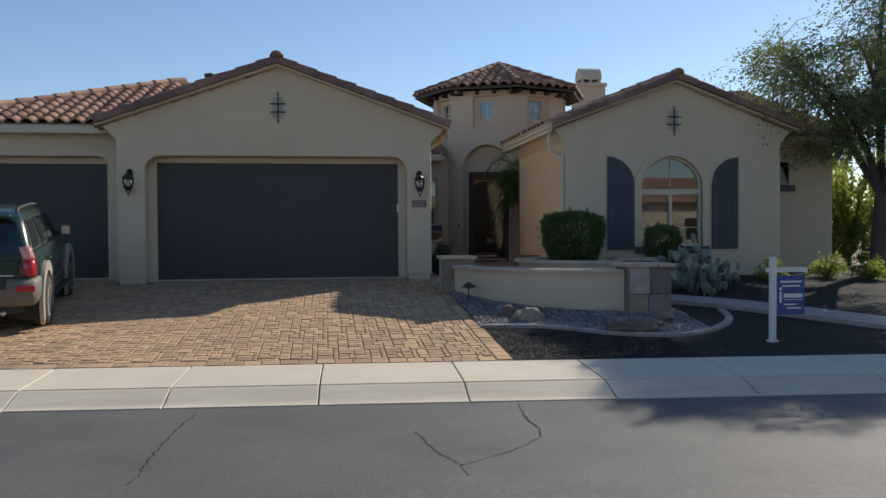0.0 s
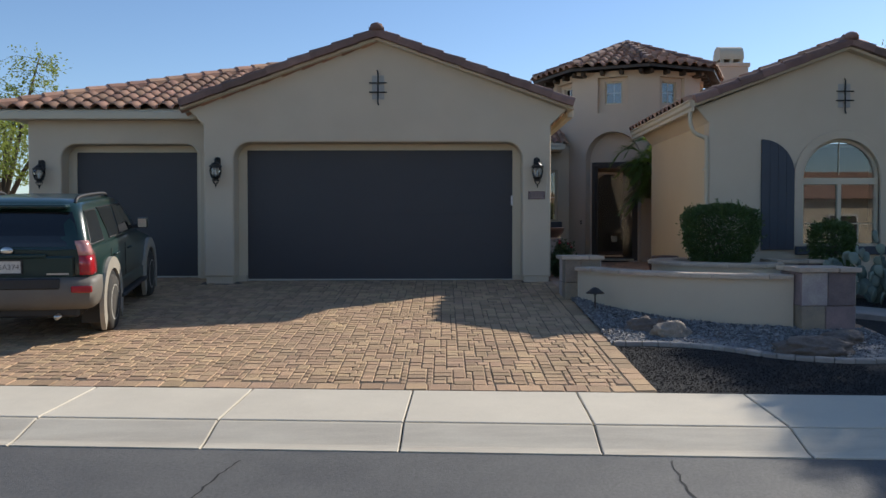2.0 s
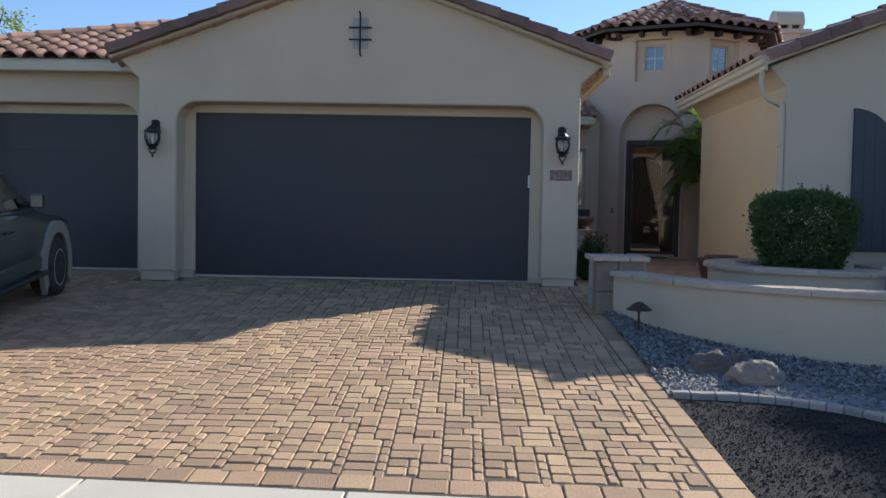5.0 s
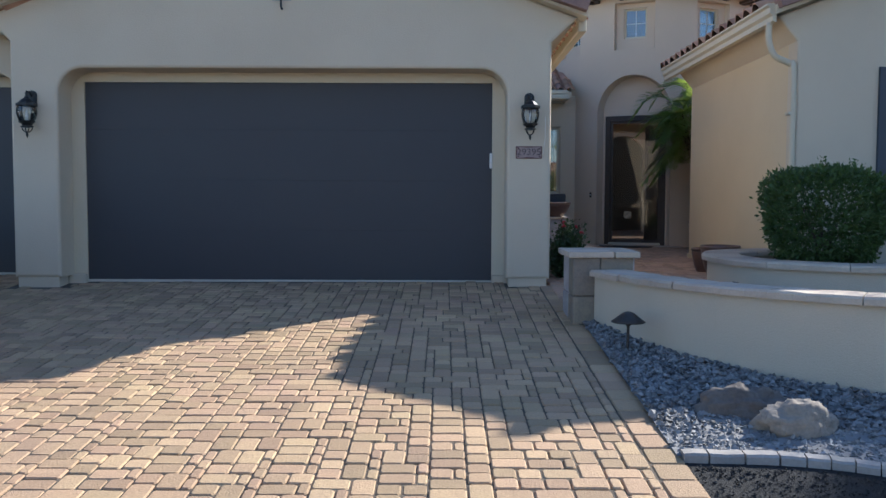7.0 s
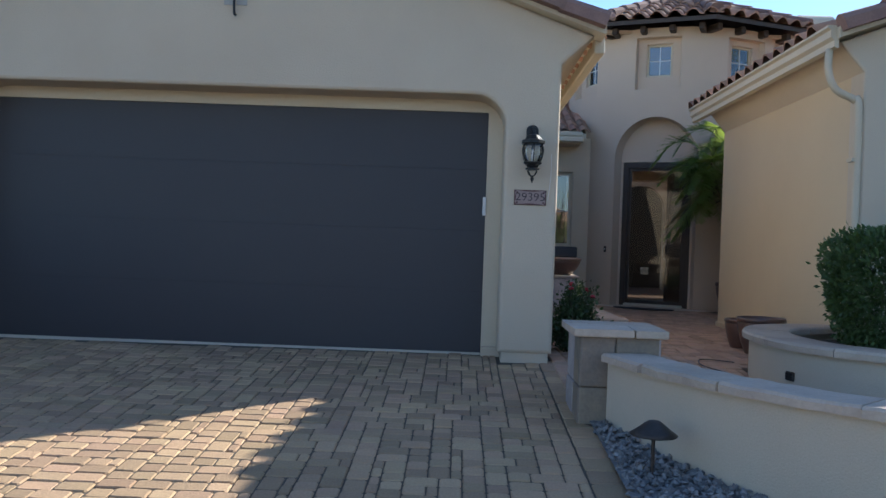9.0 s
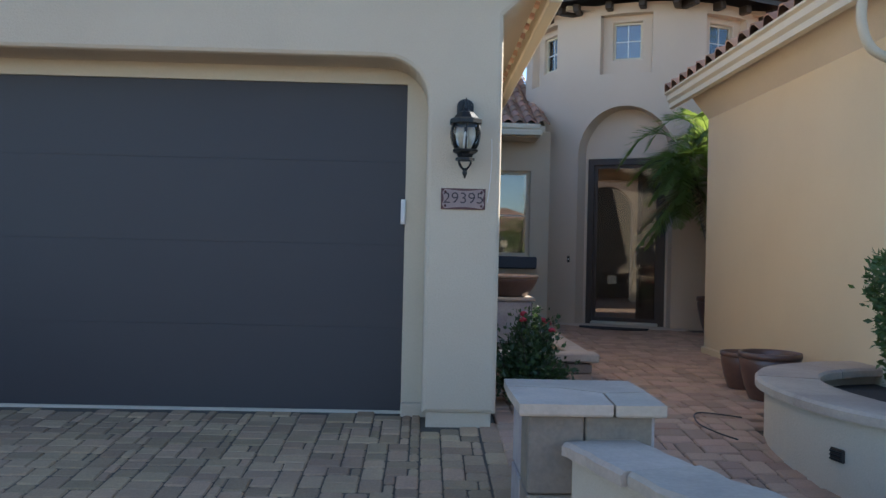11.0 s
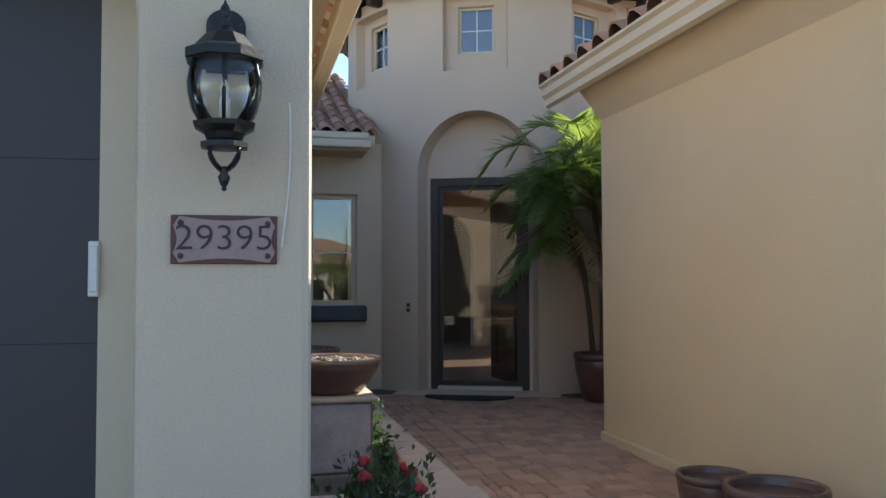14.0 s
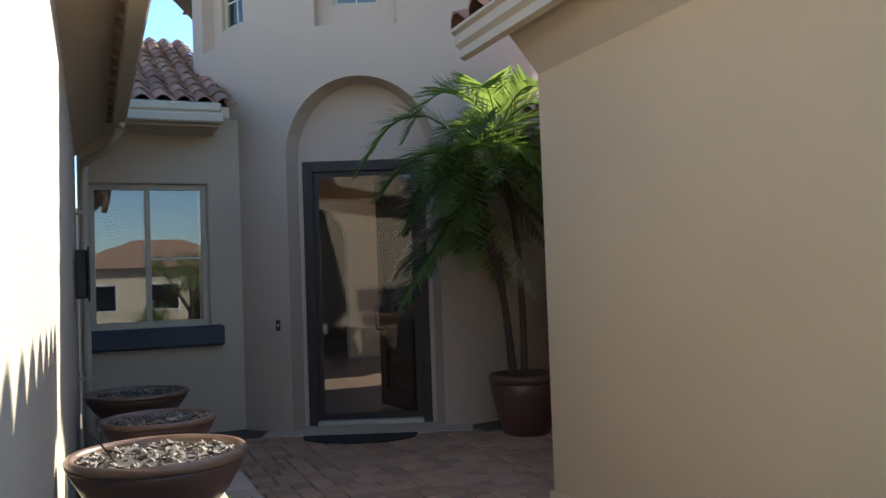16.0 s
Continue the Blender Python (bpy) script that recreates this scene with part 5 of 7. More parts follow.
def hedge(name, cx, cy, z0, z1, rx, ry, count, label, seed, material="leaf", size=0.045, group=""):
    """A clipped shrub: wider above than below, with a shaggy skin and short stems."""
    rng = np.random.default_rng(seed)
    h = thing(name, label, "shrub", group)
    pts, dirs = [], []
    while len(pts) < count:
        d = rng.normal(0, 1, 3)
        d /= np.linalg.norm(d)
        p = 0.44 * d / np.abs(d).max() + 0.56 * d
        lump = 1 + 0.10 * noise.noise(Vector(d * 2.2) + Vector((seed, 0, 0))) + 0.07 * noise.noise(Vector(d * 6) + Vector((seed, 3, 0)))
        r = lump * (1 - abs(rng.normal(0, 0.15))) * (1.10 if rng.random() < 0.03 else 1)
        wide = 0.80 + 0.24 * (p[2] * 0.5 + 0.5)
        pts.append((cx + p[0] * rx * r * wide, cy + p[1] * ry * r * wide, (z0 + z1) / 2 + p[2] * (z1 - z0) / 2 * r))
        dirs.append(d + (0, 0, 0.25))
    leaves("foliage", pts, dirs, size, M[material], h, seed)
    # inner mass of darker twigs
    bm = bmesh.new()
    for i in range(12):
        a = rng.uniform(0, 6.28)
        tip = (cx + math.cos(a) * rx * rng.uniform(0.1, 0.5), cy + math.sin(a) * ry * rng.uniform(0.1, 0.5), z0 + (z1 - z0) * rng.uniform(0.4, 0.8))
        tube(bm, [(cx + rng.uniform(-0.08, 0.08), cy + rng.uniform(-0.08, 0.08), z0 - 0.06), ((cx + tip[0]) / 2, (cy + tip[1]) / 2, z0 + (tip[2] - z0) * 0.6), tip], 0.012, 5, 0.003)
    tagged(part("stems", bm, M["bark"], h), kind="stuff")
    # shoots that stand out from the clipped skin
    sp, sd = [], []
    for i in range(14):
        a, e = rng.uniform(0, 6.28), rng.uniform(-0.3, 1.2)
        d = np.array([math.cos(a) * math.cos(e), math.sin(a) * math.cos(e), math.sin(e)])
        b = np.array([cx + d[0] * rx, cy + d[1] * ry, (z0 + z1) / 2 + d[2] * (z1 - z0) / 2])
        for j in range(12):
            sp.append(b + d * j * 0.012 + rng.normal(0, 0.008, 3))
            sd.append(d)
    tagged(leaves("foliage", sp, sd, size, M[material], h, seed + 9), kind="stuff")
    return h


hedge("shrub", 4.56, 15.22, 1.0, 1.98, 0.60, 0.50, 19000, "rounded dark green clipped shrub growing in the raised planter", 3)
hedge("shrub", 6.30, 15.2, 0.85, 1.72, 0.33, 0.32, 8000, "small dark green clipped shrub before the arched window", 4)


def succulents(cx, cy, count, spread, seed):
    rng = np.random.default_rng(seed)
    s = thing("cactus_clump", "grey-green spreading prickly pear clump in the front bed", "cactus")
    for i in range(count):
        a, r = rng.uniform(0, 6.28), spread * math.sqrt(rng.uniform(0, 1))
        x, y = cx + r * math.cos(a), cy + 0.7 * r * math.sin(a)
        z = ground_z(x, y) + rng.uniform(0.05, 1.0) * (1 - 0.55 * r / spread)
        m = Matrix.Translation((x, y, z)) @ Euler((rng.uniform(-0.5, 0.5), rng.uniform(-0.5, 0.5), rng.uniform(0, 3.1))).to_matrix().to_4x4()
        bm = bmesh.new()
        lathe(bm, [(0.0, -0.11), (0.05, -0.09), (0.085, -0.02), (0.09, 0.04), (0.06, 0.09), (0.0, 0.105)], 10)
        bmesh.ops.scale(bm, vec=(1, 0.26, 1), verts=bm.verts)
        bmesh.ops.transform(bm, matrix=m @ Matrix.Scale(rng.uniform(0.6, 1.0), 4), verts=bm.verts)
        part("pad", bm, M["pad"], s, smooth=True)
    bm = bmesh.new()
    for i in range(9):
        a = rng.uniform(0, 6.28)
        tube(bm, [(cx, cy, ground_z(cx, cy) - 0.05), (cx + 0.5 * spread * math.cos(a), cy + 0.4 * spread * math.sin(a), ground_z(cx, cy) + 0.4)], 0.03, 6)
    part("stem", bm, M["pad"], s)


succulents(6.4, 14.1, 125, 0.85, 8)


def brush(name, cx, cy, r, h, count, seed, material, label, size=0.06):
    rng = np.random.default_rng(seed)
    b = thing(name, label, "shrub", "low desert shrubs")
    z0 = ground_z(cx, cy)
    pts, dirs = [], []
    bm = bmesh.new()
    for i in range(40):
        a, e = rng.uniform(0, 6.28), rng.uniform(0.2, 1.4)
        d = np.array([math.cos(a) * math.cos(e), math.sin(a) * math.cos(e), math.sin(e)])
        tip = np.array([cx, cy, z0]) + d * (r, r, h) * rng.uniform(0.6, 1.1)
        tube(bm, [(cx, cy, z0 - 0.03), tuple((np.array([cx, cy, z0]) + tip) / 2 + (0, 0, 0.04)), tuple(tip)], 0.006, 4, 0.002)
        for j in range(count // 40):
            k = rng.uniform(0.3, 1.0)
            pts.append(np.array([cx, cy, z0]) * (1 - k) + tip * k + rng.normal(0, 0.04, 3))
            dirs.append(d)
    tagged(part("stems", bm, M["bark"], b), kind="stuff")
    leaves("foliage", pts, dirs, size, M[material], b, seed)


for x, y, r, h, sd in ((8.6, 15.3, 0.35, 0.4, 1), (9.9, 15.6, 0.45, 0.45, 2), (10.6, 15.2, 0.4, 0.42, 3), (11.6, 13.6, 0.4, 0.4, 4)):
    brush("brittlebush", x, y, r, h, 1200, 20 + sd, "leaf_lit", "low yellow-green desert shrub in the front bed")


def tree(cx, cy, height, spread, seed, label, limbs=7, twigs=900, leaf="leaf_tree", leafsize=0.07, per=26, crown_z=0.35, droop=0.25, lean=0.0, slant=None):
    """Forking trunk and limbs, and a crown of twigs with small leaves and gaps."""
    rng = np.random.default_rng(seed)
    t = thing("tree", label, "tree")
    z0 = ground_z(cx, cy)
    fork = np.array([cx + 0.1, cy, z0 + height * 0.2])
    part("trunk", tube(bmesh.new(), smooth_line([(cx, cy, z0 - 0.2), (cx + 0.06, cy + 0.03, z0 + height * 0.1), tuple(fork)], 8), 0.19, 12, 0.14), M["bark"], t, smooth=True)
    ends = []
    for i in range(limbs):
        a = 6.28 * i / limbs + rng.uniform(-0.3, 0.3)
        rad, hh = spread * rng.uniform(0.35, 0.95), height * rng.uniform(0.55, 0.98) * (1 + lean * 0.3 * min(0, math.cos(a)))
        tip = np.array([cx + rad * math.cos(a) + lean, cy + rad * math.sin(a), z0 + hh])
        if slant is not None:
            tip[0] = max(tip[0], slant + 1.27 * tip[2] + 0.5)
            tip[1] = max(tip[1], 6.75 + 0.98 * tip[2])
        mid = fork * 0.5 + tip * 0.5 + np.array([rng.uniform(-0.4, 0.4), rng.uniform(-0.4, 0.4), rng.uniform(0.1, 0.7)])
        line = smooth_line([tuple(fork - (0, 0, 0.1)), tuple(mid), tuple(tip)], 14)
        part("limb", tube(bmesh.new(), line, 0.095, 8, 0.015), M["bark"], t, smooth=True)
        for p in line[4:]:
            ends.append(np.array(p))
    pts, dirs = [], []
    bm = bmesh.new()
    for i in range(twigs):
        b = ends[rng.integers(len(ends))]
        d = rng.normal(0, 1, 3) * (1, 1, 0.55)
        d /= np.linalg.norm(d)
        ln = spread * rng.uniform(0.12, 0.42)
        tip = b + d * ln - np.array([0, 0, droop * ln])
        if tip[2] < z0 + height * crown_z:
            continue
        if slant is not None and tip[1] < 6.05 + 0.98 * tip[2] + 0.6 * noise.noise(Vector(tip * 1.1)):
            continue
        if slant is not None and tip[0] < slant + 1.27 * tip[2] + 0.38 * max(0, 10.3 - tip[1] + 0.98 * tip[2]) + 0.5 * noise.noise(Vector(tip * 1.3)):
            continue
        if noise.noise(Vector(tip * (0.7 if slant is None else 0.95)) + Vector((seed, 0, 0))) < (-0.3 if slant is None else -0.1):
            continue
        if i % 3 == 0:
            tube(bm, [tuple(b), tuple(b + d * ln * 0.55), tuple(tip)], 0.010, 3, 0.003)
        for j in range(per):
            k = rng.uniform(0.35, 1.05)
            pts.append(b + (tip - b) * k + rng.normal(0, 0.07, 3))
            dirs.append(d - (0, 0, 0.5))
    tagged(part("twig_mass", bm, M["bark"], t), kind="stuff")
    leaves("crown", pts, dirs, leafsize, M[leaf], t, seed, 0.42)
    return t


tree(11.3, 16.0, 8.4, 4.0, 11, "tall spreading desert tree with fine grey-green leaves beside the house", 11, 6000, per=30, leafsize=0.085, crown_z=0.27, lean=0.25, slant=2.05)
brush("oleander", 13.2, 21.8, 1.7, 3.6, 20000, 41, "leaf_lit", "tall sunlit yellow-green shrub beyond the house", 0.13)
brush("oleander", 15.4, 21.0, 1.8, 3.4, 16000, 42, "leaf_lit", "tall sunlit yellow-green shrub beyond the house", 0.13)
brush("oleander", 12.5, 18.8, 1.3, 2.7, 12000, 43, "leaf_lit", "sunlit yellow-green shrub under the tree", 0.10)
brush("oleander", 14.2, 18.0, 1.4, 2.6, 10000, 44, "leaf_lit", "sunlit yellow-green shrub beside the yard", 0.10)
tree(-13.0, 27.0, 6.5, 3.2, 12, "leafy green tree behind the yard wall", 7, 600, "leaf_lit", 0.12, 20)
bw = thing("yard_wall", "tan masonry block yard wall beside the house", "wall", kind="structure")
for i in range(14):
    for j in range(8):
        box("block", -13.0 + 0.41 * i + (0.2 if j % 2 else 0), -12.6 + 0.41 * i + (0.2 if j % 2 else 0), 24.0, 24.2, 0.6 + 0.2 * j, 0.79 + 0.2 * j, M["block"], bw, bevel=0.006)

# ---- lanterns, plaque, small fixtures ----


def lantern(x, y, zc):
    """Wall lantern, 0.5 m high; zc is the middle of its glass."""
    L = thing("wall_lantern", "black cast-metal wall lantern with bowed clear glass panels", "wall lantern", "garage lanterns", at=(x, y, zc))
    off = -0.135
    part("backplate", slab(bmesh.new(), [[(-0.055, 0.10), (0.055, 0.10), (0.055, 0.26)] + arc(0, 0.26, 0.055, 0, 180, 10) + [(-0.055, 0.26)]], -0.022, 0.0, soft=0.008), M["iron"], L)
    part("arm", tube(bmesh.new(), smooth_line([(0, -0.015, 0.235), (0, -0.07, 0.285), (0, off, 0.275), (0, off, 0.22)], 14), 0.011, 8), M["iron"], L, smooth=True)
    part("finial", lathe(bmesh.new(), [(0.014, 0.205), (0.02, 0.22), (0.010, 0.235), (0.017, 0.255), (0.012, 0.275), (0.006, 0.285), (0.0, 0.305)], 12, pose(0, off, 0)), M["iron"], L, smooth=True)
    part("roof", lathe(bmesh.new(), [(0.105, 0.095), (0.110, 0.10), (0.110, 0.128), (0.098, 0.135), (0.085, 0.142), (0.052, 0.185), (0.03, 0.195), (0.022, 0.21)], 8, pose(0, off, 0, 0, 0, 22.5)), M["iron"], L)
    bulge = [(0.070, -0.095), (0.088, -0.06), (0.099, -0.01), (0.102, 0.03), (0.095, 0.075), (0.086, 0.10)]
    for k in range(6):
        a0, a1 = 60 * k + 30, 60 * k + 90
        vs, fs = [], []
        for r, z in bulge:
            for j in range(5):
                a = radians(a0 + (a1 - a0) * j / 4)
                vs.append((r * 0.985 * math.cos(a), off + r * 0.985 * math.sin(a), z))
        for i in range(len(bulge) - 1):
            for j in range(4):
                fs.append((5 * i + j, 5 * i + j + 1, 5 * i + j + 6, 5 * i + j + 5))
        g = raw("glass_panel", vs, fs, M["lamp_glass"], L, smooth=True)
        g.visible_shadow = False
        a = radians(a0)
        part("rib", tube(bmesh.new(), [(r * 1.01 * math.cos(a), off + r * 1.01 * math.sin(a), z) for r, z in bulge], 0.0055, 6), M["iron"], L, smooth=True)
    part("gallery", lathe(bmesh.new(), [(0.02, -0.16), (0.05, -0.15), (0.058, -0.13), (0.085, -0.112), (0.088, -0.098), (0.07, -0.092)], 8, pose(0, off, 0, 0, 0, 22.5)), M["iron"], L)
    part("collar", lathe(bmesh.new(), [(0.03, -0.182), (0.066, -0.176), (0.066, -0.160), (0.04, -0.152)], 8, pose(0, off, 0, 0, 0, 22.5)), M["iron"], L)
    for k in range(4):
        a = radians(90 * k + 45)
        part("scroll", tube(bmesh.new(), [(rr * math.cos(a), off + rr * math.sin(a), z) for rr, z in ((0.055, -0.178), (0.052, -0.20), (0.035, -0.225), (0.012, -0.245))], 0.0065, 6), M["iron"], L, smooth=True)
    part("pendant", lathe(bmesh.new(), [(0.012, -0.235), (0.016, -0.245), (0.010, -0.255), (0.017, -0.268), (0.010, -0.292), (0.005, -0.298), (0.008, -0.306), (0.0, -0.314)], 12, pose(0, off, 0)), M["iron"], L, smooth=True)
    part("candle", lathe(bmesh.new(), [(0.016, -0.09), (0.016, -0.02), (0.010, -0.01), (0.012, 0.02), (0.0, 0.05)], 10, pose(0, off, 0)), M["white"], L, "frosted candle bulb", True)
    L.scale = (0.97, 0.97, 0.83)
    return L


lan = lantern(1.80, GY, 2.55)
copy_thing(lan, pose(-3.60, GY, 2.56))
copy_thing(lan, pose(-6.90, SY, 2.57))

plq = thing("house_number_plaque", "dusty rose house number plaque with a dark red scalloped border", "plaque")
px, pz, pw, ph = 1.80, 2.17, 0.142, 0.067
box("border", px - pw, px + pw, GY - 0.012, GY + 0.002, pz - ph, pz + ph, M["plaque_rim"], plq, bevel=0.002)
e = []
for i in range(9):
    t = i / 8
    e.append((px - pw + 0.022 + (2 * pw - 0.044) * t, pz + ph - 0.003 - 0.012 * math.sin(math.pi * t)))
e += [(px + pw - 0.006 - 0.010 * math.sin(math.pi * i / 6), pz + ph - 0.03 - (2 * ph - 0.06) * i / 6) for i in range(7)]
e += [(px + pw - 0.022 - (2 * pw - 0.044) * i / 8, pz - ph + 0.003 + 0.012 * math.sin(math.pi * i / 8)) for i in range(9)]
e += [(px - pw + 0.006 + 0.010 * math.sin(math.pi * i / 6), pz - ph + 0.03 + (2 * ph - 0.06) * i / 6) for i in range(7)]
part("face", slab(bmesh.new(), [e], GY - 0.015, GY - 0.008), M["plaque"], plq)
for sx in (-1, 1):
    for sz in (-1, 1):
        part("corner_boss", lathe(bmesh.new(), [(0.009, 0), (0.007, 0.004), (0.0, 0.006)], 10, pose(px + sx * (pw - 0.026), GY - 0.014, pz + sz * (ph - 0.022), 90)), M["plaque_rim"], plq, smooth=True)
lettering("house_number", "29395", 0.100, pose(px, GY - 0.0165, pz + 0.002, 90) @ Matrix.Diagonal((1.07, 1, 1, 1)), M["ink"], plq, "dark numerals 29395")

keypad = thing("garage_keypad", "small white garage keypad on the door jamb", "keypad")
box("case", 1.392, 1.424, GY + 0.330, GY + 0.369, 2.01, 2.18, M["white"], keypad, bevel=0.004)
box("cover", 1.395, 1.421, GY + 0.321, GY + 0.331, 2.025, 2.165, M["white"], keypad, bevel=0.003)
wire = part("wire", tube(bmesh.new(), smooth_line([(1.975, GY - 0.006, 2.56), (1.978, GY - 0.006, 2.45), (1.974, GY - 0.006, 2.33), (1.966, GY - 0.006, 2.24), (1.955, GY - 0.006, 2.15)], 16), 0.0025, 5), M["white"])
tagged(wire, "thin white loose wire hanging on the garage pier", "wire")

# ---- court: rose bed, pedestal and bowls, pots, palm, mat ----
bed = thing("brick_planter", "low brick-edged planter beside the garage with pale cap stones", "planter", kind="structure")
BX, BY0, BY1, BT = 2.97, 17.98, 23.2, 1.0
for side in range(2):
    cnt = 24 if side == 0 else 4
    for row in range(3):
        for i in range(cnt):
            z0 = 0.66 + 0.085 * row
            sh = 0.11 if row % 2 else 0
            if side == 0:
                box("brick", BX - 0.1, BX, BY0 + 0.226 * i + sh * 0.5, BY0 + 0.226 * i + 0.218 + sh * 0.5, z0, z0 + 0.078, M["brick"], bed, bevel=0.006)
            else:
                box("brick", 2.1 + 0.226 * i, 2.1 + 0.226 * i + 0.218, BY0 - 0.002, BY0 + 0.098, z0, z0 + 0.078, M["brick"], bed, bevel=0.006)
for i in range(12):
    part("cap_stone", cuboid(bmesh.new(), BX - 0.18, BX + 0.03, BY0 + 0.175 + 0.43 * i, BY0 + 0.60 + 0.43 * i, BT - 0.075, BT + random.uniform(-0.003, 0.003), 0.012), M["flag"], bed)
for x0, x1 in ((2.08, 2.55), (2.555, 3.05)):
    part("cap_stone", cuboid(bmesh.new(), x0, x1, BY0 - 0.04, BY0 + 0.17, BT - 0.075, BT, 0.012), M["flag"], bed)
box("soil", 2.06, 2.92, BY0 + 0.1, BY1, 0.6, 0.90, M["soil"], bed, "dark potting soil")


def bowl(x, y, z, r, h, label, name="glazed_bowl"):
    b = thing(name, label, "planter bowl", "glazed bowls")
    body = [(r * 0.55, 0), (r * 0.62, 0.01), (r * 0.80, h * 0.35), (r * 0.93, h * 0.68), (r * 0.965, h * 0.80), (r * 0.955, h * 0.84)]
    part("body", lathe(bmesh.new(), body, 40, pose(x, y, z)), M["glaze"], b, smooth=True)
    part("rim", lathe(bmesh.new(), [(r * 0.955, h * 0.835), (r * 1.0, h * 0.87), (r * 1.01, h * 0.94), (r * 0.985, h), (r * 0.93, h), (r * 0.90, h * 0.93), (r * 0.89, h * 0.8)], 40, pose(x, y, z)), M["glaze_rim"], b, "worn lighter brown rim", True)
    part("soil", lathe(bmesh.new(), [(r * 0.9, h * 0.84), (r * 0.5, h * 0.88), (0, h * 0.89)], 24, pose(x, y, z)), M["soil"], b)
    g = np.random.default_rng(int(x * 100))
    pl = []
    for _ in range(260):
        a, q = g.uniform(0, 6.28), r * 0.86 * math.sqrt(g.uniform(0, 1))
        pl.append((x + q * math.cos(a), y + q * math.sin(a), z + h * 0.90))
    pebbles("pebble_fill", pl, 0.016, M["pebble"], "", "", b)
    return b


def pedestal(x, y, w, z1, label):
    p = thing("stone_pedestal", label, "pedestal", "stone pedestals")
    box("core", x - w / 2 + 0.02, x + w / 2 - 0.02, y - w / 2 + 0.02, y + w / 2 - 0.02, 0.6, z1 - 0.03, M["sand"], p)
    zs = [0.62, 0.62 + (z1 - 0.65) * 0.5, z1 - 0.03]
    for side in range(4):
        m = Matrix.Translation((x, y, 0)) @ Matrix.Rotation(radians(90 * side), 4, "Z")
        for r in range(2):
            part("slate", cuboid(bmesh.new(), -w / 2 + 0.003, w / 2 - 0.003, -w / 2 - 0.004, -w / 2 + 0.03, zs[r] + 0.003, zs[r + 1] - 0.003, 0.012, m), M[("slate_b", "slate_a", "slate_c")[(side + r) % 3]], p)
    part("cap_stone", cuboid(bmesh.new(), x - w / 2 - 0.03, x + w / 2 + 0.03, y - w / 2 - 0.03, y + w / 2 + 0.03, z1 - 0.032, z1, 0.01), M["flag"], p)


pedestal(2.34, 18.75, 0.42, 1.43, "tan stone-clad pedestal standing in the rose bed")
bowl(2.345, 18.75, 1.43, 0.285, 0.20, "wide brown glazed bowl filled with pebbles on a pedestal")
pedestal(2.44, 20.4, 0.42, 1.31, "tan stone-clad pedestal standing in the rose bed")
bowl(2.46, 20.4, 1.31, 0.285, 0.19, "wide brown glazed bowl filled with pebbles on a far pedestal")
pedestal(2.40, 22.3, 0.42, 1.22, "tan stone-clad pedestal standing in the rose bed")
bowl(2.44, 22.3, 1.22, 0.36, 0.20, "wide dark glazed bowl in shade by the slider window")
stick = part("bare_twig", tube(bmesh.new(), [(2.22, 18.72, 1.60), (2.17, 18.68, 1.68), (2.13, 18.66, 1.73)], 0.004, 5, 0.002), M["bark"])
tagged(stick, "short bare twig stuck in a pebble-filled bowl", "twig")


def tall_pot(x, y, z, r, h, label, soil=True):
    p = thing("glazed_pot", label, "pot", "glazed pots")
    part("body", lathe(bmesh.new(), [(r * 0.60, 0), (r * 0.64, 0.01), (r * 0.80, h * 0.3), (r * 0.93, h * 0.65), (r * 0.97, h * 0.84), (r * 0.94, h * 0.87)], 36, pose(x, y, z)), M["glaze"], p, smooth=True)
    part("rim", lathe(bmesh.new(), [(r * 0.94, h * 0.865), (r * 1.0, h * 0.89), (r * 1.01, h * 0.95), (r * 0.98, h), (r * 0.91, h), (r * 0.88, h * 0.95), (r * 0.86, h * 0.5)], 36, pose(x, y, z)), M["glaze"], p, smooth=True)
    part("soil", lathe(bmesh.new(), [(r * 0.87, h * 0.80), (0, h * 0.81)], 20, pose(x, y, z)), M["soil"], p)
    return p


CZ = 0.74
tall_pot(4.26, 17.38, CZ, 0.237, 0.37, "large brown glazed pot by the court wall")
tall_pot(4.26, 17.92, CZ, 0.19, 0.31, "smaller brown glazed pot by the court wall")
tall_pot(5.62, 22.35, 0.78, 0.31, 0.52, "large dark brown glazed pot holding the potted palm")


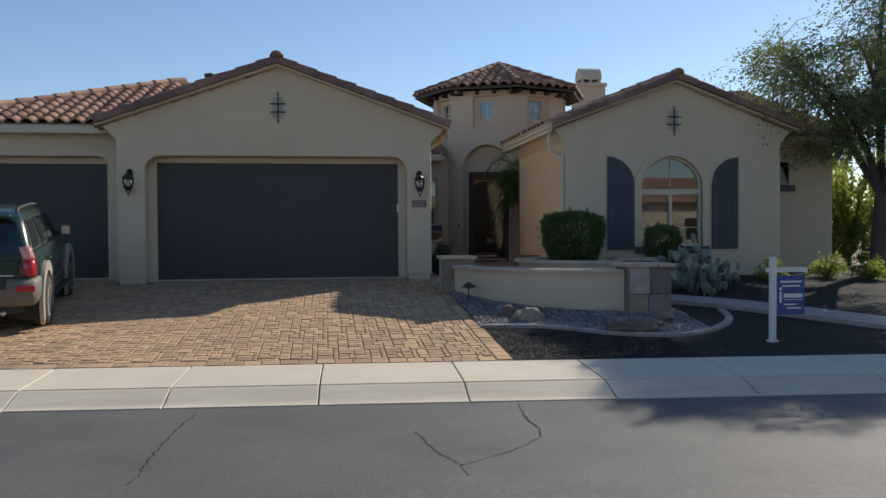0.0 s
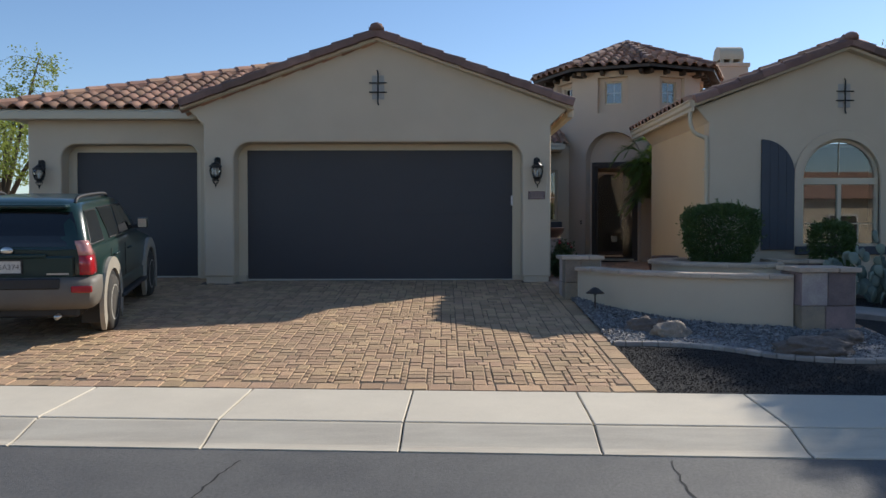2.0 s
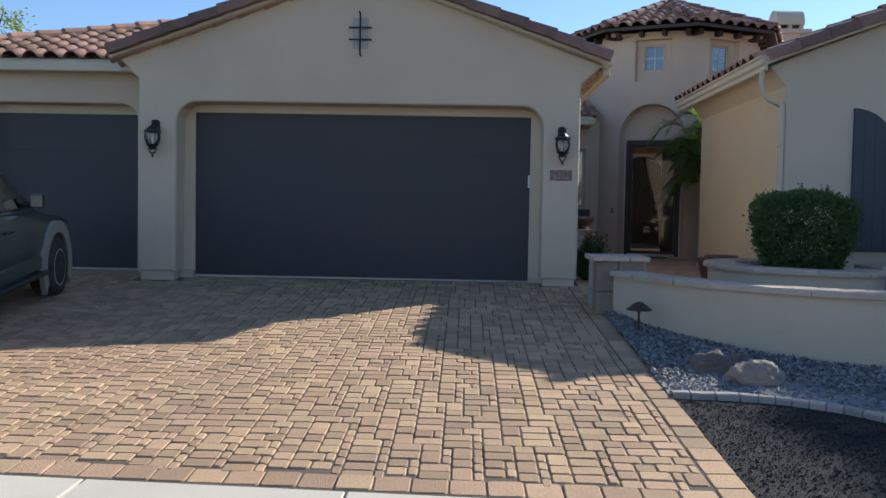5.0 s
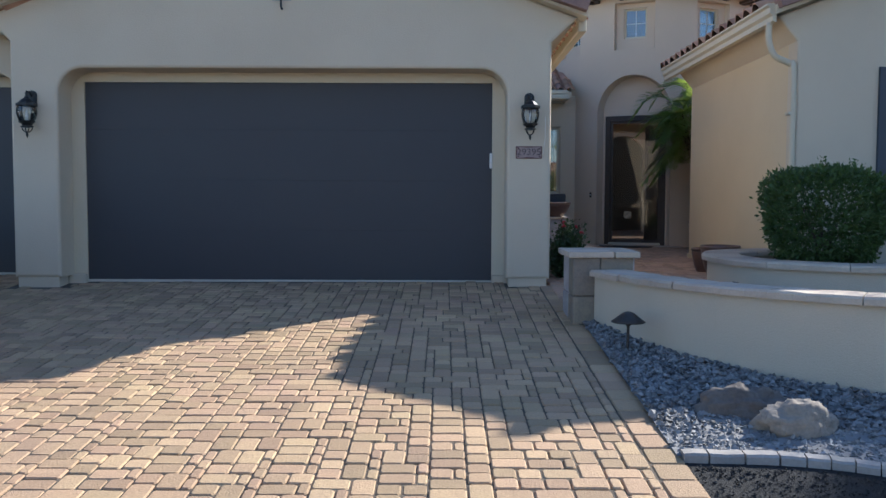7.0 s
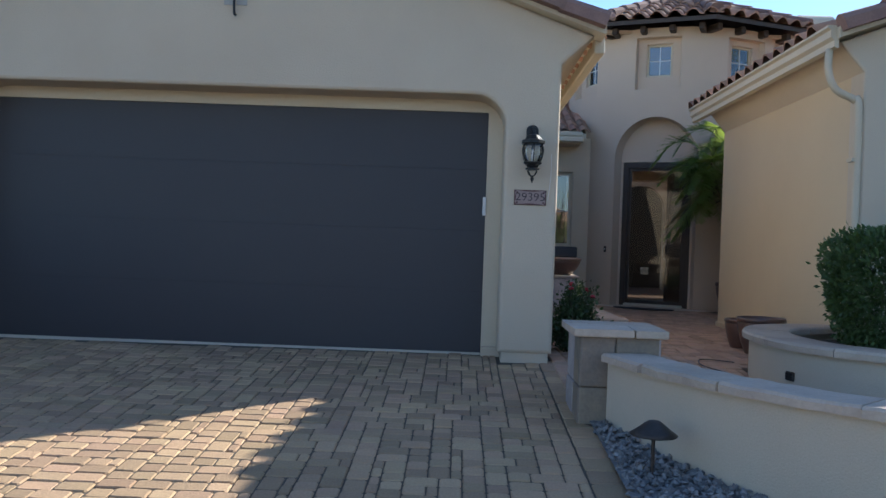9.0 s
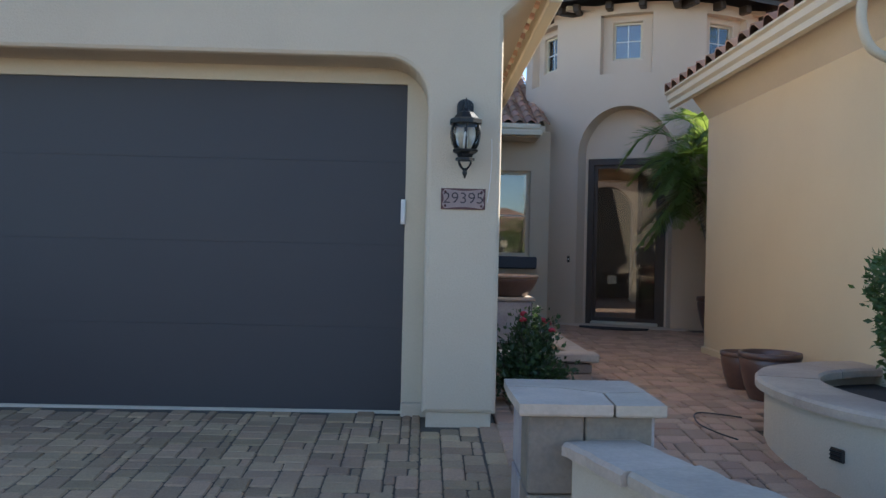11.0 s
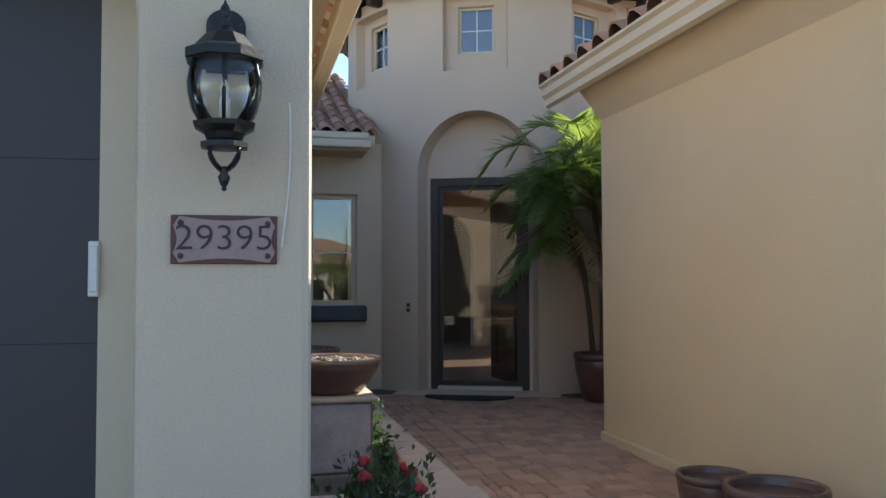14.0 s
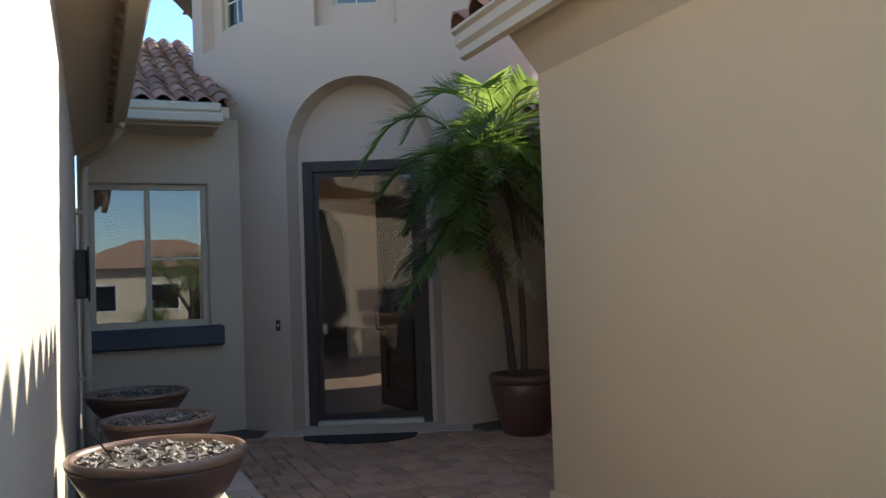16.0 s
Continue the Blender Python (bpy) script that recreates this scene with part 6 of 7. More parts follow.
def palm(x, y, z):
    p = thing("potted_palm", "green pygmy date palm with arching feathery fronds, some dry", "palm")
    rng = np.random.default_rng(17)
    heads = []
    for i, (dx, dy, hh) in enumerate(((-0.09, -0.03, 2.0), (0.02, 0.02, 2.18), (-0.06, 0.06, 1.65))):
        line = smooth_line([(x + dx, y + dy, z - 0.1), (x + dx * 2 - 0.03, y + dy, z + hh * 0.5), (x + dx * 3 - 0.22, y + dy * 2 - 0.05, z + hh)], 10)
        part("stem", tube(bmesh.new(), line, 0.035, 8, 0.022), M["bark"], p, smooth=True)
        heads.append(line[-1])
    for i in range(45):
        h = heads[i % 3]
        a = 6.28 * i / 45 * 3.3 + rng.uniform(-0.3, 0.3)
        rise = rng.uniform(-0.65, 1.25)
        ln = rng.uniform(0.65, 1.0)
        d = Vector((math.cos(a), math.sin(a), 0))
        pts = [h + d * (ln * s) + Vector((0, 0, rise * ln * s * (1.6 - 1.2 * s) - 0.55 * ln * s * s * (1.0 + 0.5 * (rise < 0.1)))) for s in np.linspace(0, 1, 12)]
        dry = rise < -0.08 and i % 2 == 0
        f = part("frond", tube(bmesh.new(), pts, 0.008, 5, 0.002), M["frond_dry" if dry else "frond"], p)
        vs, fs = [], []
        for j in range(52):
            s = 0.10 + 0.90 * j / 52
            k = s * 11
            q = pts[int(k)].lerp(pts[min(int(k) + 1, 11)], k - int(k))
            tang = (pts[min(int(k) + 1, 11)] - pts[max(int(k) - 1, 0)]).normalized()
            sd = tang.cross(Vector((0, 0, 1))).normalized()
            up = sd.cross(tang)
            for sg in (-1, 1):
                L = 0.30 * math.sin(math.pi * min(0.12 + s * 0.86, 1)) + 0.05
                dr = (tang * 0.75 + sd * sg * 0.85 + up * rng.uniform(0.0, 0.4)).normalized()
                w = up * 0.004 + tang * 0.009
                t1 = q + dr * L * 0.55 - Vector((0, 0, 0.01))
                t2 = q + dr * L - Vector((0, 0, 0.018 * L / 0.2))
                b = len(vs)
                vs += [q - w, q + w, t1 + w * 1.2, t1 - w * 1.2, t2]
                fs += [(b, b + 1, b + 2, b + 3), (b + 3, b + 2, b + 4)]
        tagged(raw("frond_leaf", vs, fs, M["frond_dry" if dry else "frond"], f), kind="stuff")
    return p


palm(5.60, 22.33, 1.2)


def rose(x, y, r, h, z, seed):
    rng = np.random.default_rng(seed)
    p = thing("rose_bush", "dark green rose bush with red blooms beside the garage pier", "rose bush", "rose bushes")
    bm = bmesh.new()
    pts, dirs, tips = [], [], []
    for i in range(46):
        a, e = rng.uniform(0, 6.28), rng.uniform(0.35, 1.5)
        d = np.array([math.cos(a) * math.cos(e), math.sin(a) * math.cos(e), math.sin(e)])
        tip = np.array([x, y, z]) + d * (r, r, h) * rng.uniform(0.65, 1.05)
        tube(bm, [(x + rng.uniform(-0.08, 0.08), y + rng.uniform(-0.08, 0.08), z - 0.05), tuple((np.array([x, y, z]) + tip) / 2 + rng.normal(0, 0.03, 3)), tuple(tip)], 0.006, 5, 0.003)
        tips.append(tip)
        for j in range(130):
            k = rng.uniform(0.12, 1.0)
            pts.append(np.array([x, y, z]) * (1 - k) + tip * k + rng.normal(0, 0.05, 3))
            dirs.append(d)
    tagged(part("stems", bm, M["bark"], p), kind="stuff")
    leaves("foliage", pts, dirs, 0.042, M["leaf_rose"], p, seed, 0.6)
    for tip in sorted(tips, key=lambda q: q[2] - 0.6 * q[1] + 0.5 * q[0])[-5:]:
        bm = bmesh.new()
        for k in range(9):
            m = Matrix.Translation(tip) @ Euler((rng.uniform(-0.7, 0.7), rng.uniform(-0.7, 0.7), k * 0.7)).to_matrix().to_4x4()
            lathe(bm, [(0.0, 0.0), (0.012, 0.005), (0.017, 0.015), (0.015, 0.023)], 7, m @ Matrix.Translation((0.008, 0, 0)))
        part("bloom", bm, M["petal"], p, "crimson bloom", True)


rose(2.34, 17.05, 0.31, 0.64, 0.73, 31)
rose(2.50, 19.2, 0.25, 0.42, 0.90, 32)

dm = thing("doormat", "dark half-round fibre doormat before the front step", "doormat")
bm = bmesh.new()
rim = [(-0.5, -0.34), (0.5, -0.34)] + [(0.5 * math.cos(radians(a)), -0.36 - 0.34 * math.sin(radians(a))) for a in range(6, 180, 8)]
lowr, upr = [bm.verts.new(F0 @ Vector((x - 0.05, y, 0.78))) for x, y in rim], [bm.verts.new(F0 @ Vector((x - 0.05, y, 0.808))) for x, y in rim]
bm.faces.new(upr)
for i in range(len(rim)):
    bm.faces.new([lowr[i], lowr[(i + 1) % len(rim)], upr[(i + 1) % len(rim)], upr[i]])
part("fibre_top", bm, M["mat_rubber"], dm)
hose = part("hose", tube(bmesh.new(), smooth_line([(3.75, 16.6, 0.745), (3.5, 16.75, 0.745), (3.38, 16.4, 0.745), (3.40, 16.1, 0.745), (3.46, 15.9, 0.745)], 24), 0.005, 6), M["bronze"], smooth=True)
tagged(hose, "thin dark irrigation hose lying on the court paving", "hose")

# ---- house sign on its post ----
sg = thing("yard_sign", "blue and white yard sign hanging from a white post", "yard sign")
sx, sy = 5.60, 9.98
sz = ground_z(sx, sy)
box("post", sx - 0.035, sx + 0.035, sy - 0.035, sy + 0.035, sz - 0.2, sz + 1.06, M["white"], sg, bevel=0.004)
box("arm", sx - 0.09, sx + 0.46, sy - 0.025, sy + 0.025, sz + 0.87, sz + 0.93, M["white"], sg, bevel=0.004)
box("base_plate", sx - 0.06, sx + 0.06, sy - 0.05, sy + 0.05, sz - 0.01, sz + 0.012, M["white"], sg)
board = box("board", sx + 0.06, sx + 0.43, sy - 0.008, sy + 0.008, sz + 0.33, sz + 0.83, M["sign_blue"], sg)
for (x0, x1, z0, z1) in ((0.08, 0.31, 0.70, 0.72), (0.10, 0.29, 0.655, 0.67), (0.115, 0.32, 0.535, 0.58), (0.115, 0.32, 0.51, 0.517), (0.115, 0.25, 0.455, 0.47), (0.15, 0.30, 0.415, 0.43), (0.07, 0.095, 0.48, 0.60)):
    box("lettering_bar", sx + 1.25 * x0, sx + 1.25 * x1, sy - 0.011, sy - 0.007, sz + 1.17 * z0 - 0.08, sz + 1.17 * z1 - 0.08, M["white"], board)
part("dot", lathe(bmesh.new(), [(0.02, 0), (0.02, 0.003)], 12, pose(sx + 0.103, sy - 0.009, sz + 0.66, 90)), M["white"], board)
for x in (0.1, 0.3):
    part("hook", tube(bmesh.new(), [(sx + x, sy, sz + 0.83), (sx + x, sy, sz + 0.875)], 0.005, 5), M["iron"], sg)

# ---- parked car ----


def loft(bm, rings, cap=True):
    made = [[bm.verts.new(p) for p in r] for r in rings]
    k = len(made[0])
    for a, b in zip(made, made[1:]):
        for i in range(k):
            bm.faces.new([a[i], a[(i + 1) % k], b[(i + 1) % k], b[i]])
    if cap:
        bm.faces.new(made[0][::-1]), bm.faces.new(made[-1])
    return bm


def sheet(rows, back):
    """A curved pane through rows of points, with the thickness back."""
    bm = bmesh.new()
    f = [[bm.verts.new(p) for p in r] for r in rows]
    g = [[bm.verts.new((p[0] + back[0], p[1] + back[1], p[2] + back[2])) for p in r] for r in rows]
    n, k = len(rows), len(rows[0])
    for i in range(n - 1):
        for j in range(k - 1):
            bm.faces.new([f[i][j], f[i][j + 1], f[i + 1][j + 1], f[i + 1][j]])
            bm.faces.new([g[i][j], g[i + 1][j], g[i + 1][j + 1], g[i][j + 1]])
    rim = [(i, 0) for i in range(n)] + [(n - 1, j) for j in range(1, k)] + [(i, k - 1) for i in range(n - 2, -1, -1)] + [(0, j) for j in range(k - 2, 0, -1)]
    for (a, b), (c, d) in zip(rim, rim[1:] + rim[:1]):
        bm.faces.new([f[a][b], f[c][d], g[c][d], g[a][b]])
    bmesh.ops.recalc_face_normals(bm, faces=bm.faces)
    return bm


def suv(m):
    c = thing("suv", "dark green off-road wagon with silver cladding parked on the drive", "car")

    def put(name, bm, material, parent=None, label="", smooth=False):
        bmesh.ops.transform(bm, matrix=m, verts=bm.verts)
        return part(name, bm, M[material], parent or c, label, smooth)

    def section(y, w, belt, crown, low):
        half = [(0.80 * w, low), (0.90 * w, low + 0.07), (0.935 * w, 0.72), (0.925 * w, 0.92), (0.895 * w, belt - 0.02), (0.84 * w, belt + 0.02), (0.45 * w, crown), (0.0, crown + 0.015)]
        return [(x, y, z) for x, z in half] + [(-x, y, z) for x, z in half[-2::-1]]

    body = loft(bmesh.new(), [section(0.10, 0.93, 1.14, 1.15, 0.55), section(0.16, 0.97, 1.15, 1.16, 0.48), section(0.45, 1.0, 1.16, 1.17, 0.44), section(2.2, 1.0, 1.16, 1.17, 0.42), section(3.35, 1.0, 1.12, 1.16, 0.42), section(3.9, 0.99, 1.02, 1.08, 0.43), section(4.45, 0.95, 0.95, 1.0, 0.46), section(4.66, 0.86, 0.82, 0.86, 0.5)])
    put("body", body, "car_paint", smooth=True).data.set_sharp_from_angle(angle=radians(48))
    # cabin: belt ring to roof ring
    cab = []
    for z, x, y0, y1, r in ((1.06, 0.875, 0.10, 3.45, 0.10), (1.30, 0.83, 0.16, 3.15, 0.12), (1.58, 0.755, 0.30, 2.72, 0.14), (1.68, 0.71, 0.40, 2.52, 0.16), (1.735, 0.62, 0.52, 2.36, 0.2), (1.755, 0.4, 0.75, 2.1, 0.2)):
        ring = []
        for cx, cy, a0 in ((x - r, y1 - r, 0), (-x + r, y1 - r, 90), (-x + r, y0 + r, 180), (x - r, y0 + r, 270)):
            ring += [(cx + r * math.cos(radians(a0 + 22.5 * k)), cy + r * math.sin(radians(a0 + 22.5 * k)), z) for k in range(5)]
        cab.append(ring)
    cabin = put("cabin", loft(bmesh.new(), cab), "car_paint", smooth=True)
    cabin.data.set_sharp_from_angle(angle=radians(48))

    def side_x(z):
        zs, xs = (1.06, 1.30, 1.58, 1.68), (0.875, 0.83, 0.755, 0.71)
        return float(np.interp(z, zs, xs))

    for sg in (-1, 1):
        for pts in ([(0.30, 1.20), (0.98, 1.20), (0.98, 1.60), (0.44, 1.60)], [(1.32, 1.20), (1.88, 1.20), (1.86, 1.61), (1.10, 1.61)], [(1.95, 1.20), (2.92, 1.20), (2.45, 1.60), (1.95, 1.61)]):
            bm = sheet([[(sg * (side_x(z) + 0.010), np.interp(z, (pts[0][1], pts[3][1]), (pts[0][0], pts[3][0])), z), (sg * (side_x(z) + 0.010), np.interp(z, (pts[1][1], pts[2][1]), (pts[1][0], pts[2][0])), z)] for z in (1.20, 1.32, 1.44, 1.575, 1.605)], (-0.03 * sg, 0, 0))
            put("side_window", bm, "car_glass", cabin, "dark tinted glass")
            bm = bmesh.new()
            tube(bm, [(sg * (side_x(z) + 0.006), y, z) for y, z in pts + pts[:1]], 0.010, 5)
            put("window_seal", bm, "black_plastic", cabin)
        # wheel openings, a flat black disc for the well's shade, with silver flares
        for wy in (0.98, 3.77):
            bm = bmesh.new()
            slab(bm, [arc(wy, 0.40, 0.44, -25, 205, 20)], 0, 0.012, Matrix(((0, sg, 0, sg * 0.925), (1, 0, 0, 0), (0, 0, 1, 0), (0, 0, 0, 1))))
            put("wheel_well", bm, "black_plastic")
            bm = bmesh.new()
            slab(bm, [arc(wy, 0.40, 0.575, -32, 212, 22) + arc(wy, 0.40, 0.425, 205, -25, 20)], 0, 0.055, Matrix(((0, sg, 0, sg * 0.91), (1, 0, 0, 0), (0, 0, 1, 0), (0, 0, 0, 1))), soft=0.0)
            put("wheel_flare", bm, "cladding", label="silver wheel-arch flare")
            wm = pose(sg * 0.842, wy, 0.375, 0, 90 * sg, 0)
            wheel = put("wheel", lathe(bmesh.new(), [(0.23, -0.12), (0.34, -0.125), (0.372, -0.09), (0.376, 0.0), (0.372, 0.09), (0.345, 0.13), (0.24, 0.135)], 36, wm), "tyre", label="worn black tyre on an alloy rim", smooth=True)
            put("rim", lathe(bmesh.new(), [(0.245, 0.10), (0.245, 0.132), (0.222, 0.138), (0.212, 0.10)], 32, wm), "rim", wheel, "alloy rim", True)
            put("hub", lathe(bmesh.new(), [(0.075, 0.05), (0.07, 0.118), (0.04, 0.126), (0.0, 0.128)], 20, wm), "rim", wheel, smooth=True)
            put("brake_disc", lathe(bmesh.new(), [(0.215, 0.03), (0.215, 0.05), (0.0, 0.05)], 24, wm), "black_plastic", wheel)
            for k in range(6):
                put("spoke", cuboid(bmesh.new(), 0.05, 0.225, -0.028, 0.028, 0.085, 0.118, 0.008, wm @ pose(0, 0, 0, 0, 0, 60 * k)), "rim", wheel)
        put("rocker", cuboid(bmesh.new(), sg * 0.90 - 0.035, sg * 0.90 + 0.04, 1.42, 3.33, 0.42, 0.60, 0.025), "car_paint")
        put("side_step", cuboid(bmesh.new(), sg * 0.95 - 0.06, sg * 0.95 + 0.05, 1.45, 3.3, 0.36, 0.41, 0.015), "black_plastic")
        put("door_handle", tube(bmesh.new(), smooth_line([(sg * 0.925, 1.20, 0.98), (sg * 0.965, 1.24, 0.99), (sg * 0.965, 1.36, 0.99), (sg * 0.925, 1.40, 0.98)], 10), 0.014, 6), "car_paint", smooth=True)
        put("door_handle", tube(bmesh.new(), smooth_line([(sg * 0.925, 2.10, 0.98), (sg * 0.965, 2.14, 0.99), (sg * 0.965, 2.26, 0.99), (sg * 0.925, 2.30, 0.98)], 10), 0.014, 6), "car_paint", smooth=True)
        for y in (1.03, 1.92):
            put("door_seam", cuboid(bmesh.new(), sg * 0.932 - 0.004, sg * 0.932 + 0.004, y, y + 0.008, 0.62, 1.08), "black_plastic")
        mirror = put("mirror", cuboid(bmesh.new(), sg * 0.99 - 0.075, sg * 0.99 + 0.075, 2.92, 3.02, 1.20, 1.36, 0.03, seg=2), "car_paint")
        put("mirror_glass", cuboid(bmesh.new(), sg * 0.99 - 0.06, sg * 0.99 + 0.06, 2.912, 2.92, 1.215, 1.345, 0.0), "steel", mirror, "mirror glass")
        put("mirror_arm", cuboid(bmesh.new(), min(sg * 0.82, sg * 0.96), max(sg * 0.82, sg * 0.96), 2.93, 3.0, 1.20, 1.26, 0.015), "black_plastic", mirror)
        # roof rail
        put("roof_rail", tube(bmesh.new(), smooth_line([(sg * 0.64, 0.52, 1.69), (sg * 0.65, 0.64, 1.765), (sg * 0.66, 1.3, 1.78), (sg * 0.66, 2.0, 1.765), (sg * 0.64, 2.2, 1.70)], 16), 0.022, 8), "black_plastic", label="black roof rail", smooth=True)
        # tail lamps wrapping the corner, pale above and deep red below
        def lamp_ring(z):
            xo = float(np.interp(z, (0.85, 1.08, 1.27), (0.908, 0.900, 0.846)))
            wrap = float(np.interp(z, (0.85, 0.92, 1.27), (0.36, 0.32, 0.12)))
            yb = 0.05 + 0.22 * max(0.0, z - 1.05)
            return [(sg * x, y, z) for x, y in ((xo - 0.125, yb), (xo - 0.03, yb + 0.004), (xo + 0.006, yb + 0.04), (xo + 0.010, yb + wrap * 0.6), (xo + 0.004, yb + wrap), (xo - 0.05, yb + wrap), (xo - 0.125, yb + 0.1))]

        tl = put("tail_lamp", loft(bmesh.new(), [lamp_ring(z) for z in (0.855, 0.90, 0.98, 1.09)]), "red_lens", label="deep red tail lamp", smooth=True)
        put("indicator", loft(bmesh.new(), [lamp_ring(z) for z in (1.092, 1.15, 1.21, 1.265)]), "clear_lens", tl, "pinkish clear upper lens", True)
        put("reflector", cuboid(bmesh.new(), sg * 0.80 - 0.10, sg * 0.80 + 0.13, -0.045, 0.0, 0.655, 0.735, 0.012), "red_lens", label="red bumper reflector")
        put("mudflap", cuboid(bmesh.new(), sg * 0.80 - 0.13, sg * 0.80 + 0.13, 0.52, 0.545, 0.18, 0.46, 0.01), "black_plastic")
    bump = loft(bmesh.new(), [[(x * k, y0 + yy, z) for x, yy in ((-0.95, 0.5), (-0.955, 0.15), (-0.90, 0.04), (-0.6, 0.0), (0.6, 0.0), (0.90, 0.04), (0.955, 0.15), (0.95, 0.5))] for z, k, y0 in ((0.44, 0.93, 0.05), (0.48, 0.965, 0.0), (0.54, 0.985, -0.03), (0.64, 0.995, -0.04), (0.76, 0.995, -0.03), (0.80, 0.985, -0.01), (0.83, 0.965, 0.03))])
    put("rear_bumper", bump, "bumper", label="dusty grey plastic rear bumper", smooth=True).data.set_sharp_from_angle(angle=radians(50))
    put("bumper_step", cuboid(bmesh.new(), -0.58, 0.58, -0.055, 0.0, 0.70, 0.83, 0.015), "black_plastic")
    put("under_tray", cuboid(bmesh.new(), -0.75, 0.75, 0.12, 4.3, 0.33, 0.5, 0.03), "black_plastic")
    put("tailgate", cuboid(bmesh.new(), -0.72, 0.72, 0.062, 0.12, 0.80, 1.08, 0.02), "car_paint")
    ys = lambda z: float(np.interp(z, (1.06, 1.30, 1.58), (0.10, 0.16, 0.30)))
    bm = sheet([[(k * w, ys(z) - 0.012 + 0.02 * abs(k) ** 3, z) for k in (-1, -0.7, 0, 0.7, 1)] for z, w in ((1.19, 0.77), (1.24, 0.765), (1.32, 0.745), (1.46, 0.705), (1.60, 0.655))], (0, 0.04, 0))
    put("rear_window", bm, "car_glass", cabin, "dark tinted rear glass")
    put("spoiler", cuboid(bmesh.new(), -0.62, 0.62, 0.20, 0.50, 1.64, 1.69, 0.02), "car_paint")
    put("garnish", cuboid(bmesh.new(), -0.42, 0.42, 0.035, 0.07, 1.06, 1.11, 0.012), "car_paint")
    put("badge", lathe(bmesh.new(), [(0.055, 0), (0.05, 0.008), (0.0, 0.01)], 18, pose(0, 0.07, 1.15, 90) @ Matrix.Diagonal((1.3, 0.9, 1, 1))), "steel", label="oval chrome badge", smooth=True)
    put("script_bar", cuboid(bmesh.new(), 0.42, 0.66, 0.052, 0.062, 0.86, 0.88), "steel", label="chrome lettering strip")
    plate = put("number_plate", cuboid(bmesh.new(), -0.155, 0.155, 0.048, 0.062, 0.88, 1.035, 0.004), "number_plate", label="pale number plate")
    lettering("plate_characters", "CGA3743", 0.085, m @ pose(0, 0.046, 0.955, 90), M["ink"], plate)
    put("plate_frame", slab(bmesh.new(), [[(-0.165, 0.87), (0.165, 0.87), (0.165, 1.045), (-0.165, 1.045)], [(-0.15, 0.885), (0.15, 0.885), (0.15, 1.03), (-0.15, 1.03)]], 0.040, 0.06), "black_plastic", plate)
    put("exhaust", tube(bmesh.new(), [(0.52, 0.6, 0.36), (0.52, 0.02, 0.35)], 0.032, 12), "steel", label="steel exhaust tip", smooth=True)
    put("windscreen", loft(bmesh.new(), [[(-0.76, 3.30, 1.13), (0.76, 3.30, 1.13), (0.62, 2.62, 1.62), (-0.62, 2.62, 1.62)], [(-0.76, 3.31, 1.14), (0.76, 3.31, 1.14), (0.62, 2.63, 1.63), (-0.62, 2.63, 1.63)]]), "car_glass", cabin)
    return c


suv(pose(-4.60, 11.33, ground_z(-4.60, 11.33), 4.4, 0, 10) @ Matrix.Diagonal((0.97, 0.97, 0.935, 1)))

# ---- houses and trees across the street, seen in the windows' glass ----


def far_house(x0, x1, y, name_label):
    h = thing("far_house", name_label, "house", "houses across the street")
    box("wall", x0, x1, y - 8, y, 0.0, 3.2, M["stucco"], h)
    g = bmesh.new()
    loft(g, [[(x0 - 0.5, y + 0.5, 3.2), (x1 + 0.5, y + 0.5, 3.2), (x1 + 0.5, y - 8.5, 3.2), (x0 - 0.5, y - 8.5, 3.2)], [(x0 + 4, y - 3.9, 4.9), (x1 - 4, y - 3.9, 4.9), (x1 - 4, y - 4.1, 4.9), (x0 + 4, y - 4.1, 4.9)]])
    part("roof", g, M["tile"], h)
    for k in range(3):
        xx = x0 + (x1 - x0) * (0.2 + 0.3 * k)
        w = box("window", xx - 0.7, xx + 0.7, y - 0.02, y + 0.03, 1.0, 2.3, M["car_glass"], h)
        part("window_frame", slab(bmesh.new(), [[(xx - 0.78, 0.92), (xx + 0.78, 0.92), (xx + 0.78, 2.38), (xx - 0.78, 2.38)], [(xx - 0.7, 1.0), (xx + 0.7, 1.0), (xx + 0.7, 2.3), (xx - 0.7, 2.3)]], y + 0.0, y + 0.06), M["white"], w)


far_house(-17, -3, -14, "tan stucco house with a tile roof across the street")
far_house(0.5, 11, -15, "tan stucco house with a tile roof facing the drive")
far_house(14, 29, -14, "tan stucco house with a tile roof farther along the street")
tree(-0.5, -12.0, 5.5, 2.3, 51, "leafy green street tree across the road", 6, 350, "leaf_lit", 0.13, 14)
tree(10.0, -10.0, 5.0, 2.2, 52, "leafy green street tree across the road", 6, 350, "leaf_lit", 0.13, 14)
tree(6.4, -9.0, 4.9, 1.9, 53, "small leafy green tree across the road", 6, 380, "leaf_lit", 0.11, 16)
brush("oleander", 4.7, -8.0, 1.0, 1.5, 5000, 45, "leaf_lit", "rounded green shrub across the road", 0.09)
brush("oleander", 7.6, -8.2, 1.1, 1.6, 5000, 46, "leaf_lit", "rounded green shrub across the road", 0.09)
opp = strip("pavement_across", [[(x, v - 0.06 * x, z) for x in (-60, -20, 0, 20, 60)] for v, z in ((-6.0, 0.14), (-3.9, 0.12), (-3.6, 0.0))], M["concrete"])
tagged(opp, "pale concrete kerb and sidewalk across the street", "sidewalk", kind="structure")

# ---- paving stones ----


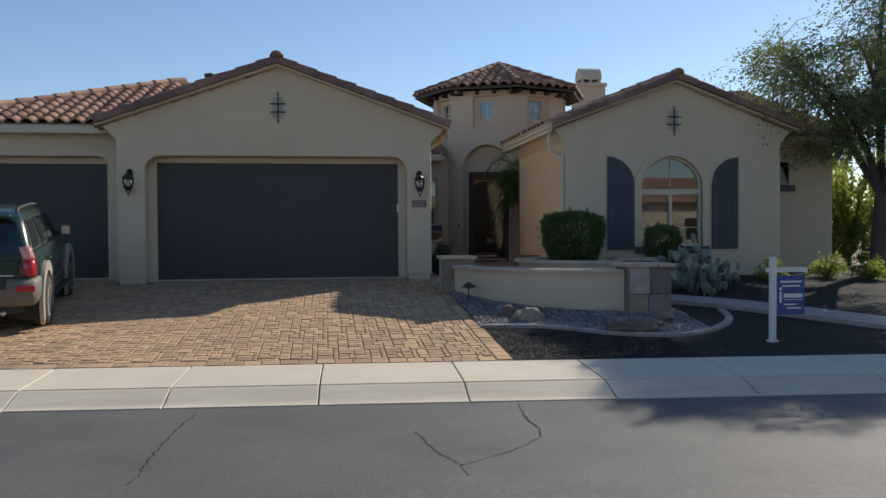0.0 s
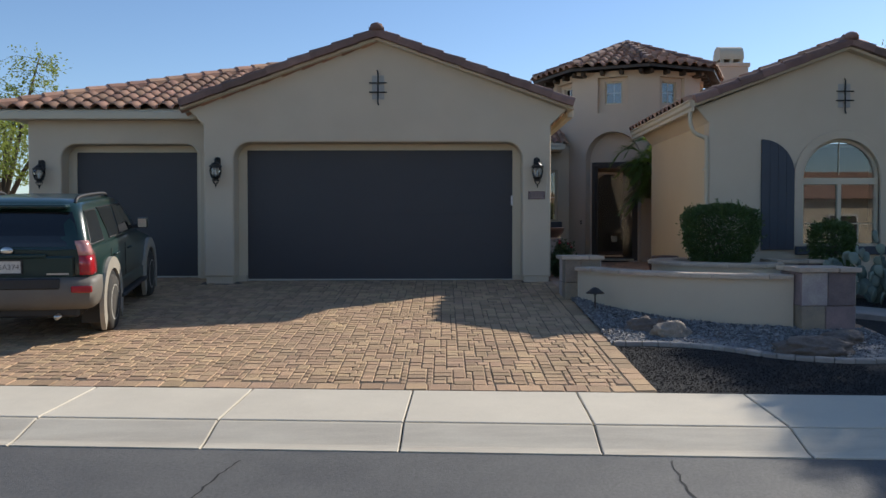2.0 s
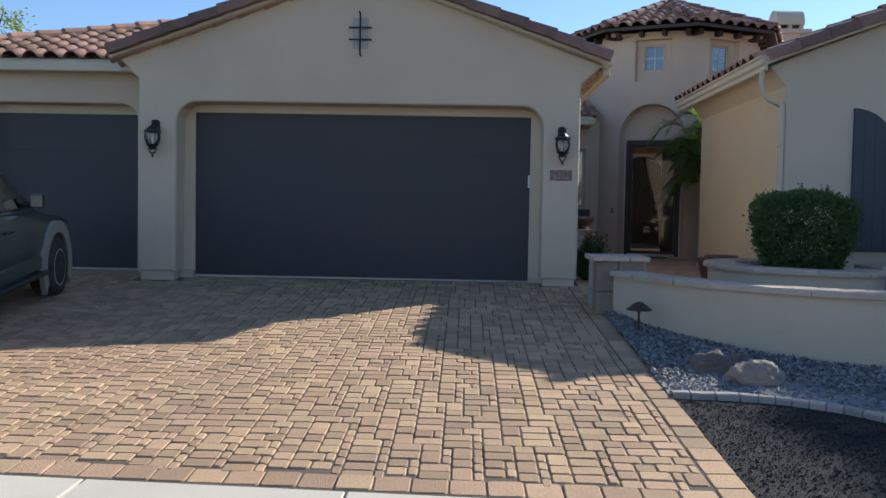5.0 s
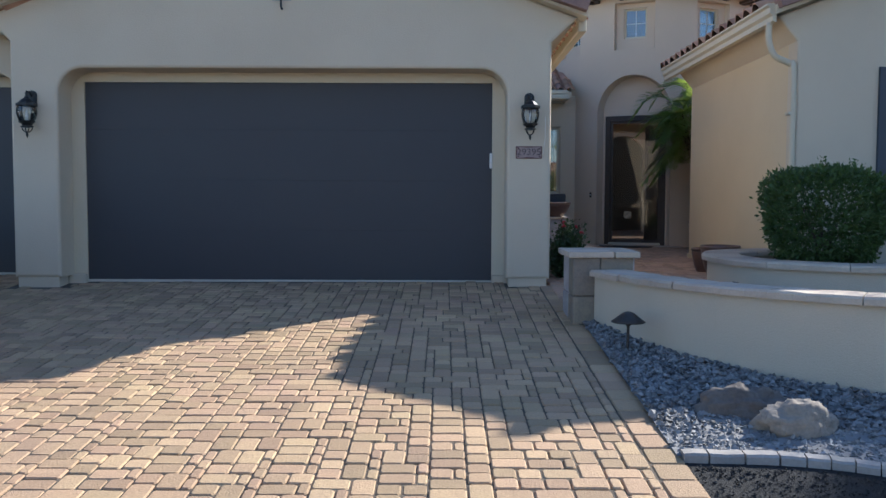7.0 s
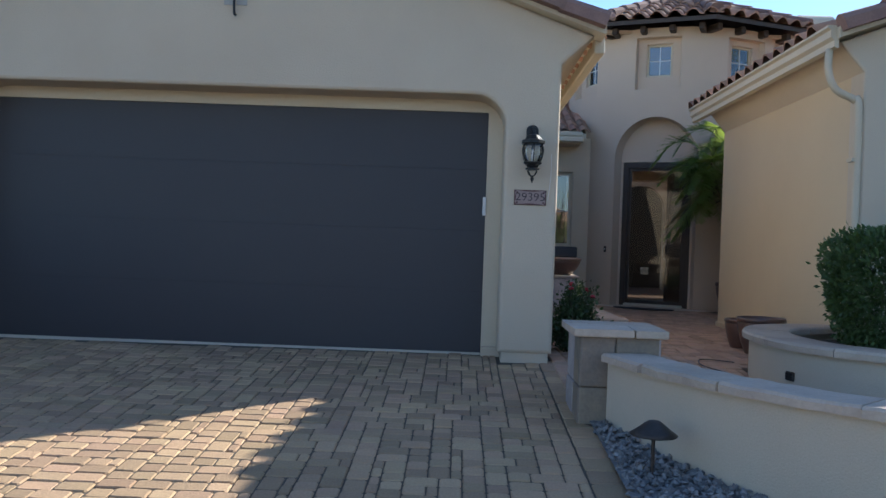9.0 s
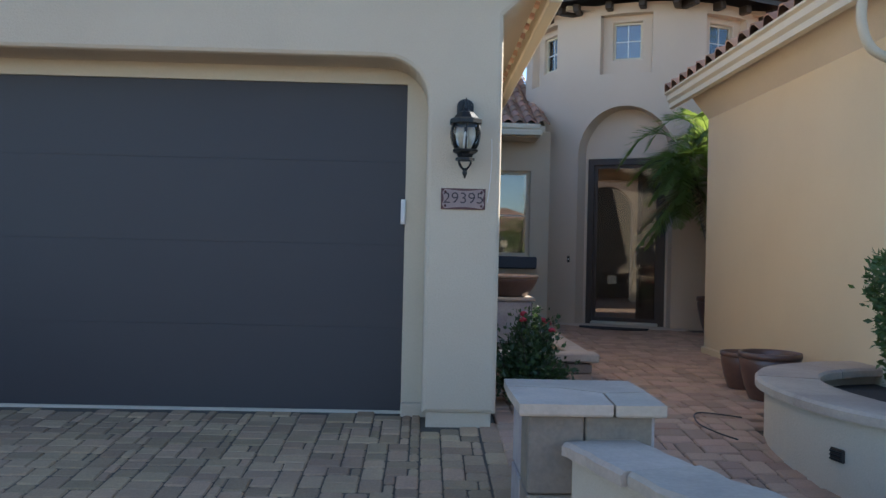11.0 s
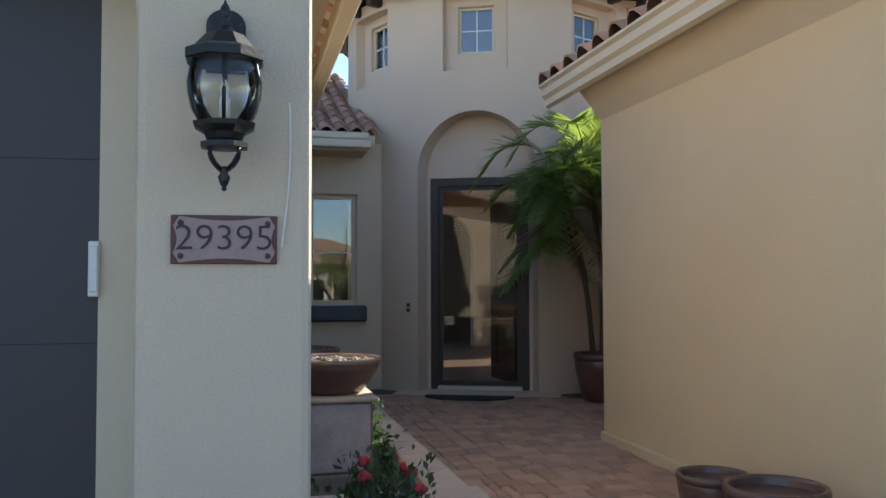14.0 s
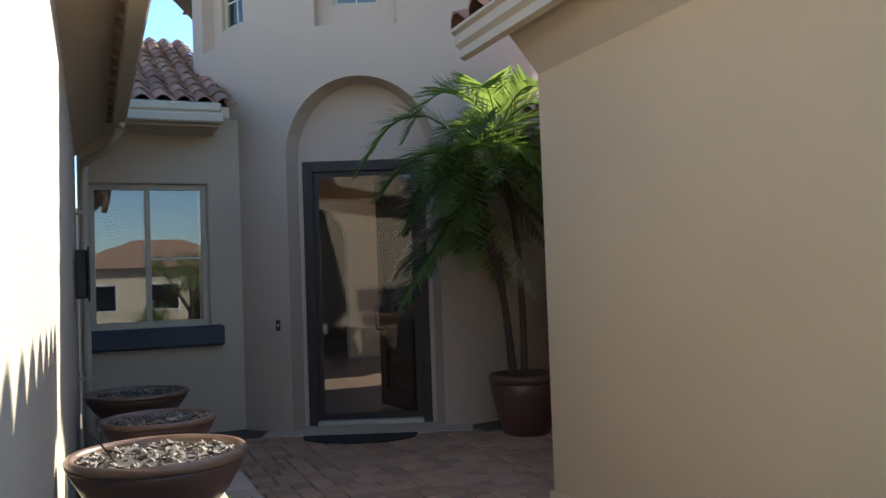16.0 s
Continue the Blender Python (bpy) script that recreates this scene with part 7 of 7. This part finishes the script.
def paver_mesh(w, h):
    """One tumbled paver w by h with eased edges, its top at z=0."""
    g, b, d = 0.0035, 0.007, 0.03
    x0, x1, y0, y1 = g, w - g, g, h - g
    ch = 0.011

    def ring(i, z):
        a0, a1, b0, b1, c = x0 + i, x1 - i, y0 + i, y1 - i, ch
        return [(a0 + c, b0, z), (a1 - c, b0, z), (a1, b0 + c, z), (a1, b1 - c, z), (a1 - c, b1, z), (a0 + c, b1, z), (a0, b1 - c, z), (a0, b0 + c, z)]

    vs = ring(0, -d) + ring(0, -b) + ring(b, 0)
    fs = [tuple(range(16, 24))]
    for k in (0, 8):
        fs += [(k + i, k + (i + 1) % 8, k + 8 + (i + 1) % 8, k + 8 + i) for i in range(8)]
    return vs, fs


def lay(region, unit, x0, y0, nx, ny, base, top, material, near, seed, border=None):
    """Fills a grid of half-stone cells with a random three-size pattern."""
    rng = random.Random(seed)
    used = [[False] * ny for _ in range(nx)]
    meshes, av, af = {}, [], []
    sizes = [(2, 2), (3, 2), (2, 2), (3, 2), (3, 2), (2, 2), (3, 2), (2, 3)]
    count = 0
    for j in range(ny):
        for i in range(nx):
            if used[i][j]:
                continue
            opts = sizes[:]
            rng.shuffle(opts)
            for w, h in opts + [(2, 1), (1, 2), (1, 1)]:
                if i + w <= nx and j + h <= ny and not any(used[i + a][j + b] for a in range(w) for b in range(h)):
                    break
            for a in range(w):
                for b in range(h):
                    used[i + a][j + b] = True
            px_, py_ = x0 + i * unit, y0 + j * unit
            cx, cy = px_ + w * unit / 2, py_ + h * unit / 2
            if not region(cx, cy):
                continue
            place(px_, py_, w * unit, h * unit, base, top, material, near, rng, meshes, av, af)
    if av:
        ob = raw("pavers", av, af, material, base)
        tagged(ob, kind="stuff")


def place(px_, py_, w, h, base, top, material, near, rng, meshes, av, af):
    cx, cy = px_ + w / 2, py_ + h / 2
    key = (round(w, 3), round(h, 3), material.name)
    if key not in meshes:
        v, f = paver_mesh(w, h)
        me = bpy.data.meshes.new("paver")
        me.from_pydata(v, [], f)
        me.materials.append(material)
        meshes[key] = (me, v, f)
    me, v, f = meshes[key]
    slope = (top(cx, cy + 0.1) - top(cx, cy - 0.1)) / 0.2
    m = Matrix.Translation((cx, cy, top(cx, cy) + rng.uniform(-0.004, 0.004))) @ pose(0, 0, 0, math.degrees(math.atan(slope)) + rng.uniform(-0.7, 0.7), rng.uniform(-0.7, 0.7), rng.uniform(-1.2, 1.2)) @ Matrix.Translation((-w / 2, -h / 2, 0))
    if near(cx, cy):
        ob = new("paver", me)
        ob.parent = base
        ob.matrix_basis = m
    else:
        k = len(av)
        av += [m @ Vector(p) for p in v]
        af += [tuple(q + k for q in g) for g in f]


drive = thing("driveway", "tumbled tan and rose concrete paver driveway with a soldier-course border", "driveway", kind="structure")
strip("bedding", [[(x, v - 0.06 * x, ground_z(x, v - 0.06 * x) - 0.008) for x in (-8.6, -4, 0, 2.11)] for v in (9.45, 9.6, 12, 14, 16.6, 17.8)], M["sand"], drive)


def drive_region(x, y):
    v = y + 0.06 * x
    return v > 9.74 and x < 1.93 and (y < 16.62 if x > -3.3 else (y < 16.25 if x > -3.85 else y < 17.25)) and not (x > 1.55 and y > 16.25)


UNIT = 0.062
meshes = {}
lay(drive_region, UNIT, 1.93 - 168 * UNIT, 9.0, 168, int(8.4 / UNIT), drive, ground_z, M["paver"], lambda x, y: 0.1 < x < 1.87 and 11.5 < y < 14.0, 3)
# borders: along the walk and down the right side
av, af, rngb, mb = [], [], random.Random(9), {}
for i in range(50):
    x = 1.93 - 0.205 * (i + 1)
    place(x, 9.52 - 0.06 * x, 0.205, 0.21, drive, ground_z, M["paver"], lambda a, b: False, rngb, mb, av, af)
for i in range(34):
    y = 9.45 + 0.205 * i
    place(1.935, y, 0.19, 0.205, drive, ground_z, M["paver"], lambda a, b: 10.5 < b < 14.5, rngb, mb, av, af)
tagged(raw("pavers", av, af, M["paver"], drive), kind="stuff")

court = thing("court_paving", "rose-brown concrete paver court before the front door", "paving", kind="structure")
strip("bedding", [[(x, y, ground_z(x, y) - 0.0) for x in (2.06, 3.5, 5, 6.7)] for y in (14.4, 16, 18, 20, 22, 24)], M["sand"], court)


def court_region(x, y):
    if y < 15.08 and x < 2.66:
        return False
    if x > 4.73 and y < 20.4:
        return False
    if x < 2.06 or (y > 17.7 and x < 3.03):
        return False
    if y < 17.0 and x > min([p.x for p in PL if abs(p.y - y) < 0.25 and p.x < 4.8] or [9]) + 0.1:
        return False
    inside = facet(0).inverted() @ Vector((x, y, 0))
    return inside.y < -0.25


lay(court_region, 0.07, 2.05, 14.4, int(4.6 / 0.07), int(9.4 / 0.07), court, lambda x, y: ground_z(x, y) + 0.012, M["paver_warm"], lambda x, y: 2.8 < x < 4.2 and 15.3 < y < 18.0, 4)
lay(lambda x, y: x > (WALL[min(range(len(WALL)), key=lambda i: abs(WALL[i].y - y))].x + 0.28) and x < 5.3 and y < 14.4 and (x < 4.0 or y < 14.1), 0.082, 2.3, 11.9, int(3.2 / 0.082), int(2.5 / 0.082), court, lambda x, y: ground_z(x, y) + 0.012, M["paver_warm"], lambda x, y: False, 6)
